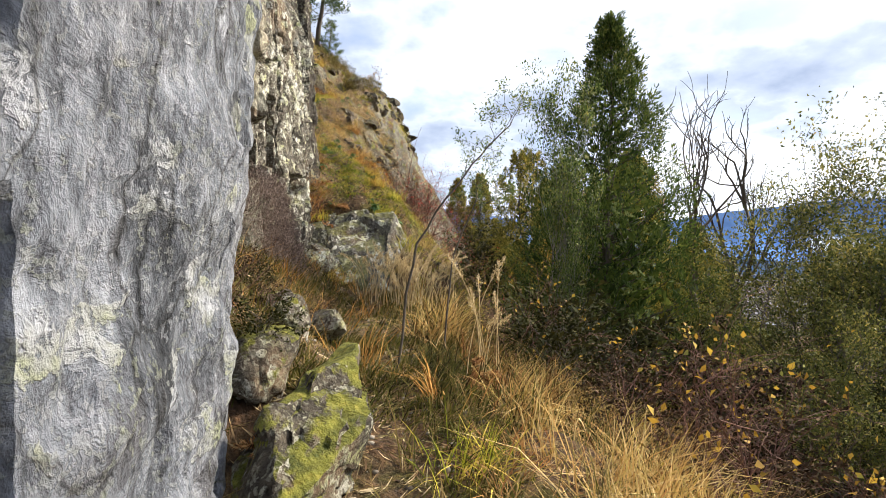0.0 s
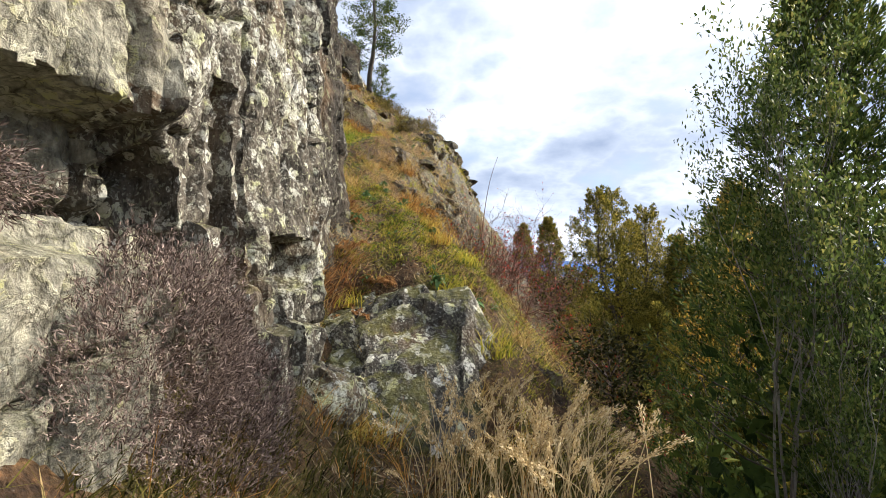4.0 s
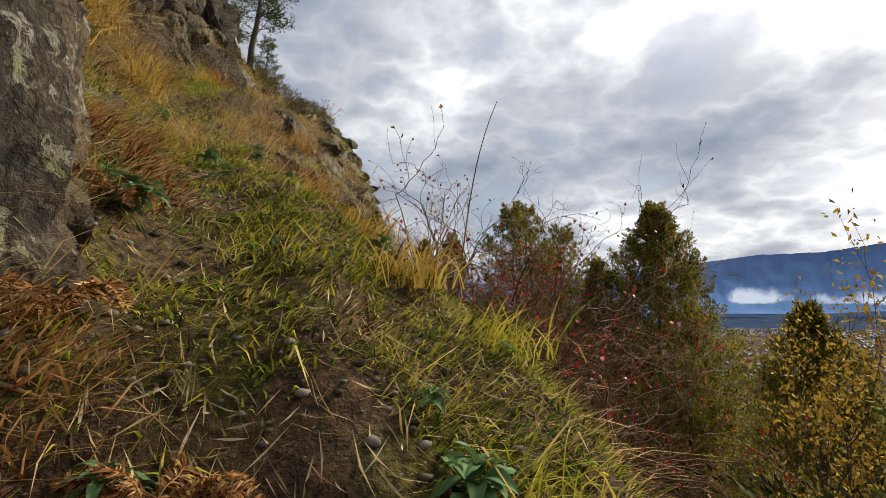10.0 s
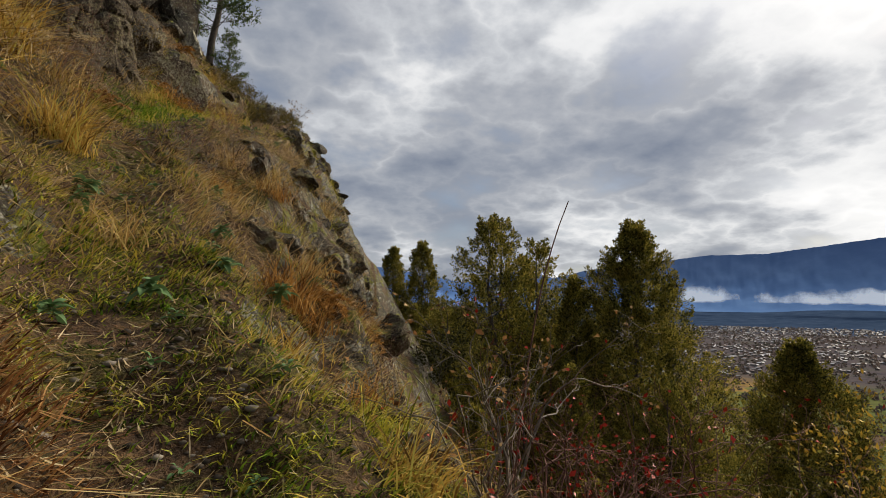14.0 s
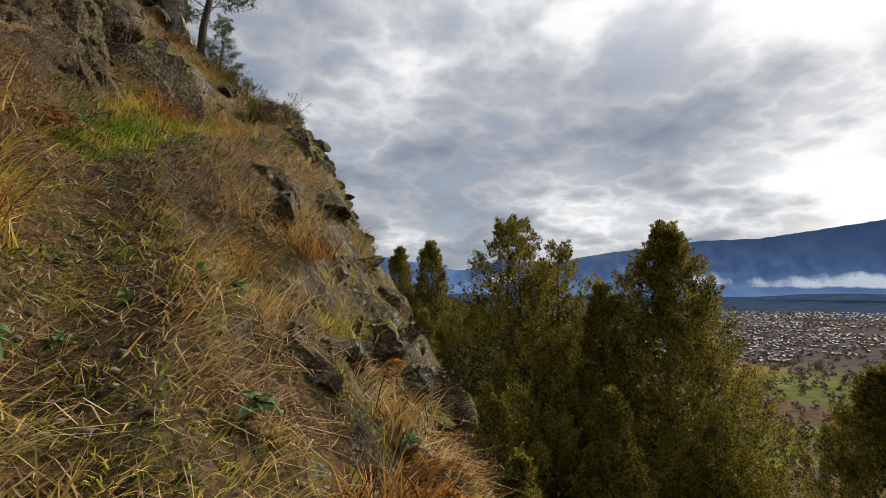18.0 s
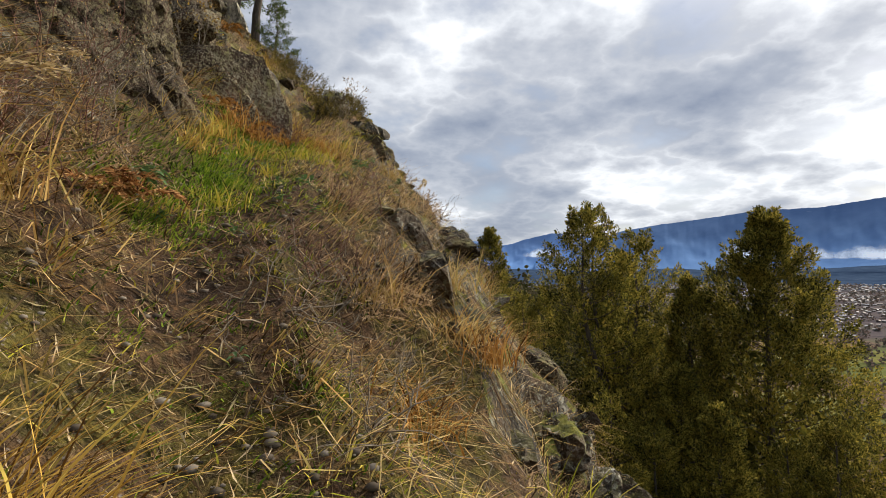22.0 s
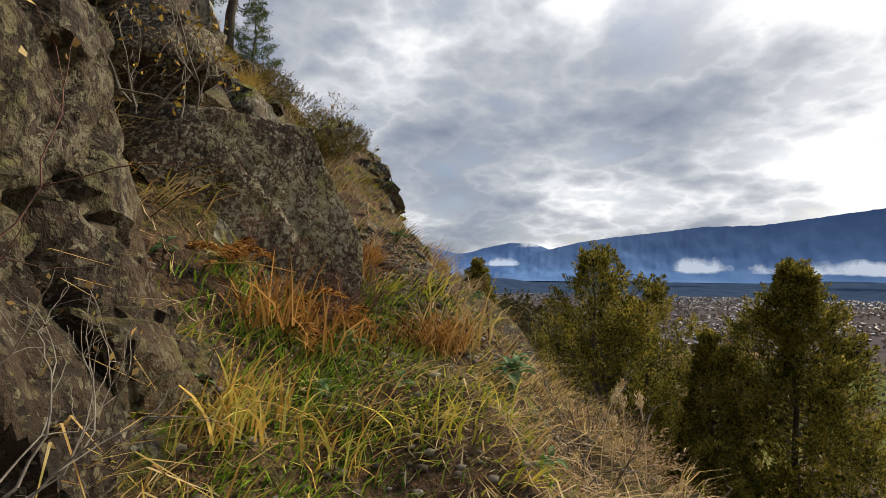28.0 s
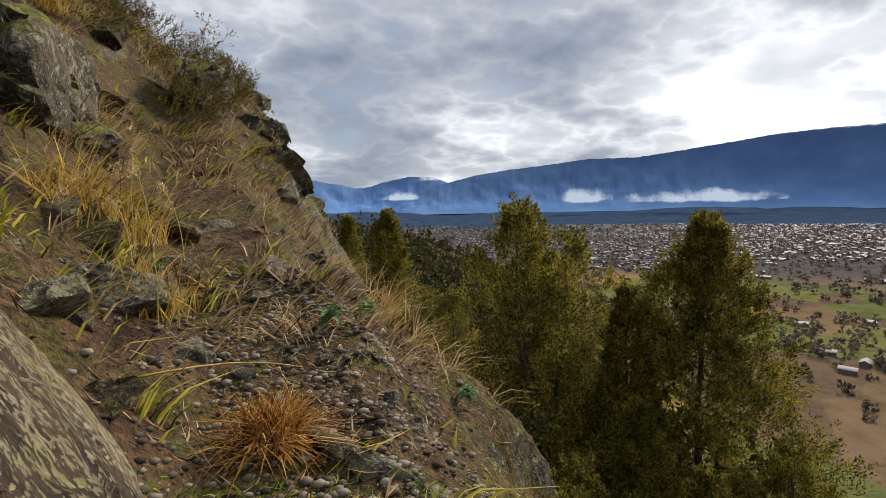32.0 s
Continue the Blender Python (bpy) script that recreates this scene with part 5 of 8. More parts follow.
def tree(name, at, meshes, label, group="", turn=0.0, size=1.0, tilt=0.0):
    m = pose(*at, tilt, 0, turn) @ Matrix.Scale(size, 4)
    e = thing(name, label, "tree", group, at=m)
    for n, me in zip(("trunk", "branchwork", "crown"), meshes):
        piece(n, me, e, kind="" if n == "trunk" else "stuff")
    return e


def dpath(x, y):
    return x - path_at(y)[0]


def gz(x, y):
    return float(ground(x, y)[0])


CONE = plume_tree(6.9, 2.5, 101, L_CON, BARK, 1050, 50, 0.075, power=1.0, irregular=0.13, plen=0.6, pwide=0.12, core=1600, limbs=200)
CYP1 = plume_tree(12.0, 5.0, 102, L_OLIVE, BARK, 1050, 100, 0.115, ((-1.5, 0.5, 0.97), (0.9, -0.6, 0.90), (0.1, 0.9, 1.0), (2.0, 0.3, 0.80)), 0.55, 0.46, 1.2, 0.22, 3200, slim=(0.28, 0.45))
CYP2 = plume_tree(12.0, 4.6, 103, L_OLIVE, BARK, 1050, 100, 0.115, power=0.85, irregular=0.36, plen=1.15, pwide=0.22, core=3200, slim=(0.28, 0.45))
CYP3 = plume_tree(8.0, 1.9, 104, L_OLIVE, BARK, 440, 80, 0.11, power=0.75, irregular=0.22, plen=0.85, pwide=0.18, core=1200, slim=(0.28, 0.45))
BROAD = fork_tree(6.0, 105, L_BROAD, BARK_PALE, stems=4, depth=5, splay=0.06, r=0.028, per=12, leaf=0.085, cloud=0.12, spread=0.34, up=0.62)
LEANING = fork_tree(6.0, 115, L_LEAN, BARK, stems=3, depth=5, splay=0.22, r=0.05, per=26, leaf=0.075, cloud=0.15, spread=0.5, up=0.35)
for me in BROAD:
    me.transform(Matrix.Diagonal((0.74, 0.74, 1.0, 1.0)))
FIR = tree_meshes(9.0, 2.9, 106, L_CON, BARK, limbs=64, per=26, leaf=0.12, clump=0.30, shape="cone", rise=0.05, irregular=0.55, gap=0.3, bare=0.16)
AUTUMN = fork_tree(5.0, 107, L_YELLOW, BARK, stems=2, depth=4, splay=0.14, r=0.025, per=9, leaf=0.075, cloud=0.10, up=0.5)
BUSH = tree_meshes(2.4, 1.3, 108, L_DARK, BARK, limbs=30, per=5, leaf=0.17, clump=0.22, shape="oval", rise=0.7, irregular=0.5, gap=0.22, bare=0.05, trunk_r=0.008)
BUSH2 = tree_meshes(2.2, 1.2, 109, L_BRAMBLE, TWIG, limbs=30, per=8, leaf=0.10, clump=0.24, shape="oval", rise=0.7, irregular=0.5, gap=0.24, bare=0.05, trunk_r=0.008)

# trees: kind, height, x, y, height of the top, size, turn, label
for meshes, hh, x, y, top, size, turn, label in (
    (CONE, 6.9, 3.05, 9.25, 5.75, 1.0, 0, "dense dark green conical conifer on the slope"),
    (BROAD, 6.0, 1.95, 7.35, 2.3, 0.6, 140, "small-leaved evergreen tree with pale thin stems"),
    (BROAD, 6.0, 1.75, 8.05, 4.1, 0.72, 0, "small-leaved evergreen tree with pale thin stems"),
    (CYP1, 12.0, 6.6, 33.0, 7.9, 1.1, 40, "broad irregular olive-green conifer with bare lower branches"),
    (CYP2, 12.0, 11.2, 29.7, 7.1, 1.1, 120, "pointed olive-green conifer on the steep slope"),
    (CYP3, 8.0, 8.9, 31.0, 4.6, 1.1, 220, "pointed olive-green conifer on the steep slope"),
    (CYP3, 8.0, 3.1, 42.3, 7.5, 1.2, 10, "slender olive-green conifer on the ridge"),
    (CYP3, 8.0, 1.2, 43.5, 7.2, 1.1, 80, "slender olive-green conifer on the ridge"),
    (CYP1, 12.0, 4.6, 40.0, 3.6, 0.72, 160, "round-headed olive conifer in a hillside group"),
    (CYP3, 8.0, 2.0, 38.0, 3.2, 0.9, 260, "slender olive-green conifer in a hillside group"),
    (CYP3, 8.0, 5.8, 25.0, 1.2, 0.8, 200, "slender olive-green conifer below the path"),
    (CYP2, 12.0, 10.5, 20.5, 2.3, 0.72, 300, "bushy olive-green conifer below the path"),
    (CYP1, 12.0, 3.6, 26.0, 1.2, 0.72, 30, "broad olive-green conifer below the path"),
    (CYP3, 8.0, 1.4, 21.3, 0.7, 0.7, 70, "slender olive-green conifer below the path"),
    (CYP2, 12.0, 6.6, 28.0, 1.6, 0.72, 10, "pointed olive-green conifer below the path"),
    (CYP1, 12.0, 9.6, 26.0, 0.4, 0.72, 200, "broad olive-green conifer below the path"),
    (CYP3, 8.0, 3.2, 18.6, -0.3, 0.7, 170, "slender olive-green conifer below the path"),
    (AUTUMN, 5.0, 2.5, 12.0, 3.2, 1.0, 0, "thin sapling with yellowing autumn leaves"),
    (AUTUMN, 5.0, 3.9, 12.6, 2.4, 0.9, 100, "thin sapling with yellowing autumn leaves"),
    (LEANING, 6.0, 5.3, 6.9, 3.0, 0.85, 200, "olive small-leaved tree leaning over the slope"),
    (LEANING, 6.0, 6.5, 7.6, 3.3, 0.85, 320, "olive small-leaved tree leaning over the slope"),
    (LEANING, 6.0, 5.9, 5.9, 2.7, 0.8, 80, "olive small-leaved tree leaning over the slope"),
    (LEANING, 6.0, 4.5, 5.6, 1.3, 0.6, 20, "low olive tree on the slope among dry grass"),
    (LEANING, 6.0, 4.3, 7.6, 1.1, 0.6, 130, "low olive tree on the slope among dry grass"),
    (LEANING, 6.0, 3.6, 4.4, 0.7, 0.45, 250, "low olive tree on the slope among dry grass"),
    (LEANING, 6.0, 7.6, 9.6, 1.6, 0.7, 40, "low olive tree on the slope among dry grass"),
    (FIR, 9.0, -7.2, 30.4, 15.2, 0.36, 160, "dark bushy conifer hanging over the cliff's edge"),
    (FIR, 9.0, -8.0, 30.6, 22.3, 0.95, 60, "dark conifer growing out of the cliff above"),
):
    tree("conifer" if meshes not in (BROAD, AUTUMN, LEANING) else "small_tree", (x, y, top - hh * size + 0.3), meshes, label, "trees on the slope", turn, size)

# dark low shrubs on the bank under the cliff and beside the first steps
for k, (x, y, size, brown) in enumerate(((-1.15, 3.3, 0.12, 1), (-1.45, 3.9, 0.12, 0), (-1.15, 4.3, 0.12, 1), (-1.2, 5.0, 0.14, 1), (-0.9, 2.5, 0.14, 0), (-1.2, 2.8, 0.16, 1),
                                         (1.3, 3.4, 0.36, 1), (1.9, 3.0, 0.4, 1), (2.6, 4.2, 0.45, 1), (1.2, 4.6, 0.4, 0), (1.9, 5.4, 0.5, 0), (1.5, 5.9, 0.5, 0), (2.4, 6.0, 0.6, 0), (0.9, 5.3, 0.32, 0), (2.9, 2.4, 0.4, 1), (3.6, 3.0, 0.5, 1), (0.8, 6.3, 0.3, 1), (3.9, 5.6, 0.5, 1), (1.4, 6.4, 0.4, 0))):
    e = tree("low_shrub", (x, y, gz(x, y) - 0.06), BUSH2 if brown else BUSH, "low brown twiggy shrub among dry grass" if brown else "low dark green shrub on the bank", "low shrubs by the path", 47 * k, size)
    e["category"] = "shrub"

# undergrowth on the lower slope
rng_u = np.random.default_rng(7)
for k in range(32):
    x, y = rng_u.uniform(1.5, 13.0), rng_u.uniform(6.5, 40.0)
    if dpath(np.array([x]), np.array([y]))[0] < 3.8 or (y < 9 and x < 4):
        continue
    brown = rng_u.random() < (0.5 if y < 14 else 0.08)
    e = tree("undergrowth_shrub", (x, y, gz(x, y) - 0.1), BUSH2 if brown else BUSH, "brown half-bare shrub on the lower slope" if brown else "olive evergreen shrub on the lower slope", "shrubs on the lower slope", rng_u.uniform(0, 360), rng_u.uniform(0.5, 1.0))
    e["category"] = "shrub"
for x, y, size, brown in ((4.2, 5.6, 0.75, 0), (5.0, 4.6, 0.8, 0), (5.2, 6.9, 0.9, 0), (6.2, 5.6, 0.9, 0), (4.4, 7.8, 0.8, 0), (5.6, 8.6, 0.9, 0), (3.6, 6.6, 0.7, 0), (6.6, 8.0, 0.9, 1), (1.1, 7.6, 0.5, 1), (2.2, 6.6, 0.55, 1), (3.0, 5.2, 0.6, 1), (4.2, 4.6, 0.6, 1), (3.4, 3.6, 0.55, 1), (4.8, 6.0, 0.7, 1), (0.75, 9.6, 0.45, 0), (0.6, 10.6, 0.4, 0), (-0.2, 14.8, 0.3, 0), (0.4, 16.2, 0.4, 0), (0.9, 14.4, 0.4, 0), (1.0, 15.8, 0.5, 0), (1.2, 17.2, 0.5, 0)):
    e = tree("undergrowth_shrub", (x, y, gz(x, y) - 0.1), BUSH2 if brown else BUSH, "brown half-bare shrub among dry grass" if brown else "olive evergreen shrub below the path", "shrubs on the lower slope", 60 * x, size)
    e["category"] = "shrub"


def bare_shrub(name, at, seed, stems, length, r, depth, mat, label, leafmat=None, leaf=0.03, share=0.5, spread=0.5, lean=(0, 0, 1), splay=0.5, leafname="foliage", category="shrub", up=0.05, bend=0.2):
    """A leafless shrub of forking stems, with what leaves or hips it still has."""
    rng = np.random.default_rng(seed)
    e = thing(name, label, category, at=at)
    soup, tips = Soup(), []
    for k in range(stems):
        stem = Soup() if stems < 4 else None
        grow(soup, tips, rng.normal(0, 0.08, 3) * (1, 1, 0.2) + (0, 0, -0.05), unit(np.array(lean, float) + rng.normal(0, splay, 3) * (1, 1, 0.5)), length * rng.uniform(0.7, 1.2), r, depth, rng, spread, bend, up, first=stem)
        if stem:
            piece("stem", stem.mesh("stem", mat), e)
    piece("branchwork", soup.mesh("branchwork", mat), e, kind="stuff")
    if leafmat is not None:
        t = [q for q in tips if rng.random() < share]
        b = np.array([q[0] for q in t])
        a = unit(np.array([q[1] for q in t]) + rng.normal(0, 0.6, (len(t), 3)))
        s = unit(np.cross(a, rng.normal(0, 1, (len(t), 3))))
        ln = leaf * rng.uniform(0.7, 1.4, len(t))
        v, f = leaf_quads(b, a, s, ln, ln * 0.6)
        piece(leafname, mesh_of(leafname, v, f, leafmat, False), e, kind="stuff")
    return e


bare_shrub("dead_tree", (6.35, 11.8, -1.5), 61, 2, 2.75, 0.095, 5, BARK, "leafless dead tree with twisted dark limbs", spread=0.55, splay=0.20, category="tree", up=0.35, bend=0.16)
bare_shrub("bare_shrub", (-0.98, 11.35, 2.45), 62, 9, 0.55, 0.011, 4, TWIG_GREY, "bare arching shrub with a few dry leaves on the slope edge", G_RED, 0.028, 0.35, lean=(0.55, 0.1, 0.9))
for k, (x, y, dz, n, L) in enumerate(((-0.75, 11.3, 0, 16, 0.5), (-0.55, 10.8, 0, 18, 0.6), (-0.35, 11.4, 0, 18, 0.66), (-0.1, 10.9, 0, 18, 0.72), (0.15, 11.4, 0, 18, 0.8), (-0.3, 10.3, 0, 14, 0.6), (0.3, 10.7, 0, 18, 0.85), (0.6, 11.5, 0, 18, 0.95), (-0.15, 12.0, 0, 16, 0.7), (0.35, 12.2, 0, 16, 0.8), (0.85, 11.0, 0, 16, 1.0))):
    bare_shrub("rosehip_shrub", (x, y, gz(x, y) + dz), 160 + k, n + 8, L, 0.0085, 4, TWIG, "tangled leafless rosehip shrub with red hips", L_RED, 0.028, 0.22, lean=(0.2, -0.1, 1.0), splay=0.7, leafname="fruit", bend=0.26)
for k, (x, y) in enumerate(((-0.9, 12.6), (-0.6, 13.2), (-1.2, 13.6), (-0.9, 14.4), (-1.5, 15.2), (-0.3, 13.9))):
    bare_shrub("bare_shrub", (x, y, gz(x, y)), 180 + k, 10, 0.42, 0.007, 3, TWIG, "dark leafless twiggy shrub below the ledge", L_BRAMBLE, 0.03, 0.6, splay=0.6)
bare_shrub("ridge_sapling", (-5.0, 34.0, gz(-5.0, 34.0) - 0.03), 65, 3, 0.9, 0.028, 5, TWIG_GREY, "lone thin sapling with sparse leaves on the skyline", G_GREY, 0.07, 0.7, splay=0.22, spread=0.6)

# ---------------------------------------------------------------- grass


def blades(base, length, lean_dir, lean, width, rng, curl=0.6):
    """Grass blades: three triangles each, bent over towards lean_dir."""
    n = len(base)
    t = np.array([0, 0.55, 1.0])
    up = np.array([0, 0, 1.0])
    pts = []
    for k in t:
        h = length * (k - 0.35 * curl * lean * k * k)
        o = length * lean * (0.35 * k + 0.65 * k * k)
        pts.append(base + up * h[:, None] + lean_dir * o[:, None])
    ang = rng.uniform(0, np.pi, n)
    side = np.stack([np.cos(ang), np.sin(ang), 0 * ang], -1)
    w = side * (width * 0.5)[:, None]
    v = np.stack([pts[0] - w, pts[0] + w, pts[1] - w * 0.8, pts[1] + w * 0.8, pts[2]], 1).reshape(-1, 3)
    i = np.arange(n)[:, None] * 5
    f = np.concatenate([i + [0, 1, 3], i + [0, 3, 2], i + [2, 3, 4]], 0)
    return v, f


def turf(name, mat, label, n, seed, box, mask, length, lean, width, downhill=0.5, clumps=0.35, curl=0.6):
    """Grass over a stretch of the slope, thick where mask says, in small clumps, combed downhill."""
    rng = np.random.default_rng(seed)
    x, y = rng.uniform(box[0], box[1], n), rng.uniform(box[2], box[3], n)
    keep = rng.random(n) < mask(x, y)
    x, y = x[keep], y[keep]
    m = max(1, int(len(x) * clumps / 6))
    pick = rng.integers(0, m, len(x))
    together = rng.random(len(x)) < 0.7
    x = np.where(together, x[pick] + rng.normal(0, 0.04, len(x)), x)
    y = np.where(together, y[pick] + rng.normal(0, 0.04, len(x)), y)
    comb = rng.normal(0, 1, (m, 2))[pick] * np.where(together, 0.85, 0)[:, None] + rng.normal(0, 1, (len(x), 2)) * np.where(together, 0.5, 1.0)[:, None]
    base = xyz(x, y, ground(x, y) - 0.02)
    d = unit(np.c_[comb + np.array([downhill * 1.6, -0.2 * downhill]), -0.35 * np.ones(len(x))])
    v, f = blades(base, rng.uniform(*length, len(x)), d, rng.uniform(*lean, len(x)), rng.uniform(*width, len(x)), rng, curl)
    return tagged(new(name, mesh_of(name, v, f, mat, False)), label, "grass", kind="stuff")


def zone(x, y, scale, seed, lo, hi):
    return smooth01(fbm(xyz(x, y, 0) / scale, 3, seed), lo, hi)


def off_path(x, y, w=0.28):
    return 1 - 0.85 * np.exp(-(dpath(x, y) / w) ** 2)


def patchy(x, y, scale, seed, amount):
    return np.clip(amount * zone(x, y, scale, seed, -0.12, 0.18), 0, 1)


def clear_of(x, y, spots):
    """1, but 0 within r of each spot."""
    k = np.ones(len(x))
    for sx, sy, r in spots:
        k *= smooth01(np.hypot(x - sx, y - sy), r * 0.8, r * 1.2)
    return k


def mossy(x, y):
    """1 where the moss of the slope's edge lies bare of grass."""
    return zone(x, y, 0.5, 91, -0.08, 0.10) * np.exp(-((dpath(x, y) - np.interp(y, [10, 12, 15], [1.0, 1.3, 1.9])) / 0.75) ** 2)


def lush(x, y):
    """1 on the strip of fresh green grass by the rock wall and the patch beside the boulder."""
    strip = np.exp(-((x - np.interp(y, [14.6, 15.5, 16.3], [-4.55, -4.46, -4.60])) / 0.19) ** 2) * smooth01(y, 14.5, 14.8) * (1 - smooth01(y, 16.25, 16.5))
    return np.clip(strip * (0.55 + zone(x, y, 0.3, 96, -0.1, 0.1)) + np.exp(-((x + 4.23) / 0.15) ** 2 - ((y - 17.66) / 0.26) ** 2), 0, 1)


BARE = [(-1.7, 8.05, 0.4), (-3.75, 18.4, 0.45), (-3.6, 19.2, 0.5), (-4.6, 18.9, 0.7), (-4.9, 20.3, 0.8), (-4.2, 20.8, 0.8), (-1.55, 8.75, 0.3), (-2.45, 10.3, 0.3), (-2.2, 9.6, 0.25), (-2.75, 11.0, 0.28), (-1.0, 8.2, 0.6), (-5.0, 18.0, 0.8), (-5.4, 15.7, 0.5), (-3.4, 16.15, 0.35), (-2.4, 16.3, 0.45), (-4.3, 19.6, 0.9), (-0.5, 2.1, 0.5)]
turf("dry_grass", G_BANK, "dull dead grass by the start of the path", 26000, 1, (-0.3, 5.0, 0.8, 7.4), lambda x, y: off_path(x, y) * (0.12 + 0.88 * zone(x, y, 0.7, 71, -0.1, 0.25)), (0.15, 0.60), (0.2, 1.3), (0.004, 0.009), 0.1)
turf("tall_dry_grass", G_DRY, "tall pale dry grass below the start of the path", 26000, 34, (0.5, 5.6, 1.2, 5.4), lambda x, y: 0.1 + patchy(x, y, 0.5, 104, 0.9), (0.2, 0.65), (0.2, 1.2), (0.004, 0.009), 0.1)
turf("russet_grass", G_RED, "russet dead stalks among the dry grass", 9000, 11, (0.1, 5.0, 0.8, 7.4), lambda x, y: off_path(x, y) * patchy(x, y, 0.6, 81, 0.9), (0.12, 0.50), (0.4, 1.6), (0.004, 0.009), 0.1)
turf("green_grass", G_GREEN, "short green and yellow grass along the footpath", 130000, 2, (-5.2, 0.8, 8.2, 18.4), lambda x, y: clear_of(x, y, BARE) * (1 - 0.55 * smooth01(y, 11.0, 13.0)) * (0.2 + patchy(x, y, 0.7, 72, 1.0)) * np.exp(-((dpath(x, y) - 0.5 * (y < 13)) / (0.9 - 0.35 * (y > 13))) ** 2), (0.03, 0.13), (0.5, 1.8), (0.005, 0.010), 0.4)
turf("slope_green_grass", G_GREEN, "short yellow-green grass over the slope", 110000, 29, (-4.0, 0.8, 7.2, 14.2), lambda x, y: clear_of(x, y, BARE) * (0.25 + patchy(x, y, 0.5, 98, 0.9)) * (1 - 0.6 * smooth01(y, 11.5, 13.0)), (0.025, 0.10), (0.5, 1.8), (0.005, 0.010), 0.4)
turf("path_grass", G_LUSH, "lush green grass on the footpath", 100000, 16, (-5.2, -1.2, 9.0, 18.6), lambda x, y: (0.25 + patchy(x, y, 0.5, 86, 0.9)) * np.exp(-(dpath(x, y) / 0.5) ** 2) * (0.4 + 0.6 * smooth01(y, 13.0, 14.0)), (0.025, 0.09), (0.4, 1.4), (0.006, 0.011), 0.4)
turf("lush_patch", G_LUSH, "bright green grass under the boulder", 9000, 28, (-5.0, -4.0, 16.1, 17.4), lambda x, y: np.exp(-((x + 4.55) / 0.28) ** 2 - ((y - 16.8) / 0.38) ** 2), (0.04, 0.12), (0.3, 1.3), (0.006, 0.011), 0.3)
turf("lush_strip", G_LUSH, "fresh green grass by the rock wall and the boulder", 60000, 36, (-5.1, -3.7, 14.4, 18.4), lush, (0.03, 0.11), (0.3, 1.3), (0.006, 0.011), 0.3)
turf("slope_lush", G_LUSH, "fresh green grass and low herbs over the slope", 90000, 37, (-3.6, 0.2, 8.8, 12.8), lambda x, y: clear_of(x, y, BARE) * (0.12 + patchy(x, y, 0.35, 105, 0.9)) * np.exp(-((dpath(x, y) - 0.35) / 0.85) ** 2) * (1 - smooth01(y, 11.8, 12.8)), (0.02, 0.075), (0.4, 1.5), (0.007, 0.013), 0.3)
turf("bank_grass", G_BANK, "green grass on the bank under the cliff", 12000, 12, (-1.9, 0.2, 1.6, 7.4), lambda x, y: clear_of(x, y, BARE) * patchy(x, y, 0.5, 82, 0.8) * off_path(x, y), (0.04, 0.22), (0.4, 1.4), (0.0057, 0.0133), 0.4)
turf("bank_herbage", G_BANK, "rank dull green grass and herbs on the bank", 44000, 31, (-2.0, 0.3, 1.6, 7.6), lambda x, y: clear_of(x, y, BARE) * (0.15 + patchy(x, y, 0.6, 101, 0.9)), (0.04, 0.24), (0.3, 1.5), (0.005, 0.012), 0.3)
turf("bank_moss", G_MOSS, "yellow-green moss on the bank", 70000, 32, (-2.0, 0.6, 1.6, 8.4), lambda x, y: 0.1 + patchy(x, y, 0.4, 102, 0.9), (0.012, 0.035), (0.3, 1.6), (0.006, 0.012), 0.2, 0.15)
turf("bank_dry_grass", G_ORANGE, "brown dead grass standing on the bank", 2600, 33, (-1.8, 0.6, 2.2, 8.2), lambda x, y: clear_of(x, y, BARE) * patchy(x, y, 0.5, 103, 0.8), (0.12, 0.5), (0.2, 1.1), (0.004, 0.009), 0.3)
turf("dry_slope_grass", G_DRY, "flattened dry grass combed down the slope", 85000, 3, (-7.2, 0.6, 8.8, 19.0), lambda x, y: clear_of(x, y, BARE) * off_path(x, y, 0.3) * (1 - 0.9 * mossy(x, y)) * (1 - lush(x, y)) * (0.02 + patchy(x, y, 0.45, 73, 0.85)), (0.07, 0.34), (0.7, 2.0), (0.004, 0.009), 0.45, 0.5, 0.9)
turf("grey_slope_stalks", G_GREY, "grey-brown dead stalks lying on the slope", 59400, 13, (-6.5, 0.6, 11.5, 18.6), lambda x, y: clear_of(x, y, BARE) * off_path(x, y, 0.55) * (1 - 0.9 * mossy(x, y)) * (1 - lush(x, y)) * patchy(x, y, 0.6, 83, 0.8), (0.08, 0.28), (0.6, 2.0), (0.0045, 0.009), 0.35, 0.6, 0.9)
turf("scree_grass", G_DRY, "thin dry grass among stones", 17160, 14, (-6.5, -1.5, 18.0, 23.0), lambda x, y: clear_of(x, y, BARE) * patchy(x, y, 0.5, 84, 0.6), (0.08, 0.32), (0.7, 1.8), (0.0057, 0.0133), 0.8)
turf("far_slope_grass", G_GREY, "dry grass high on the slope", 20000, 4, (-13.0, -2.0, 19.5, 38.0), lambda x, y: patchy(x, y, 0.8, 74, 0.9), (0.12, 0.40), (0.6, 1.6), (0.009, 0.018), 0.35)
turf("far_brown_stalks", G_GREY, "brown dead stalks high on the slope", 20000, 26, (-12.0, -3.5, 18.0, 38.0), lambda x, y: 0.1 + patchy(x, y, 0.9, 97, 0.8), (0.10, 0.32), (0.5, 1.6), (0.007, 0.015), 0.3)
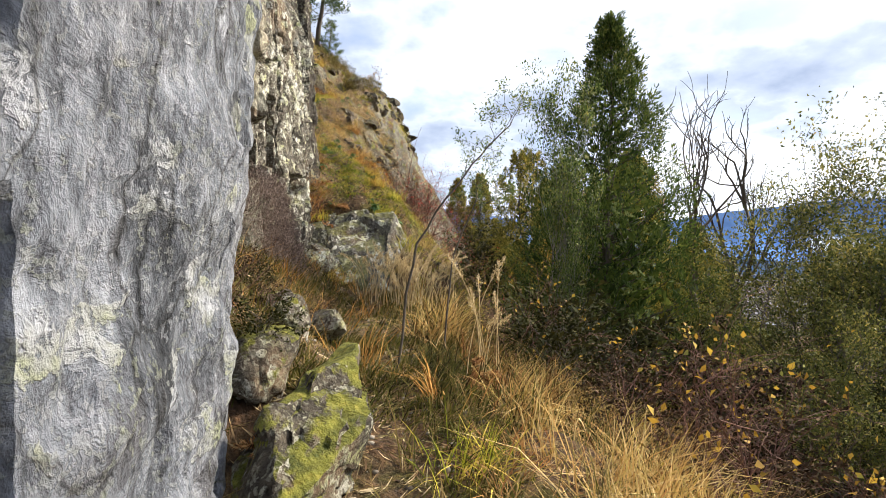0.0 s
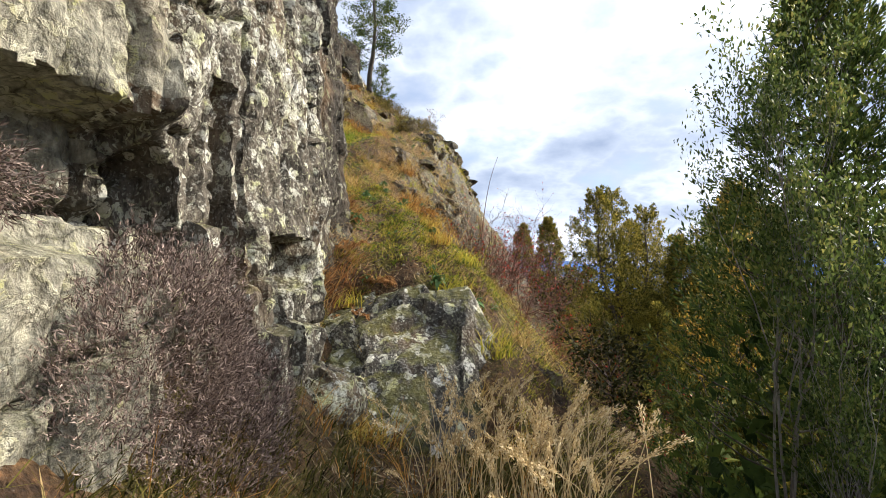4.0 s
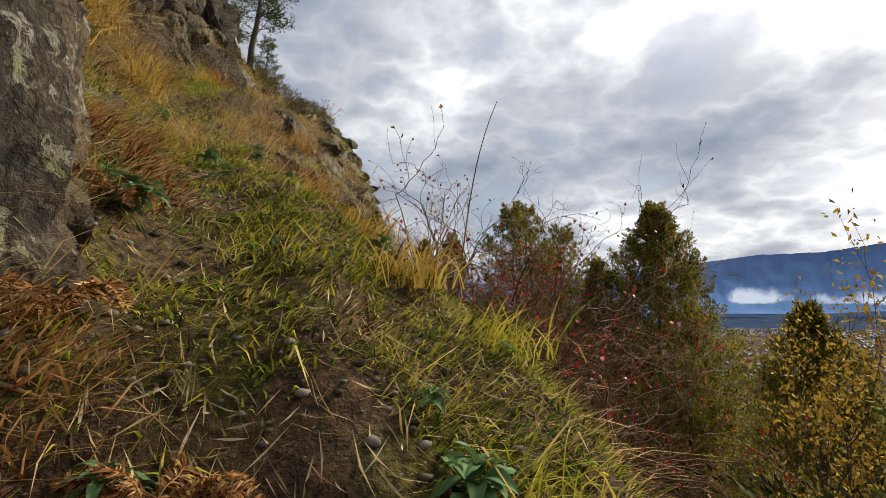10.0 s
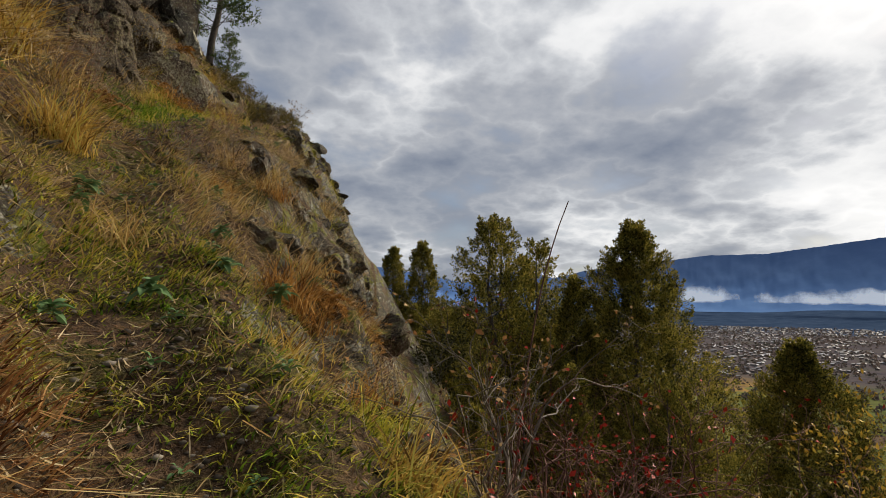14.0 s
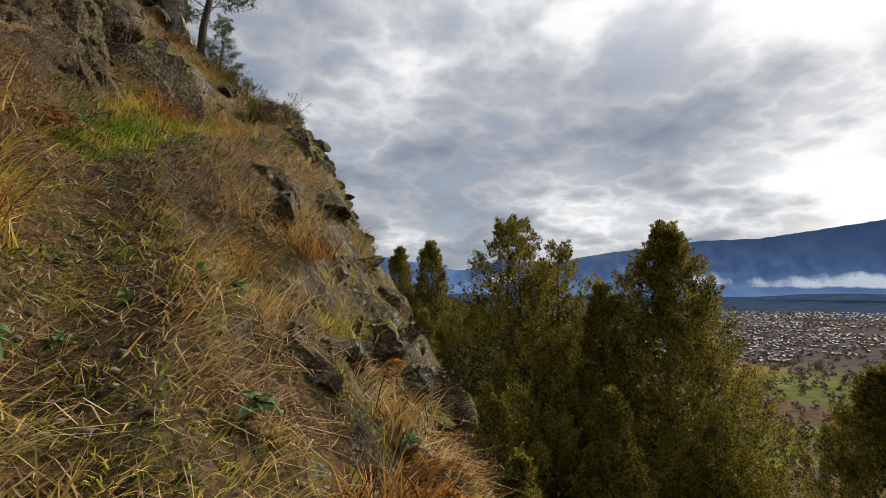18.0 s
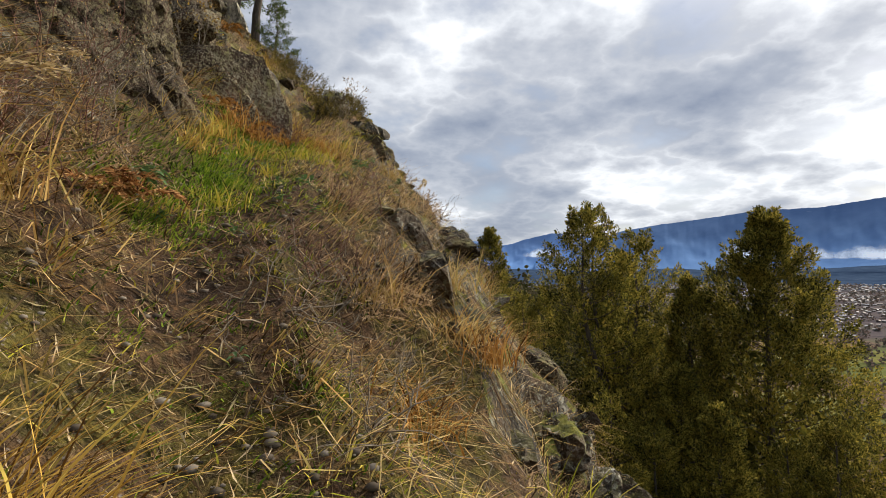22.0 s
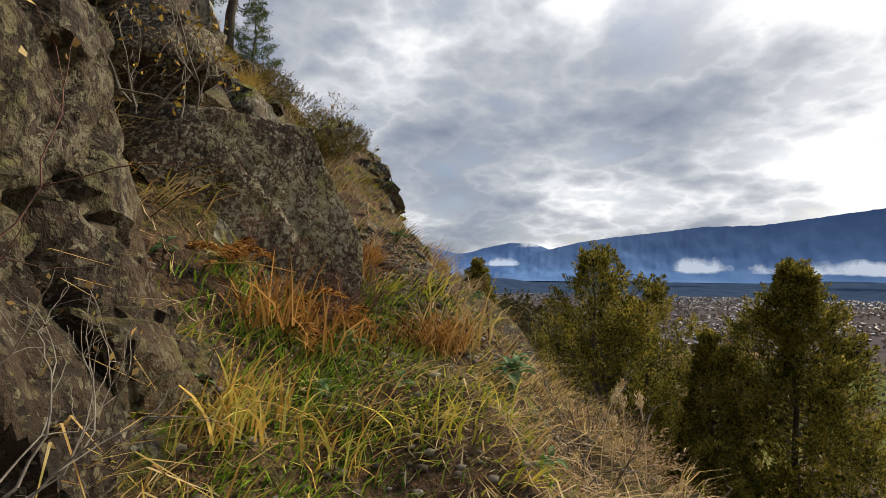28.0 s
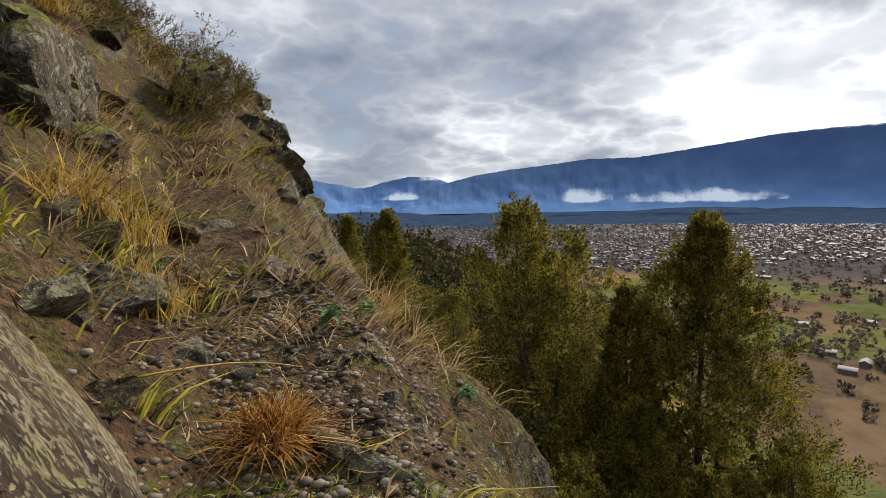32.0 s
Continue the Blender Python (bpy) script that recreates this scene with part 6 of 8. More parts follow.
turf("far_green_grass", G_GREEN, "green grass high on the slope", 34000, 15, (-11.0, -2.0, 17.0, 38.0), lambda x, y: patchy(x, y, 1.3, 85, 0.8), (0.08, 0.25), (0.6, 1.6), (0.010, 0.02), 0.8)
turf("edge_moss", G_MOSS, "yellow-green moss on the edge of the slope", 110000, 21, (-4.2, 0.4, 8.3, 19.5), lambda x, y: clear_of(x, y, BARE) * mossy(x, y), (0.015, 0.045), (0.3, 1.6), (0.006, 0.013), 0.2, 0.15)
turf("slope_moss", G_MOSS, "yellow-green moss between the grass", 90000, 22, (-6.0, 0.6, 7.2, 18.6), lambda x, y: clear_of(x, y, BARE) * np.clip(patchy(x, y, 0.35, 92, 0.7) + 0.5 * (y < 11.8) * zone(x, y, 0.3, 95, -0.1, 0.1), 0, 1), (0.012, 0.03), (0.3, 1.6), (0.006, 0.011), 0.2, 0.15)


def litter(name, mat, label, n, seed, box, mask, length, width):
    """Dead stalks and scraps lying flat on the slope, each its own way."""
    rng = np.random.default_rng(seed)
    x, y = rng.uniform(box[0], box[1], n), rng.uniform(box[2], box[3], n)
    keep = rng.random(n) < mask(x, y)
    x, y = x[keep], y[keep]
    a, ln = rng.uniform(0, 2 * np.pi, len(x)), rng.uniform(*length, len(x))
    x2, y2 = x + np.cos(a) * ln * 0.8, y + np.sin(a) * ln * 0.8
    p = xyz(x, y, ground(x, y) + rng.uniform(0, 0.02, len(x)))
    q = xyz(x2, y2, ground(x2, y2) + rng.uniform(0.004, 0.05, len(x)))
    dd = unit(q - p)
    v, f = leaf_quads(p, dd, unit(np.cross(dd, np.array([0, 0, 1.0]) + rng.normal(0, 0.5, dd.shape))), np.linalg.norm(q - p, axis=1), rng.uniform(*width, len(x)), 0.08)
    return tagged(new(name, mesh_of(name, v, f, mat, False)), label, "litter", kind="stuff")


litter("plant_litter", G_LITTER, "dead stalks and scraps lying on the slope", 100000, 23, (-6.4, 0.6, 8.2, 20.5), lambda x, y: clear_of(x, y, [(-5.0, 18.0, 0.8), (-5.3, 15.6, 0.75)]) * (1 - 0.8 * lush(x, y)) * (1 - 0.6 * smooth01(y, 17.2, 18.2)) * (0.35 + patchy(x, y, 0.4, 93, 0.65)), (0.03, 0.20), (0.003, 0.008))
litter("bank_litter", G_LITTER, "dead stalks and leaves lying on the bank", 26000, 24, (-1.9, 4.0, 1.0, 8.0), lambda x, y: 0.4 + patchy(x, y, 0.4, 94, 0.6), (0.03, 0.22), (0.004, 0.011))
turf("red_bracken", G_RED, "russet dead bracken at the foot of the cliff", 26000, 5, (-3.3, -1.5, 7.6, 10.6), lambda x, y: patchy(x, y, 0.4, 75, 0.75) * np.clip((-dpath(x, y) - 0.2) * 3, 0, 1), (0.06, 0.26), (0.6, 1.8), (0.0057, 0.0114), 0.6)

# ---------------------------------------------------------------- the far side: mountains, mist, town



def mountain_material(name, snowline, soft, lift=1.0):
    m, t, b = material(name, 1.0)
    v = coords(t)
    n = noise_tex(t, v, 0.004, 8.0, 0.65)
    # the blue stands for air haze, painted straight into the slopes' colour
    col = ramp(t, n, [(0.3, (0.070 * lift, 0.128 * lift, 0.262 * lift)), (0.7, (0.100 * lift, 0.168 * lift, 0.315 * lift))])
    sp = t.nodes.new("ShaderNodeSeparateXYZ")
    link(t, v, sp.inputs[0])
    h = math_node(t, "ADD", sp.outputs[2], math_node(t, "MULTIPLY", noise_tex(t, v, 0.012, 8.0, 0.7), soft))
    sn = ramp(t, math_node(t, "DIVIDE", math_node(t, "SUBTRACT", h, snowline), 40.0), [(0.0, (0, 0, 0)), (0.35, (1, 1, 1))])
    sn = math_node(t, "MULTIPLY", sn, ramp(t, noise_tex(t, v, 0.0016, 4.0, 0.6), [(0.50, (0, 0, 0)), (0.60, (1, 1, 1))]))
    # painted haze by height: paler at the foot, darker at the crest
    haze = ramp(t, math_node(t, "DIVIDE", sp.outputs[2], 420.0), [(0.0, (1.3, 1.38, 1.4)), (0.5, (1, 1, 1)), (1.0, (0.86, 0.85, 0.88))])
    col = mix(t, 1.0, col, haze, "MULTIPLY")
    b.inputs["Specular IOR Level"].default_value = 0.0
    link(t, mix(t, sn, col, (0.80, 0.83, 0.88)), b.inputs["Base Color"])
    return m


# the farther range is lightened 1.35 times to read as hazier
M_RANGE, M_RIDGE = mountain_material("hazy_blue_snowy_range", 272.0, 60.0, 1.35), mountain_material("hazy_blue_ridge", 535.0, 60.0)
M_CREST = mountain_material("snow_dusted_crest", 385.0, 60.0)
m_mist, tm_, bm_ = material("mist_bank", 1.0)
gen = coords(tm_, kind="Generated")
gsep = tm_.nodes.new("ShaderNodeSeparateXYZ")
link(tm_, gen, gsep.inputs[0])
mn = noise_tex(tm_, coords(tm_), 0.0075, 7.0, 0.62)
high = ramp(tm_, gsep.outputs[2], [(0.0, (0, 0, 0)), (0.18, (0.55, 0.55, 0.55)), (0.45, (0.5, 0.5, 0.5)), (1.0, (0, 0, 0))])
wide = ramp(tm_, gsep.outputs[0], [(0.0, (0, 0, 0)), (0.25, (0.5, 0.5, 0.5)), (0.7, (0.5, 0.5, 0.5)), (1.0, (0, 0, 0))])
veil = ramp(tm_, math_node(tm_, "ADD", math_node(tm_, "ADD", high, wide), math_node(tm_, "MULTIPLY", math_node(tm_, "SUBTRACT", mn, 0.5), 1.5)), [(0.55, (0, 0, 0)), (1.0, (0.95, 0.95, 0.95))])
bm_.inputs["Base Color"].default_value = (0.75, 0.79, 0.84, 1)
# added glow: the mist emits light of its own to stay pale
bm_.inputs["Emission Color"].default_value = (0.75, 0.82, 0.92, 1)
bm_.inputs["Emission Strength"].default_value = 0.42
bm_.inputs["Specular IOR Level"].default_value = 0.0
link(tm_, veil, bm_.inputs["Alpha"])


def range_mesh(name, azs, els, dist, zfoot, mat, seed, rough=6.0, deep=500.0, snow=None):
    """A mountain range round the eye: skyline heights by bearing, and a slope that runs out towards the valley."""
    a = np.arange(azs[0], azs[-1], 0.12)
    e = np.interp(a, azs, els)
    e = np.convolve(np.pad(e, 6, "edge"), np.ones(13) / 13, "valid")
    zt = 8 + dist * np.tan(np.radians(e)) + rough * fbm(xyz(a * 1.7, 0 * a, 0), 5, seed, 0.6)
    v = np.linspace(0, 1, 24)
    r = dist - deep * (1 - v)
    z = zfoot + (zt - zfoot)[:, None] * (v ** 1.25)[None]
    A = np.radians(a)
    R = r[None] + 0 * z
    rg = fbm(xyz(np.repeat(a, len(v)) * 0.35, np.tile(v * 2.0, len(a)), 0), 5, seed + 1).reshape(z.shape)
    z = z + rg * 45 * np.sin(np.pi * v)[None]
    return mesh_of(name, xyz((np.sin(A)[:, None] * R).ravel(), (np.cos(A)[:, None] * R).ravel(), z.ravel()), grid_faces(len(a), len(v)), mat, True, np.tile(v[:-1] > 0.86, (len(a) - 1, 1)).ravel() * np.repeat((a[:-1] > 38.5) & (a[:-1] < 45), len(v) - 1) * 1 if snow else None)


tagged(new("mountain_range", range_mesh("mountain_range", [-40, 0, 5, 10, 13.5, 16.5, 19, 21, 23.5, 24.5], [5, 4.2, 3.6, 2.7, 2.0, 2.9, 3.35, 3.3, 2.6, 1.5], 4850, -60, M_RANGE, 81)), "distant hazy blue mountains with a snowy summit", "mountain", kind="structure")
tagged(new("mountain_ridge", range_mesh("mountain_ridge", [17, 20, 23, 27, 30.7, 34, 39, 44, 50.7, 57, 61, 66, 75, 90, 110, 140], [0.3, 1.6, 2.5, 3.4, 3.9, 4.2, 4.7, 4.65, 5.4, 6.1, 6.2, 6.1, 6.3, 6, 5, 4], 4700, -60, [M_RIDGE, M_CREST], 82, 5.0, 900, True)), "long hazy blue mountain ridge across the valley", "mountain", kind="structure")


def mist(az0, az1, el0, el1, dist, seed):
    """A low bank of mist, a soft self-glowing veil standing before the mountains."""
    a, v = np.radians(np.linspace(az0, az1, 40)), np.linspace(0, 1, 8)
    z = 8 + dist * np.tan(np.radians(el0 + (el1 - el0) * v))
    p = xyz(np.repeat(np.sin(a) * dist, 8), np.repeat(np.cos(a) * dist, 8), np.tile(z, 40))
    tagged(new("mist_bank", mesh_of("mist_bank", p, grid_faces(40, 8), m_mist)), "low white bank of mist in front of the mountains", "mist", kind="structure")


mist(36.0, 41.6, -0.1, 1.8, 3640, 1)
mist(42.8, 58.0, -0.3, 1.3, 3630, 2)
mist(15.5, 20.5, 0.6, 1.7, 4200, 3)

# ---------------------------------------------------------------- tussocks, seeding grass, herbs, ferns, stones


def tussock(at, n, length, mat, label, seed, width=(0.005, 0.010), spread=0.10, lean=(0.25, 1.1), pull=(0.35, -0.1), name="grass_tussock"):
    rng = np.random.default_rng(seed)
    base = np.c_[rng.normal(0, spread, (n, 2)), np.full(n, -0.06)]
    d = unit(np.c_[rng.normal(0, 1, (n, 2)) + np.array(pull), -0.3 * np.ones(n)])
    ln = rng.uniform(*length, n)
    t = np.array([0, 0.3, 0.6, 0.85, 1.0])
    le = rng.uniform(*lean, n)
    pts = np.stack([base + np.array([0, 0, 1.0]) * (ln * (k - 0.38 * le * k * k))[:, None] + d * (ln * le * (0.25 * k + 0.75 * k * k))[:, None] for k in t], 1)
    a = rng.uniform(0, np.pi, n)
    w = np.stack([np.cos(a), np.sin(a), 0 * a], -1) * (rng.uniform(*width, n) * 0.5)[:, None]
    taper = np.array([1, 0.95, 0.8, 0.5, 0.08])
    v = np.stack([pts - w[:, None] * taper[None, :, None], pts + w[:, None] * taper[None, :, None]], 2).reshape(-1, 3)
    i = np.arange(n)[:, None, None] * 10 + (np.arange(4) * 2)[None, :, None] + np.array([0, 1, 3, 2])[None, None]
    e = thing(name, label, "grass", "tussocks on the slope", at=at)
    piece("blade_mass", mesh_of("blade_mass", v, i.reshape(-1, 4), mat, False), e, kind="stuff")
    return e


def on(x, y, dz=0.0):
    return (x, y, gz(x, y) + dz)


GOLD, DRYT, ORANGE_T = "golden tussock of long arching grass blades", "dry beige grass tussock", "orange-brown dry grass tussock"
for k, (x, y, n, lo, hi, mat, label) in enumerate((
    (-4.08, 13.0, 440, 0.4, 0.8, G_GOLD, GOLD), (-4.9, 13.6, 380, 0.5, 1.0, G_GOLD, GOLD), (-4.5, 12.25, 520, 0.5, 1.05, G_GOLD, GOLD),
    (-5.6, 14.4, 260, 0.4, 0.9, G_DRY, DRYT), (-4.75, 14.0, 200, 0.25, 0.55, G_DRY, DRYT), (-2.32, 12.55, 420, 0.3, 0.65, G_ORANGE, ORANGE_T),
    (-2.15, 12.9, 200, 0.3, 0.55, G_ORANGE, ORANGE_T), (-4.78, 19.7, 200, 0.3, 0.6, G_GOLD, GOLD),
    (-5.2, 20.3, 260, 0.4, 0.75, G_GOLD, GOLD), (-4.95, 20.6, 180, 0.3, 0.6, G_GOLD, GOLD), (-3.88, 17.45, 120, 0.2, 0.5, G_DRY, DRYT),
    (-4.38, 18.2, 160, 0.2, 0.4, G_ORANGE, ORANGE_T), (-3.3, 20.9, 220, 0.3, 0.7, G_DRY, DRYT), (-2.35, 17.6, 200, 0.3, 0.6, G_DRY, DRYT),
    (-0.72, 8.0, 160, 0.15, 0.4, G_DRY, DRYT), (-0.62, 8.45, 160, 0.12, 0.35, G_GREEN, "green grass tuft beside a rock slab"), (-0.85, 7.5, 180, 0.2, 0.5, G_DRY, DRYT), (-0.5, 7.6, 160, 0.2, 0.5, G_GOLD, "yellow-green grass tuft beside a rock slab"), (-0.4, 8.9, 160, 0.12, 0.35, G_DRY, DRYT),
    (-1.95, 9.7, 120, 0.1, 0.25, G_GREEN, "green and yellow grass tuft"), (-1.35, 9.8, 260, 0.15, 0.4, G_GOLD, "yellow-green grass tuft combed downhill"), (-1.6, 10.6, 260, 0.15, 0.42, G_GOLD, "yellow-green grass tuft combed downhill"),
    (-2.2, 11.3, 260, 0.15, 0.4, G_GOLD, "yellow-green grass tuft combed downhill"), (-1.75, 11.2, 220, 0.15, 0.4, G_GREEN, "yellow-green grass tuft combed downhill"), (-1.0, 9.6, 220, 0.15, 0.4, G_GREEN, "green grass tuft on the slope"),
    (-2.15, 8.55, 160, 0.12, 0.3, G_GREEN, "green grass tuft on a rock"), (-1.75, 8.35, 140, 0.12, 0.3, G_GOLD, "yellow-green grass tuft on a rock"), (-0.75, 8.5, 200, 0.15, 0.35, G_GREEN, "green grass tuft on a rock"), (-1.1, 8.9, 160, 0.12, 0.3, G_GREEN, "green grass tuft on a rock"), (-1.75, 12.2, 160, 0.2, 0.45, G_ORANGE, ORANGE_T), (-2.2, 13.3, 160, 0.2, 0.45, G_DRY, DRYT), (-2.55, 14.2, 180, 0.2, 0.5, G_GREEN, "green grass tuft at the slope's edge"), (-2.75, 15.0, 160, 0.2, 0.5, G_ORANGE, ORANGE_T), (-2.9, 15.7, 160, 0.2, 0.5, G_DRY, DRYT), (-1.55, 11.7, 160, 0.15, 0.4, G_GREEN, "green grass tuft at the slope's edge"), (-3.2, 12.0, 160, 0.2, 0.5, G_DRY, DRYT), (-2.9, 13.6, 180, 0.2, 0.5, G_DRY, DRYT), (-3.4, 15.0, 200, 0.2, 0.5, G_DRY, DRYT), (-2.9, 15.1, 160, 0.2, 0.45, G_DRY, DRYT),
    (-3.2, 14.3, 120, 0.2, 0.5, G_ORANGE, ORANGE_T), (-4.2, 16.2, 160, 0.1, 0.3, G_GREEN, "bright green grass tuft on the path"), (-4.05, 16.7, 160, 0.1, 0.3, G_GREEN, "bright green grass tuft on the path"),
    (-4.45, 16.5, 150, 0.1, 0.3, G_GOLD, "pale yellow grass tuft"), (-4.3, 15.3, 200, 0.1, 0.3, G_GREEN, "bright green grass tuft on the path"), (-1.62, 7.0, 160, 0.15, 0.4, G_GOLD, "yellow-green grass tuft at the foot of the cliff"),
    (-1.55, 7.35, 160, 0.15, 0.45, G_GREEN, "green grass tuft at the foot of the cliff"), (-0.25, 1.55, 200, 0.15, 0.4, G_GREEN, "green grass tuft beside the path"), (0.15, 2.3, 200, 0.15, 0.45, G_GREEN, "green grass tuft beside the path"),
    (-0.05, 4.6, 240, 0.5, 1.0, G_DRY, "tall dry beige grass tussock"), (0.05, 5.2, 240, 0.5, 1.0, G_DRY, "tall dry beige grass tussock"), (0.5, 3.0, 200, 0.3, 0.7, G_DRY, DRYT), (1.0, 2.4, 200, 0.3, 0.7, G_DRY, DRYT),
    (-4.6, 17.05, 130, 0.18, 0.45, G_ORANGE, ORANGE_T), (-4.75, 16.9, 110, 0.18, 0.4, G_ORANGE, ORANGE_T), (-4.4, 17.2, 90, 0.15, 0.35, G_ORANGE, ORANGE_T), (-4.74, 16.4, 200, 0.12, 0.34, G_GOLD, "pale yellow grass tuft"), (-4.75, 15.9, 160, 0.15, 0.4, G_GOLD, "pale yellow grass tuft"), (-6.8, 16.0, 240, 0.4, 0.9, G_GOLD, GOLD), (-6.2, 15.2, 200, 0.3, 0.8, G_DRY, DRYT), (-7.4, 18.5, 240, 0.4, 0.9, G_DRY, DRYT), (-6.9, 20.5, 240, 0.4, 0.9, G_GOLD, GOLD), (-8.0, 22.5, 240, 0.4, 0.9, G_DRY, DRYT), (-6.3, 24.5, 220, 0.4, 0.8, G_GOLD, GOLD),
)):
    tussock(on(x, y), n, (lo * 0.85, hi * 0.95), mat, label, 300 + k)


def seeding_grass(at, n, height, seed, label="tall dry grass with drooping feathery seed heads", bend=(0.12, 0.5), pull=(0.15, 0.0)):
    """Separate tall stalks, each with a plume of seeds at its end."""
    rng = np.random.default_rng(seed)
    e = thing("seeding_grass", label, "grass", "seeding grass", at=at)
    for k in range(n):
        h = height * rng.uniform(0.65, 1.15)
        d = unit(np.append(rng.normal(0, 0.8, 2) + pull, 0))
        b = rng.uniform(*bend)
        t = np.linspace(0, 1, 8)
        p0 = np.append(rng.normal(0, 0.13, 2), -0.05)
        pts = p0 + np.c_[0 * t, 0 * t, h * (t - 0.45 * b * t ** 3)] + d * (h * b * t ** 2.2)[:, None]
        v, f = tube(pts, np.linspace(0.0030, 0.0014, 8), 4)
        st = piece("stalk", mesh_of("stalk", v, f, G_STRAW), e)
        m = 110
        u = rng.uniform(0.80, 1.0, m)
        c = np.stack([np.interp(u, t, pts[:, i]) for i in range(3)], -1)
        ax = unit(pts[-1] - pts[-3]) + rng.normal(0, 0.35, (m, 3))
        fat = np.sin(np.pi * (u - 0.79) / 0.23) * 0.021
        c += rng.normal(0, 1, (m, 3)) * fat[:, None] * 0.6
        ln = rng.uniform(0.010, 0.022, m)
        lv, lf = leaf_quads(c, unit(ax), unit(np.cross(ax, rng.normal(0, 1, (m, 3)))), ln, ln * 0.35)
        piece("seed_head", mesh_of("seed_head", lv, lf, G_STRAW, False), st)
    return e


tussock(on(-4.25, 18.87), 1100, (0.12, 0.36), G_ORANGE, "bright compact orange-brown tussock of drooping blades", 931, (0.004, 0.008), 0.05, (0.25, 1.2), (0.0, -0.2))
tussock(on(-3.98, 17.36), 420, (0.12, 0.34), G_ORANGE, "orange-brown grass at the foot of a dry tussock", 932, (0.004, 0.008), 0.08, (0.3, 1.2), (0.1, -0.2))
seeding_grass(on(-0.45, 6.35), 34, 0.9, 501)
seeding_grass(on(-0.85, 6.45), 22, 0.75, 511)
seeding_grass(on(-0.15, 6.6), 26, 0.8, 512)
seeding_grass(on(-0.6, 6.0), 16, 0.7, 513)
seeding_grass(on(-0.75, 6.75), 20, 0.85, 502)
seeding_grass(on(-0.2, 5.9), 16, 0.9, 503)
seeding_grass(on(-4.8, 13.35), 20, 0.5, 504, bend=(0.5, 1.0), pull=(-0.2, 0.0))
seeding_grass(on(-4.95, 13.75), 16, 0.5, 505, bend=(0.5, 1.0), pull=(-0.1, 0.2))
seeding_grass(on(-5.0, 14.1), 12, 0.55, 509, bend=(0.5, 1.0), pull=(0.0, 0.0))
seeding_grass(on(-5.3, 13.3), 14, 0.7, 514, bend=(0.4, 0.9))
seeding_grass(on(-4.9, 12.7), 14, 0.7, 515, bend=(0.4, 0.9))
seeding_grass(on(-4.95, 13.1), 14, 0.5, 516, bend=(0.5, 1.0), pull=(-0.2, 0.0))
seeding_grass(on(0.35, 3.6), 10, 1.0, 506)
seeding_grass(on(-3.2, 17.2), 8, 0.5, 507)
seeding_grass(on(-4.9, 20.2), 8, 0.6, 508)


def leaf_blade(name, length, width, droop, mat, ruffle=0.0, seed=0):
    """One broad leaf with a midrib, pointing along +y and bending down."""
    rng = np.random.default_rng(seed)
    t = np.linspace(0, 1, 8)
    s = np.linspace(-1, 1, 5)
    w = width * np.sin(np.pi * np.clip(t * 0.93 + 0.06, 0, 1)) ** 0.75 * (1 - 0.25 * t)
    X = s[None] * w[:, None] * 0.5
    Y = np.repeat((length * t * (1 - 0.12 * droop * t))[:, None], 5, 1)
    Z = (length * (0.55 * t - (0.35 + 0.5 * droop) * t * t))[:, None] + np.abs(s)[None] * w[:, None] * 0.22 + ruffle * rng.normal(0, 1, (8, 5)) * w[:, None]
    return mesh_of(name, xyz(X.ravel(), Y.ravel(), Z.ravel()), grid_faces(8, 5), mat)


LEAVES = [leaf_blade("leaf", 0.155, 0.072, 0.35 + 0.3 * k, L_HERB, 0.05, k) for k in range(4)]
SMALL_LEAVES = [leaf_blade("leaf", 0.09, 0.045, 0.3 + 0.3 * k, L_HERB, 0.05, 9 + k) for k in range(3)]


def rosette(at, size, n, seed, small=False, label="leafy green herb rosette growing on the slope"):
    rng = np.random.default_rng(seed)
    e = thing("herb_rosette", label, "plant", "herb rosettes", at=Matrix.Translation(at) @ Matrix.Scale(size, 4))
    for k in range(n):
        lf = piece("leaf", (SMALL_LEAVES if small else LEAVES)[rng.integers(0, 3 if small else 4)], e)
        ring = k / n
        lf.matrix_basis = pose(rng.normal(0, 0.012), rng.normal(0, 0.012), 0.02 + 0.05 * ring, -18 + 55 * ring + rng.normal(0, 9), rng.normal(0, 10), k * 137.5 + rng.normal(0, 12)) @ Matrix.Scale(rng.uniform(0.7, 1.1) * (1 - 0.35 * ring), 4)
    return e


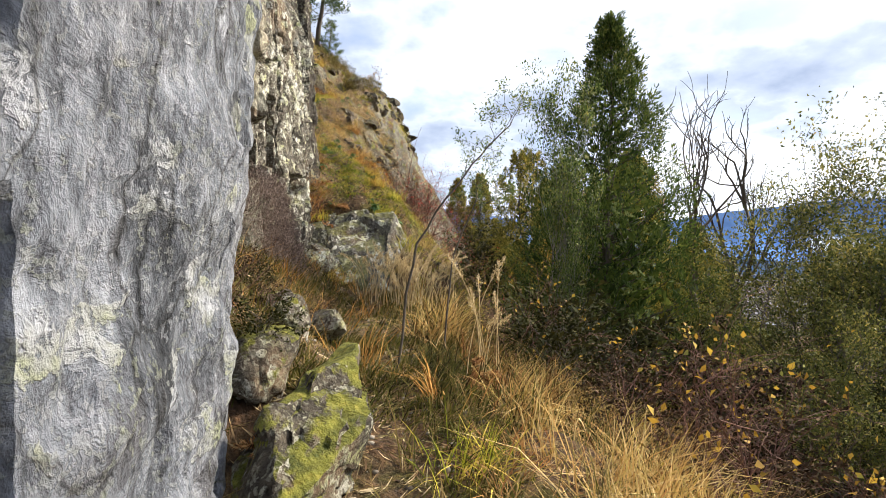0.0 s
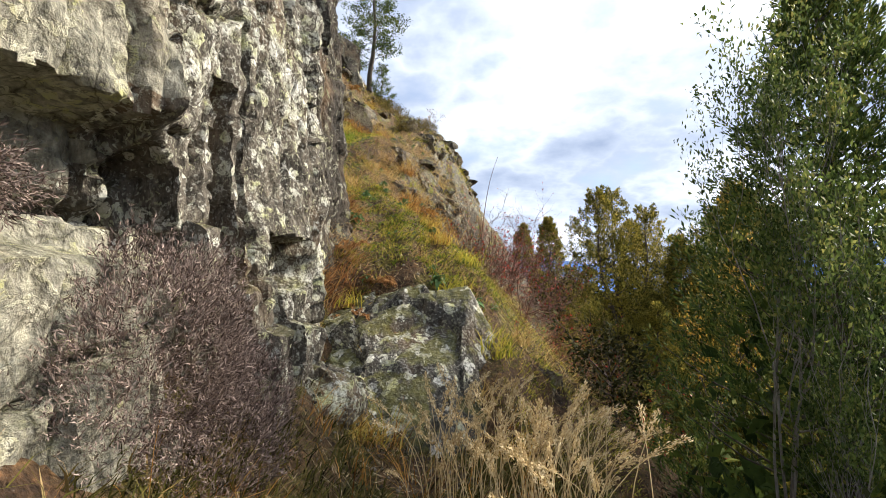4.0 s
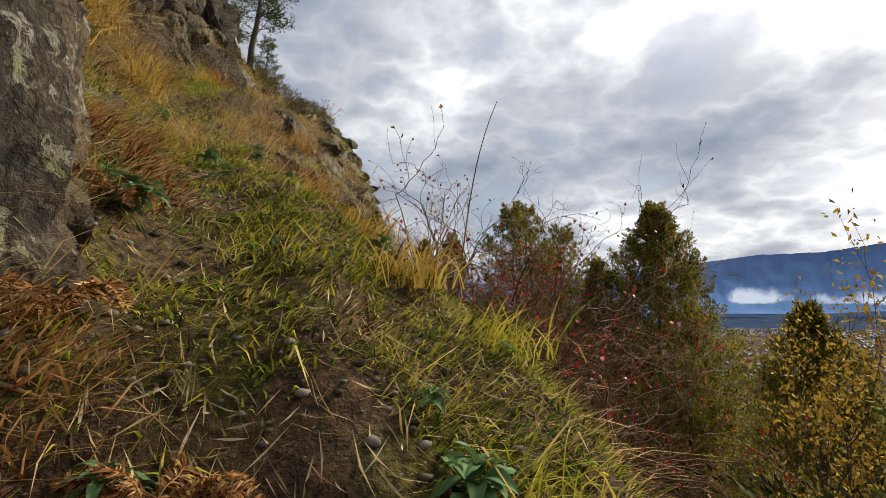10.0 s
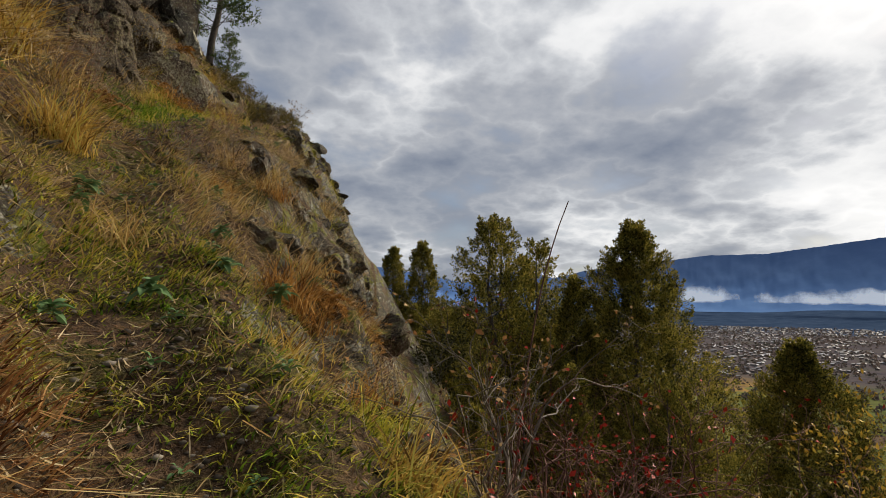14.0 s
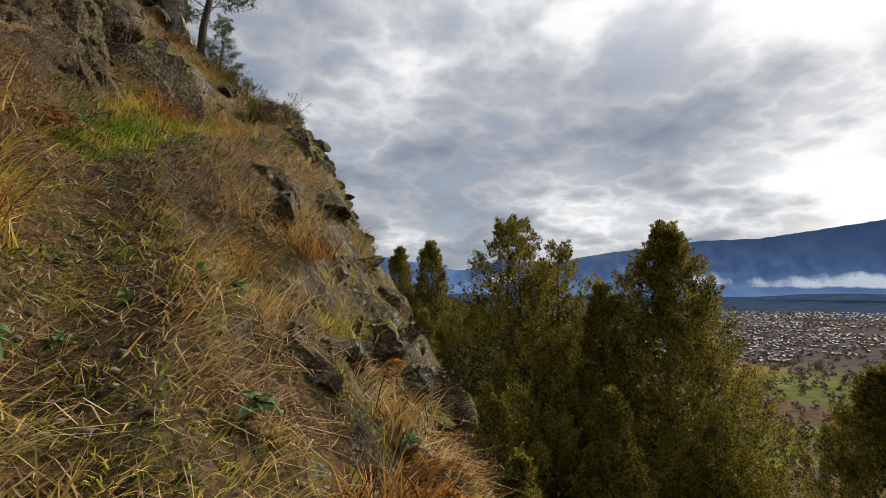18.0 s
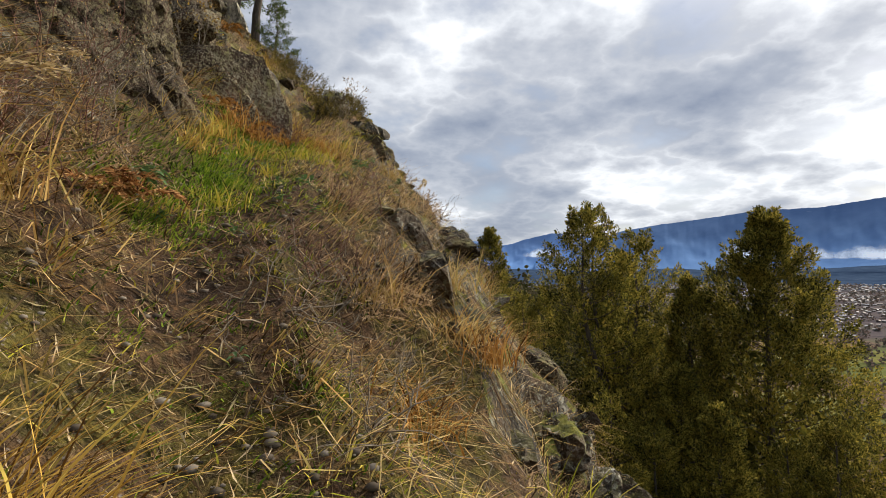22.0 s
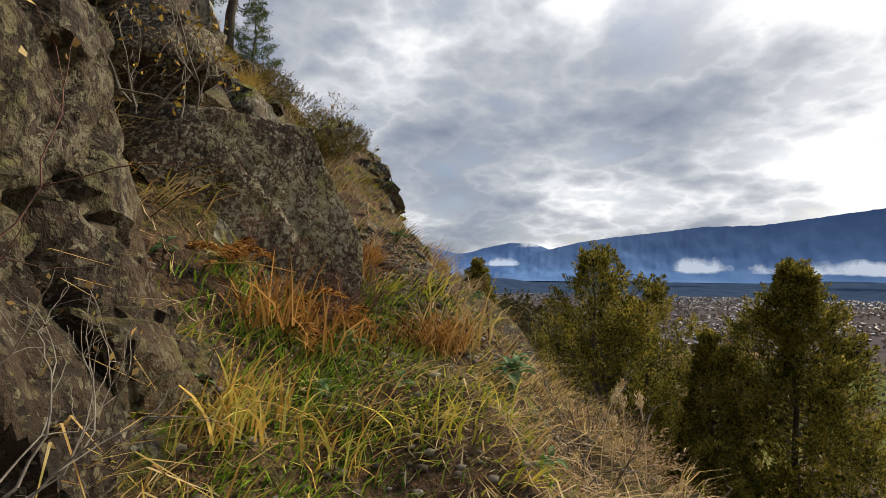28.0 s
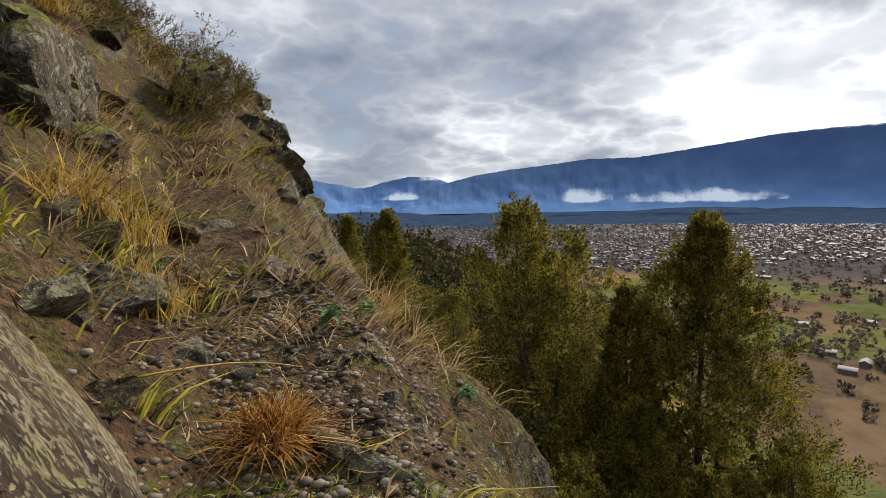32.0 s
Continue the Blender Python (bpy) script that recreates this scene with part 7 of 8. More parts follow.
for k, (x, y, size, n) in enumerate(((-1.22, 8.80, 1.0, 15), (-0.83, 8.74, 1.0, 16), (-2.40, 9.60, 1.1, 16), (-1.45, 10.2, 0.8, 10), (-1.3, 9.0, 0.5, 8), (-2.0, 8.75, 0.7, 8),
    (-2.26, 12.2, 0.9, 14), (-2.75, 12.65, 0.8, 12), (-2.55, 11.9, 0.8, 12), (-2.75, 11.35, 0.9, 14), (-3.0, 11.0, 0.8, 9), (-3.65, 12.56, 1.0, 15), (-3.4, 12.0, 0.7, 9), (-3.0, 13.4, 0.7, 10), (-2.1, 13.2, 0.7, 10),
    (-4.6, 13.0, 0.9, 12), (-4.9, 14.1, 0.8, 12), (-2.2, 14.6, 0.8, 12), (-3.25, 18.07, 1.0, 15), (-3.6, 17.2, 0.9, 14), (-3.9, 19.6, 0.8, 12), (-3.55, 20.2, 0.9, 12), (-4.55, 14.9, 0.9, 10), (-4.75, 20.1, 0.6, 8), (-3.1, 19.6, 0.7, 10), (-2.9, 9.9, 0.7, 10), (-3.3, 10.4, 0.6, 8))):
    rosette(on(x, y, 0.06), size * 0.98, n + 5, 400 + k)
rngh = np.random.default_rng(12)
for k in range(46):
    y = rngh.uniform(8.9, 18.5) if k > 10 else rngh.uniform(14.6, 17.2)
    x = path_at(np.array([y]))[0][0] + rngh.normal(0.05, 0.45)
    if y < 9.2 and x < -1.2:
        continue
    rosette(on(x, y, 0.0), rngh.uniform(0.5, 1.0), 7, 450 + k, True, "small green weed on the footpath")


def fern_frond(length, mat, seed):
    rng = np.random.default_rng(seed)
    t = np.linspace(0, 1, 9)
    pts = np.c_[0.03 * rng.normal(0, 1, 9) * t, length * t * (1 - 0.25 * t), length * (0.75 * t - 0.95 * t * t)]
    sv, sf = tube(pts, np.linspace(0.003, 0.001, 9), 3)
    m = 220
    u = np.linspace(0.12, 1, m)
    c = np.stack([np.interp(u, t, pts[:, i]) for i in range(3)], -1)
    sgn = np.where(np.arange(m) % 2 == 0, 1.0, -1.0)
    ax = unit(np.c_[sgn, 0.6 + 0 * sgn, -0.4 + 0 * sgn] + rng.normal(0, 0.3, (m, 3)))
    ln = length * 0.15 * np.sin(np.pi * (0.12 + 0.85 * (1 - u))) * rng.uniform(0.5, 1.2, m) + 0.01
    lv, lf = leaf_quads(c, ax, unit(np.cross(ax, rng.normal(0, 1, (m, 3)))), ln, ln * 0.16)
    s = Soup()
    s.add(sv, sf)
    s.add(lv, lf)
    return s.mesh("frond", mat, False)


FRONDS = {"orange": [fern_frond(0.42, G_ORANGE, k) for k in range(3)], "red": [fern_frond(0.38, G_RED, 10 + k) for k in range(3)]}


def fern(at, kind, n, size, seed):
    rng = np.random.default_rng(seed)
    e = thing("dead_fern", "orange dead fern with curled fronds against the rock" if kind == "orange" else "russet dead bracken clump at the foot of the rock", "fern", "dead ferns", at=Matrix.Translation(at) @ Matrix.Scale(size, 4))
    for k in range(n):
        fr = piece("frond", FRONDS[kind][k % 3], e)
        fr.matrix_basis = pose(rng.normal(0, 0.06), rng.normal(0, 0.06), 0, rng.uniform(-10, 45), rng.normal(0, 20), rng.uniform(0, 360)) @ Matrix.Scale(rng.uniform(0.6, 1.15), 4)


for k, (x, y, kind, n, size) in enumerate(((-4.62, 17.12, "orange", 12, 0.7), (-4.45, 17.3, "orange", 10, 0.6), (-4.85, 16.95, "orange", 9, 0.55), (-5.05, 16.5, "red", 9, 0.55),
    (-1.95, 7.9, "red", 14, 0.7), (-1.75, 8.35, "red", 14, 0.7), (-2.1, 8.4, "red", 14, 0.8), (-1.9, 8.75, "red", 12, 0.7), (-2.3, 8.9, "red", 12, 0.7), (-2.45, 9.6, "red", 12, 0.6), (-2.05, 8.5, "red", 12, 0.6), (-2.0, 8.1, "red", 12, 0.6),
    (-4.9, 12.9, "red", 16, 1.0), (-5.4, 13.5, "red", 18, 1.2), (-2.05, 13.1, "orange", 14, 0.8), (-1.7, 14.0, "orange", 18, 0.9), (-2.2, 14.9, "orange", 14, 0.9), (-4.6, 14.6, "red", 12, 0.8), (0.2, 3.4, "red", 14, 0.9), (0.7, 4.3, "red", 16, 0.9), (-0.7, 2.0, "red", 10, 0.6), (-6.3, 21.5, "orange", 14, 1.2), (-5.6, 17.6, "orange", 10, 0.9), (-7.3, 25.0, "orange", 14, 1.3))):
    fern(on(x, y, 0.03), kind, n, size, 600 + k)


def matted_bush(name, at, radii, n, length, mat, label, seed, rise=0.0):
    """A dense mat of fine dry sprigs: short needles set round many little stems."""
    rng = np.random.default_rng(seed)
    m = n // 9
    d = unit(rng.normal(0, 1, (m, 3)))
    d[:, 0] = np.abs(d[:, 0])
    stem = d * np.array(radii) * rng.uniform(0.7, 1.0, m)[:, None] * (1 + 0.35 * fbm(d * 2.6, 4, seed))[:, None]
    sa = unit(d * 0.7 + rng.normal(0, 0.3, (m, 3)) + np.array([0.1, 0, rise]))
    sl = rng.uniform(*length, m)
    k = np.repeat(np.arange(m), 9)
    u = rng.uniform(0, 1, len(k))
    base = stem[k] + sa[k] * (u * sl[k])[:, None]
    ax = unit(sa[k] + rng.normal(0, 0.5, (len(k), 3)))
    ln = sl[k] * rng.uniform(0.18, 0.4, len(k))
    v, f = leaf_quads(base, ax, unit(np.cross(ax, rng.normal(0, 1, (len(k), 3)))), ln, rng.uniform(0.003, 0.007, len(k)) * (2.2 if mat == G_SCRUB else 1))
    e = thing(name, label, "shrub", at=at)
    piece("twig_mass", mesh_of("twig_mass", v, f, mat, False), e, kind="stuff")


matted_bush("matted_bush", (-2.12, 5.55, 1.72), (0.34, 0.62, 0.55), 26000, (0.06, 0.14), L_BROWN, "dense brown matted bush growing on a cliff ledge", 1, 0.8)
matted_bush("matted_bush", (-2.08, 6.2, 1.38), (0.26, 0.42, 0.40), 14000, (0.05, 0.12), L_BROWN, "dense brown matted bush growing on a cliff ledge", 2, 0.8)
matted_bush("matted_bush", (-1.98, 5.75, 1.15), (0.30, 0.55, 0.45), 15000, (0.06, 0.13), L_BROWN, "dense brown matted bush growing at the foot of the cliff", 9, 0.8)
matted_bush("matted_bush", (-2.2, 4.6, 2.42), (0.2, 0.35, 0.12), 4000, (0.05, 0.12), L_BROWN, "brown matted bush hanging from a rock crevice", 3)
for k, (x, y, a, b) in enumerate(((-4.75, 25.4, 0.6, 0.7), (-5.3, 26.6, 0.7, 0.9), (-4.5, 26.9, 0.6, 0.8), (-5.9, 27.8, 0.8, 0.9), (-5.0, 24.3, 0.5, 0.5), (-6.6, 29.3, 0.8, 1.0), (-5.2, 29.5, 0.7, 0.9), (-6.2, 25.3, 0.6, 0.6), (-4.9, 31.8, 0.7, 0.9))):
    matted_bush("matted_bush", on(x, y, 0.12), (a, b, 0.42), 4200, (0.10, 0.24), G_SCRUB, "low olive-brown scrub on the brow of the slope", 40 + k, 0.6)
matted_bush("matted_bush", (-4.9, 14.9, 6.0), (0.3, 0.3, 0.16), 3000, (0.04, 0.14), G_GREY, "low mat of dry brown stalks beside the path", 4)
matted_bush("matted_bush", (-3.55, 15.1, 5.25), (0.45, 0.4, 0.2), 4200, (0.05, 0.18), G_GREY, "low mat of dry brown stalks on the slope", 5)
matted_bush("matted_bush", (-3.75, 16.0, 5.85), (0.35, 0.4, 0.2), 3600, (0.05, 0.18), G_GREY, "low mat of dry brown stalks on the slope", 6)
matted_bush("matted_bush", (-3.15, 17.35, 5.95), (0.4, 0.4, 0.2), 3600, (0.05, 0.18), G_GREY, "low mat of dry brown stalks on the slope", 7)
matted_bush("matted_bush", (-1.9, 13.9, 3.3), (0.35, 0.5, 0.25), 3600, (0.05, 0.2), G_ORANGE, "low mat of orange-brown dead stalks on the slope", 8)

for k, (a, b) in enumerate((((-5.15, 16.8, 6.9), (-4.6, 17.0, 6.95)), ((-4.7, 18.9, 7.3), (-3.9, 19.5, 7.0)))):
    a, b = np.array(a), np.array(b)
    tt = np.linspace(0, 1, 9)
    v, f = tube(a + (b - a) * tt[:, None] + np.c_[0 * tt, 0 * tt, 0.06 * np.sin(np.pi * tt)], np.linspace(0.005, 0.002, 9), 5)
    tagged(new("dry_stalk", mesh_of("dry_stalk", v, f, G_DRY)), "long dry straw-coloured stalk leaning across the path", "stalk", "dry stalks")

# the bent sapling by the start, and dry stalks
def bent_sapling(points, r, seed, label):
    """A thin stem arching over, with leafy twigs towards its end."""
    rng = np.random.default_rng(seed)
    e = thing("bent_sapling", label, "tree", "bent saplings", at=points[0])
    p = np.array(points) - np.array(points[0])
    u, tt = np.linspace(0, 1, len(p)), np.linspace(0, 1, 16)
    q = np.stack([np.interp(tt, u, p[:, k]) for k in range(3)], -1) + rng.normal(0, 0.008, (16, 3))
    v, f = tube(q, np.linspace(r, r * 0.4, 16), 7)
    piece("stem", mesh_of("stem", v, f, BARK), e)
    tw, tips = Soup(), []
    for k in (8, 9, 10, 11, 12, 13, 14, 15, 15):
        grow(tw, tips, q[k], unit(q[k] - q[k - 2] + rng.normal(0, 0.7 if k < 15 else 0.3, 3) * np.linalg.norm(q[k] - q[k - 2])), rng.uniform(0.09, 0.17), r * 0.3, 3, rng, 0.5, 0.2, 0.1, 3, 0.7)
    piece("branchwork", tw.mesh("branchwork", BARK), e, kind="stuff")
    c = np.repeat(np.array([t[0] for t in tips]), 3, 0) + rng.normal(0, 0.02, (3 * len(tips), 3))
    a = unit(np.repeat(np.array([t[1] for t in tips]), 3, 0) + rng.normal(0, 0.7, c.shape))
    ln = rng.uniform(0.016, 0.03, len(c))
    lv, lf = leaf_quads(c, a, unit(np.cross(a, rng.normal(0, 1, c.shape))), ln, ln * 0.38)
    piece("foliage", mesh_of("foliage", lv, lf, L_BROAD, False), e, kind="stuff")


bent_sapling([on(-0.30, 3.42, -0.05), (-0.24, 3.45, 1.30), (-0.12, 3.47, 1.62), (0.05, 3.5, 1.88), (0.21, 3.53, 2.08), (0.32, 3.5, 2.22), (0.46, 3.47, 2.35)], 0.010, 661, "thin bent sapling with dark stem and small leaves")
bent_sapling([on(0.02, 3.9, -0.05), (0.06, 3.9, 1.35), (0.16, 3.92, 1.62), (0.24, 3.95, 1.80), (0.42, 4.0, 1.90)], 0.008, 662, "thin forked sapling leaning over the bank")
bare_shrub("bare_shrub", on(0.9, 5.2), 67, 8, 0.6, 0.010, 4, TWIG, "bare reddish shrub among dry grass", L_YELLOW, 0.04, 0.25)
bare_shrub("bare_shrub", on(2.0, 4.2), 68, 10, 0.6, 0.010, 4, TWIG, "bare reddish shrub among dry grass", L_YELLOW, 0.04, 0.25)
bare_shrub("bare_shrub", on(3.0, 3.0), 69, 12, 0.6, 0.010, 4, TWIG, "bare reddish shrub with a few yellow leaves", L_YELLOW, 0.045, 0.35)
bare_shrub("bare_shrub", on(1.6, 2.6), 70, 8, 0.5, 0.009, 4, TWIG, "bare reddish shrub among dry grass", L_YELLOW, 0.04, 0.25)
bare_shrub("bare_shrub", on(-3.3, 16.9), 71, 7, 0.3, 0.006, 3, TWIG_GREY, "dry grey twiggy plant on the slope")
bare_shrub("bare_shrub", on(-2.9, 18.0), 72, 9, 0.3, 0.006, 3, TWIG_GREY, "dry grey twiggy plant on the slope")
for k, (x, y) in enumerate(((-4.85, 14.1), (-5.15, 14.7), (-4.92, 14.6), (-3.65, 14.9), (-3.35, 15.2), (-3.75, 14.4), (-5.4, 14.0), (-3.4, 13.9), (-4.75, 13.6), (-3.6, 15.7), (-5.6, 13.4))):
    bare_shrub("dry_twiggy_plant", on(x, y), 170 + k, 11, 0.24, 0.0045, 3, TWIG_GREY if k % 3 else TWIG, "low tangle of dry brown stems on the slope", splay=0.8, lean=(0.3, -0.1, 0.9), category="plant")
for k, (x, y, L) in enumerate(((-4.82, 14.9, 0.34), (-4.95, 15.25, 0.3), (-5.2, 15.0, 0.36), (-5.05, 15.5, 0.24), (-5.5, 14.7, 0.36))):
    bare_shrub("dry_twiggy_plant", on(x, y, -0.02), 190 + k, 6, L, 0.0042, 4, TWIG_GREY if k % 2 else TWIG, "tall dry branching stems in front of the rock", G_DRY, 0.011, 0.25, splay=0.45, lean=(0.25, -0.1, 1.0), spread=0.4, category="plant")
bare_shrub("bare_shrub", (-5.1, 16.85, 7.6), 73, 9, 0.2, 0.005, 3, TWIG_GREY, "dry yellow twiggy plant on a rock", L_YELLOW, 0.022, 0.6)
bare_shrub("bare_shrub", (-4.3, 26.0, 8.6), 74, 10, 0.45, 0.012, 4, TWIG_GREY, "grey-green shrub on the skyline", L_OLIVE, 0.06, 0.8)

for k, (x, y, L) in enumerate(((-4.45, 17.42, 0.2), (-4.55, 17.3, 0.2), (-4.75, 17.28, 0.12), (-4.9, 17.2, 0.12), (-4.38, 17.6, 0.18))):
    bare_shrub("dry_twiggy_plant", on(x, y, -0.02), 210 + k, 9, L, 0.004, 4, TWIG, "reddish-brown dead stems at the foot of the boulder", splay=0.7, lean=(0.15, -0.2, 1.0), category="plant")
tt = np.linspace(0, 1, 14)
v, f = tube(np.c_[-0.90 + 0.20 * tt + 0.15 * tt ** 4, 11.5 - 0.09 * tt, 2.4 + 1.82 * tt], np.linspace(0.008, 0.003, 14), 6)
tagged(new("thin_sapling", mesh_of("thin_sapling", v, f, TWIG)), "single tall bare stem rising above the rosehips", "shrub")

G_GRIT = island_mat("grit", [(0.1, (0.04, 0.033, 0.026)), (0.4, (0.11, 0.09, 0.07)), (0.85, (0.26, 0.23, 0.19))], 0.95, 0.0)
rock("rock", on(-3.98, 18.66, 0.0), (0.34, 0.085, 0.07), (0, 12, -53), 951, STONE, "long narrow pale slab of rock lying on the slope", 4, cuts=10, near=(0.4, 0.8), chip=0.1)
# loose stones
STONES = [rock_mesh("stone", (1.0, rs, rz), 700 + k, STONE, 3, 13, 0.2, 0.05, (0.25, 0.62)) for k, (rs, rz) in enumerate(((0.8, 0.5), (0.7, 0.6), (0.9, 0.35), (0.6, 0.45), (0.8, 0.7)))]
PALE_STONES = [rock_mesh("stone", (1.0, rs, rz), 720 + k, WHITE_STONE, 3, 12, 0.2, 0.05, (0.25, 0.62)) for k, (rs, rz) in enumerate(((0.8, 0.6), (0.7, 0.5), (0.9, 0.45)))]


def stone(x, y, r, k, pale=False, z=None):
    ob = new("stone", (PALE_STONES if pale else STONES)[k % (3 if pale else 5)])
    ob.matrix_basis = pose(x, y, (gz(x, y) if z is None else z) - 0.1 * r, 20 * math.sin(k * 3.1), 20 * math.cos(k * 1.7) + 15, k * 77) @ Matrix.Scale(r, 4)
    tagged(ob, "small pale stone lying on the ground" if pale else "rough brown stone lying on the slope", "stone", "loose stones")


for k, (x, y, r, pale) in enumerate(((-1.59, 8.62, 0.05, 1), (-1.53, 8.47, 0.035, 1), (-0.71, 2.66, 0.045, 1), (-0.59, 2.58, 0.035, 1), (-0.4, 3.3, 0.04, 1), (-2.79, 10.8, 0.06, 0), (-3.37, 15.9, 0.06, 1), (-2.66, 16.0, 0.05, 1), (-2.43, 16.25, 0.05, 1), (-1.6, 16.1, 0.09, 1),
    (-1.75, 15.9, 0.07, 1), (-2.47, 12.55, 0.10, 0), (-2.3, 12.7, 0.08, 0), (-5.61, 17.25, 0.07, 1), (-4.93, 15.1, 0.09, 1), (-5.1, 15.3, 0.08, 1), (-4.68, 15.2, 0.05, 1), (-4.04, 12.77, 0.16, 0), (-3.1, 11.9, 0.05, 0), (-2.45, 18.13, 0.08, 1), (-3.3, 16.6, 0.06, 1), (-3.2, 16.5, 0.05, 1), (-4.6, 19.4, 0.08, 0), (-4.35, 19.3, 0.10, 0), (-3.95, 19.4, 0.09, 0), (-4.2, 19.8, 0.12, 0), (-4.5, 20.2, 0.12, 0), (-4.3, 20.7, 0.15, 0), (-4.0, 19.1, 0.08, 0), (-4.9, 19.2, 0.12, 0))):
    stone(x, y, r, k, bool(pale))
rngs = np.random.default_rng(5)
for k in range(90):
    y = rngs.uniform(1.0, 21.0)
    x = path_at(np.array([y]))[0][0] + rngs.normal(0.1, 0.75)
    if y < 2.5 and x < -0.6:
        continue
    stone(x, y, float(rngs.uniform(0.012, 0.035)), k, rngs.random() < 0.08)

# grit and small stones, too many to count
v0, f0 = BALLS[1]
gr = Soup()
rngg = np.random.default_rng(31)
yy = rngg.uniform(1.2, 21.5, 6000)
xx = path_at(yy)[0] + rngg.normal(0.1, 0.5, 6000)
kk = (rngg.random(6000) < 0.25 + 0.75 * zone(xx, yy, 0.6, 88, -0.1, 0.2)) & ((yy > 2.6) | (xx > -0.6))
xx, yy = np.append(xx[kk], rngg.normal(-4.05, 0.38, 3600)), np.append(yy[kk], rngg.uniform(17.3, 20.6, 3600))
zz = ground(xx, yy)
for k in range(len(xx)):
    r = 0.006 + 0.022 * rngg.random() ** 2.2
    gr.add(v0 * (1 + rngg.uniform(-0.25, 0.25, v0.shape)) * (r, r * 0.8, r * 0.55) + (xx[k], yy[k], zz[k] + 0.1 * r), f0)
tagged(new("gravel", gr.mesh("gravel", G_GRIT, False)), "grit and small stones on the footpath", "gravel", kind="stuff")

# ---------------------------------------------------------------- the town and woods in the valley
m_roof = island_mat("town_roofs", [(0.05, (0.07, 0.07, 0.08)), (0.3, (0.13, 0.13, 0.15)), (0.5, (0.22, 0.23, 0.26)), (0.62, (0.12, 0.08, 0.07)), (0.8, (0.18, 0.18, 0.205)), (0.95, (0.34, 0.36, 0.40))], 0.6, 0.0, 0.0)
m_wall = island_mat("town_walls", [(0.05, (0.09, 0.07, 0.065)), (0.5, (0.16, 0.14, 0.13)), (0.95, (0.30, 0.285, 0.275))], 0.9, 0.0, 0.0)
m_far = island_mat("valley_trees", [(0.05, (0.050, 0.055, 0.045)), (0.3, (0.075, 0.075, 0.062)), (0.5, (0.12, 0.092, 0.082)), (0.95, (0.18, 0.135, 0.11))], 0.9, 0.3, 0.004)
m_wood = island_mat("hillside_trees", [(0.05, (0.030, 0.038, 0.014)), (0.35, (0.060, 0.066, 0.022)), (0.6, (0.105, 0.088, 0.042)), (0.95, (0.16, 0.13, 0.07))], 0.9, 0.15, 0.02)


def house_arrays(x, y, z, a, w, l, h, ridge):
    """Walls and roof of many plain gabled houses."""
    n = len(x)
    c, s = np.cos(a), np.sin(a)

    def pt(u, v, k):
        return np.stack([x + u * c - v * s, y + u * s + v * c, z + k], -1)

    w2, l2 = w / 2, l / 2
    wall = np.stack([pt(-w2, -l2, -1), pt(w2, -l2, -1), pt(w2, l2, -1), pt(-w2, l2, -1), pt(-w2, -l2, h), pt(w2, -l2, h), pt(w2, l2, h), pt(-w2, l2, h), pt(0 * w, -l2, h + ridge), pt(0 * w, l2, h + ridge)], 1).reshape(-1, 3)
    i = np.arange(n)[:, None] * 10
    wf = np.concatenate([i + q for q in ([0, 1, 5], [0, 5, 4], [1, 2, 6], [1, 6, 5], [2, 3, 7], [2, 7, 6], [3, 0, 4], [3, 4, 7], [4, 5, 8], [6, 7, 9])], 0)
    e = 0.5
    roof = np.stack([pt(-w2 - e, -l2 - e, h - 0.2), pt(0 * w, -l2 - e, h + ridge + 0.15), pt(0 * w, l2 + e, h + ridge + 0.15), pt(-w2 - e, l2 + e, h - 0.2), pt(w2 + e, -l2 - e, h - 0.2), pt(w2 + e, l2 + e, h - 0.2)], 1).reshape(-1, 3)
    j = np.arange(n)[:, None] * 6
    rf = np.concatenate([j + [0, 3, 2], j + [0, 2, 1], j + [1, 2, 5], j + [1, 5, 4]], 0)
    return wall, wf, roof, rf


rng = np.random.default_rng(90)
N = 8200
az = np.radians(rng.uniform(5, 78, N))
rad = np.sqrt(rng.uniform(900 ** 2, 2750 ** 2, N))
dens = fbm(xyz(np.sin(az) * rad, np.cos(az) * rad, 0) / 260, 3, 91)
keep = (dens > -0.35) & (rad > 900 + 260 * (dens < 0.1))
az, rad = az[keep], rad[keep]
hx, hy = np.round(np.sin(az) * rad / 22) * 22 + rng.normal(0, 3, len(az)), np.round(np.cos(az) * rad / 16) * 16 + rng.normal(0, 3, len(az))
hz = ground(hx, hy, False)
ok = hz < VALLEY_Z + 12
hx, hy, hz = hx[ok], hy[ok], hz[ok]
n = len(hx)
big_one = rng.random(n) < 0.025
wv, wf, rv, rf = house_arrays(hx, hy, hz, rng.choice([0.3, 0.3 + np.pi / 2], n) + rng.normal(0, 0.06, n), np.where(big_one, rng.uniform(10, 16, n), rng.uniform(4, 6, n)), np.where(big_one, rng.uniform(14, 26, n), rng.uniform(5, 8, n)), rng.uniform(2.4, 3.4, n), rng.uniform(0.8, 1.6, n))
tagged(new("town_walls", mesh_of("town_walls", wv, wf, m_wall, False)), "walls of the many small houses of a valley town", "town", kind="stuff")
tagged(new("town_roofs", mesh_of("town_roofs", rv, rf, m_roof, False)), "pale metal roofs of the many houses of a valley town", "town", kind="stuff")

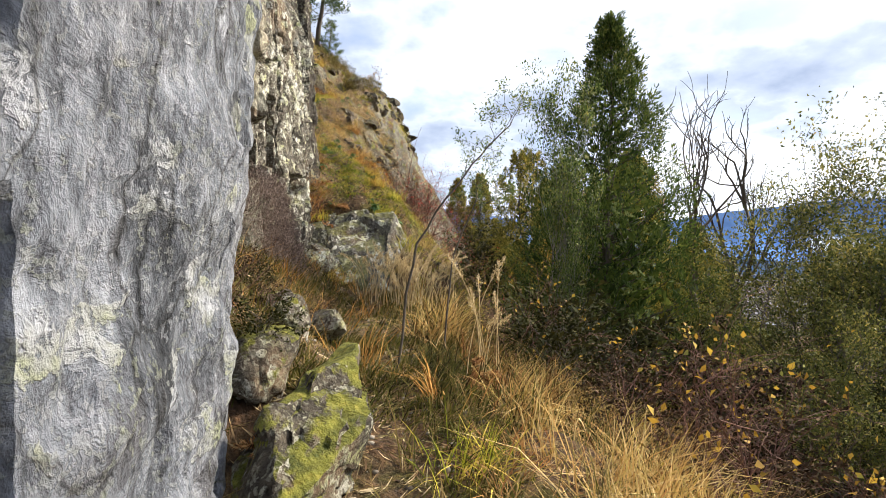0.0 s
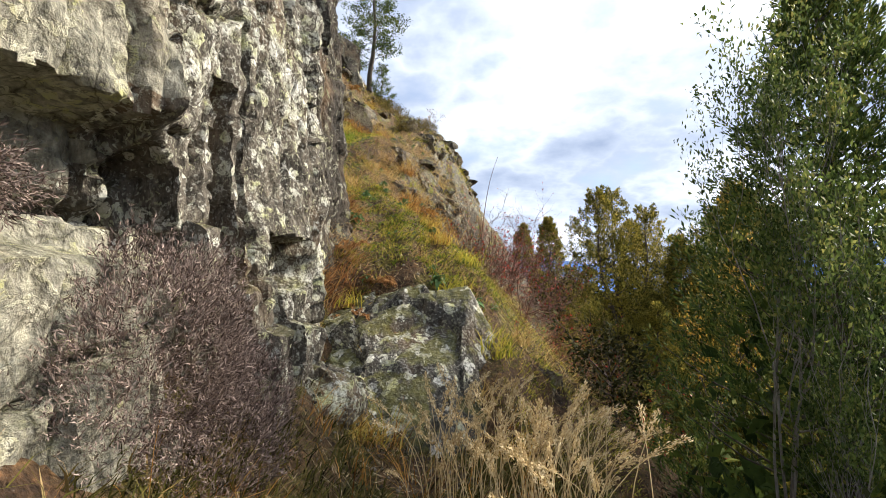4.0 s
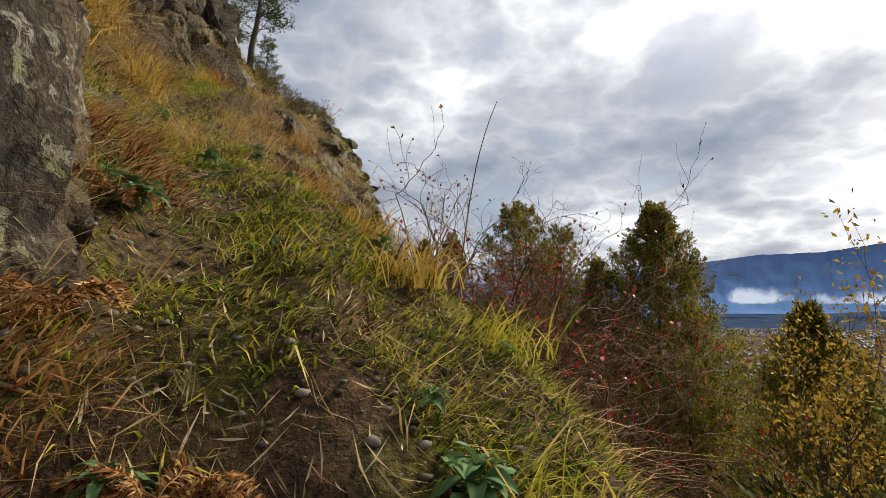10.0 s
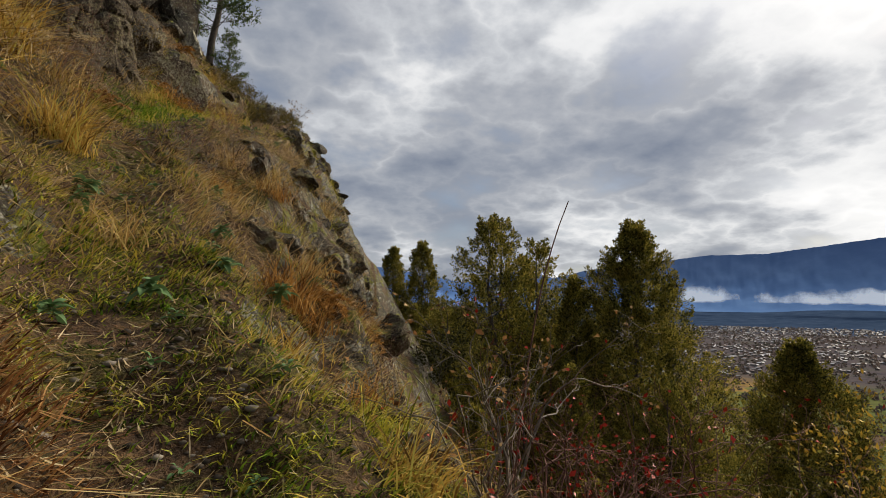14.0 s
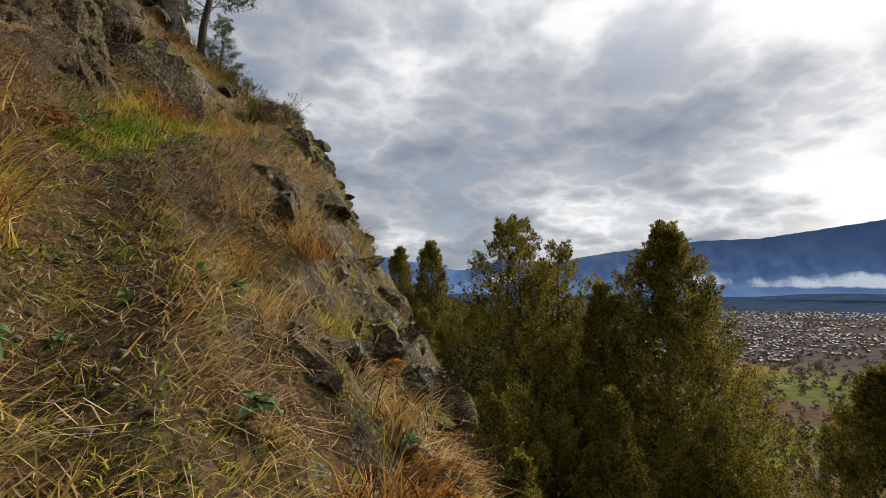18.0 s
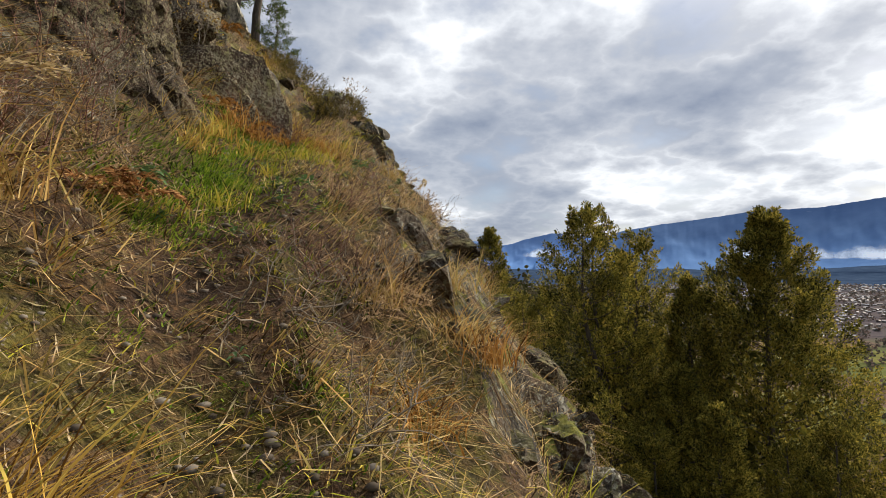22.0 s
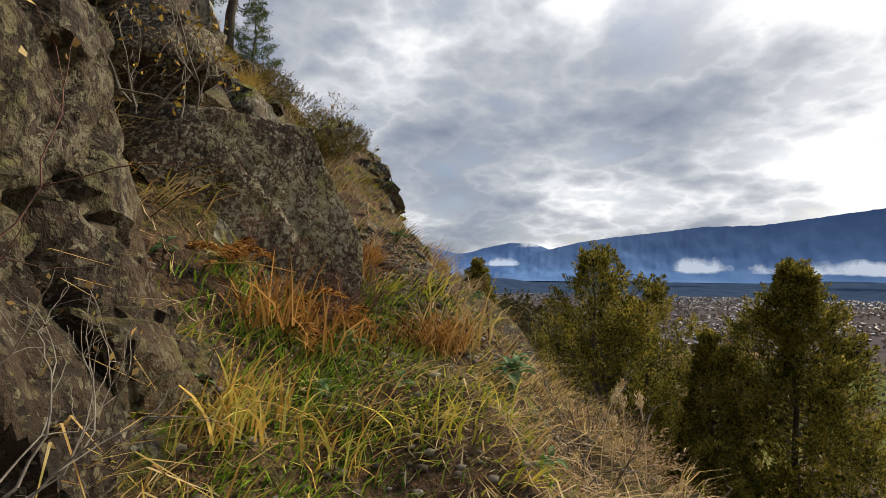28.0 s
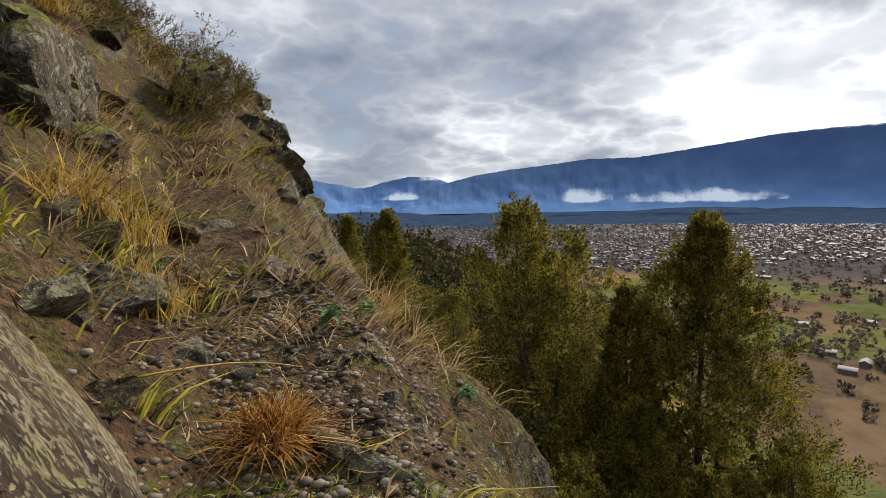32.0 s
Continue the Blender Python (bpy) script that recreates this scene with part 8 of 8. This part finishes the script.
for k, (d0, a0, turn) in enumerate(((430, 60.5, 20), (455, 61.8, 110), (470, 59.2, 30), (520, 64.0, 70), (560, 57.5, 40), (600, 62.5, 15))):
    x, y = math.sin(radians(a0)) * d0, math.cos(radians(a0)) * d0
    wv, wf, rv, rf = house_arrays(*[np.array([q]) for q in (0.0, 0.0, 0.0, radians(turn), 6.0, 10.0, 2.8, 1.5)])
    e = thing("farmhouse", "low farmhouse with a pale metal roof among valley fields", "house", "farmhouses", at=(x, y, float(ground(x, y, False)[0])))
    piece("wall", mesh_of("wall", wv, wf, m_wall, False), e)
    piece("roof", mesh_of("roof", rv, rf, m_roof, False), e)


def clump_field(name, x, y, z, size, tall, mat, label, seed, quads, leaf):
    """Many far trees as loose clusters of leaf faces, each of its own shape."""
    rng = np.random.default_rng(seed)
    n = len(x)
    u = unit(rng.normal(0, 1, (n, quads, 3)))
    r = rng.uniform(0.55, 1.0, (n, quads)) * (1 + 0.3 * np.sin(u[..., 0] * 4 + rng.uniform(0, 6, (n, 1))))
    hgt = (u[..., 2] * 0.5 + 0.5)
    wide = np.where(tall[:, None] > 1.6, 1.15 - hgt, np.ones_like(hgt))
    p = np.stack([x[:, None] + size[:, None] * r * u[..., 0] * wide, y[:, None] + size[:, None] * r * u[..., 1] * wide, z[:, None] + size[:, None] * tall[:, None] * hgt * 2 * np.clip(r, 0.8, 1)], -1).reshape(-1, 3)
    m = len(p)
    ax = unit(rng.normal(0, 1, (m, 3)) + np.array([0, 0, 0.5]))
    ln = np.repeat(size, quads) * leaf * rng.uniform(0.6, 1.3, m)
    v, f = leaf_quads(p - ax * (ln * 0.5)[:, None], ax, unit(np.cross(ax, rng.normal(0, 1, (m, 3)))), ln, ln * 0.7)
    tagged(new(name, mesh_of(name, v, f, mat, False)), label, "trees", kind="stuff")


n = 7000
az = np.radians(rng.uniform(4, 80, n))
rad = 330 + 2370 * rng.random(n) ** 0.8
tx, ty = np.sin(az) * rad, np.cos(az) * rad
keep = (fbm(xyz(tx, ty, 0) / 120, 3, 92) > 0.0) | (rng.random(n) < 0.5) | (rad < 640)
tx, ty = tx[keep], ty[keep]
tz = ground(tx, ty, False)
ok = tz < VALLEY_Z + 15
tx, ty, tz = tx[ok], ty[ok], tz[ok]
clump_field("valley_trees", tx, ty, tz - 1, rng.uniform(2.6, 5.2, len(tx)), rng.choice([0.8, 1.1, 1.6], len(tx)), m_far, "bare and evergreen trees between fields and houses", 93, 16, 1.0)

n = 8000
ty = 42 + 430 * rng.random(n) ** 1.5
tx = rng.uniform(-20, 1, n) + rng.random(n) * ty * 1.9
face = rng.random(n) < 0.55
tx, ty = np.where(face, rng.uniform(-10, 150, n), tx), np.where(face, rng.uniform(95, 240, n), ty)
d = dpath(tx, ty)
keep = (d > 12) & (np.hypot(tx, ty) > 40)
tx, ty = tx[keep], ty[keep]
tz = ground(tx, ty, False)
ok = tz > VALLEY_Z + 6
tx, ty, tz = tx[ok], ty[ok], tz[ok]
clump_field("hillside_trees", tx, ty, tz - 0.6, rng.uniform(0.9, 2.4, len(tx)), rng.choice([0.8, 1.1, 2.2], len(tx), p=[0.45, 0.35, 0.2]), m_wood, "scrub and conifers covering the lower hillside", 94, 14, 0.9)
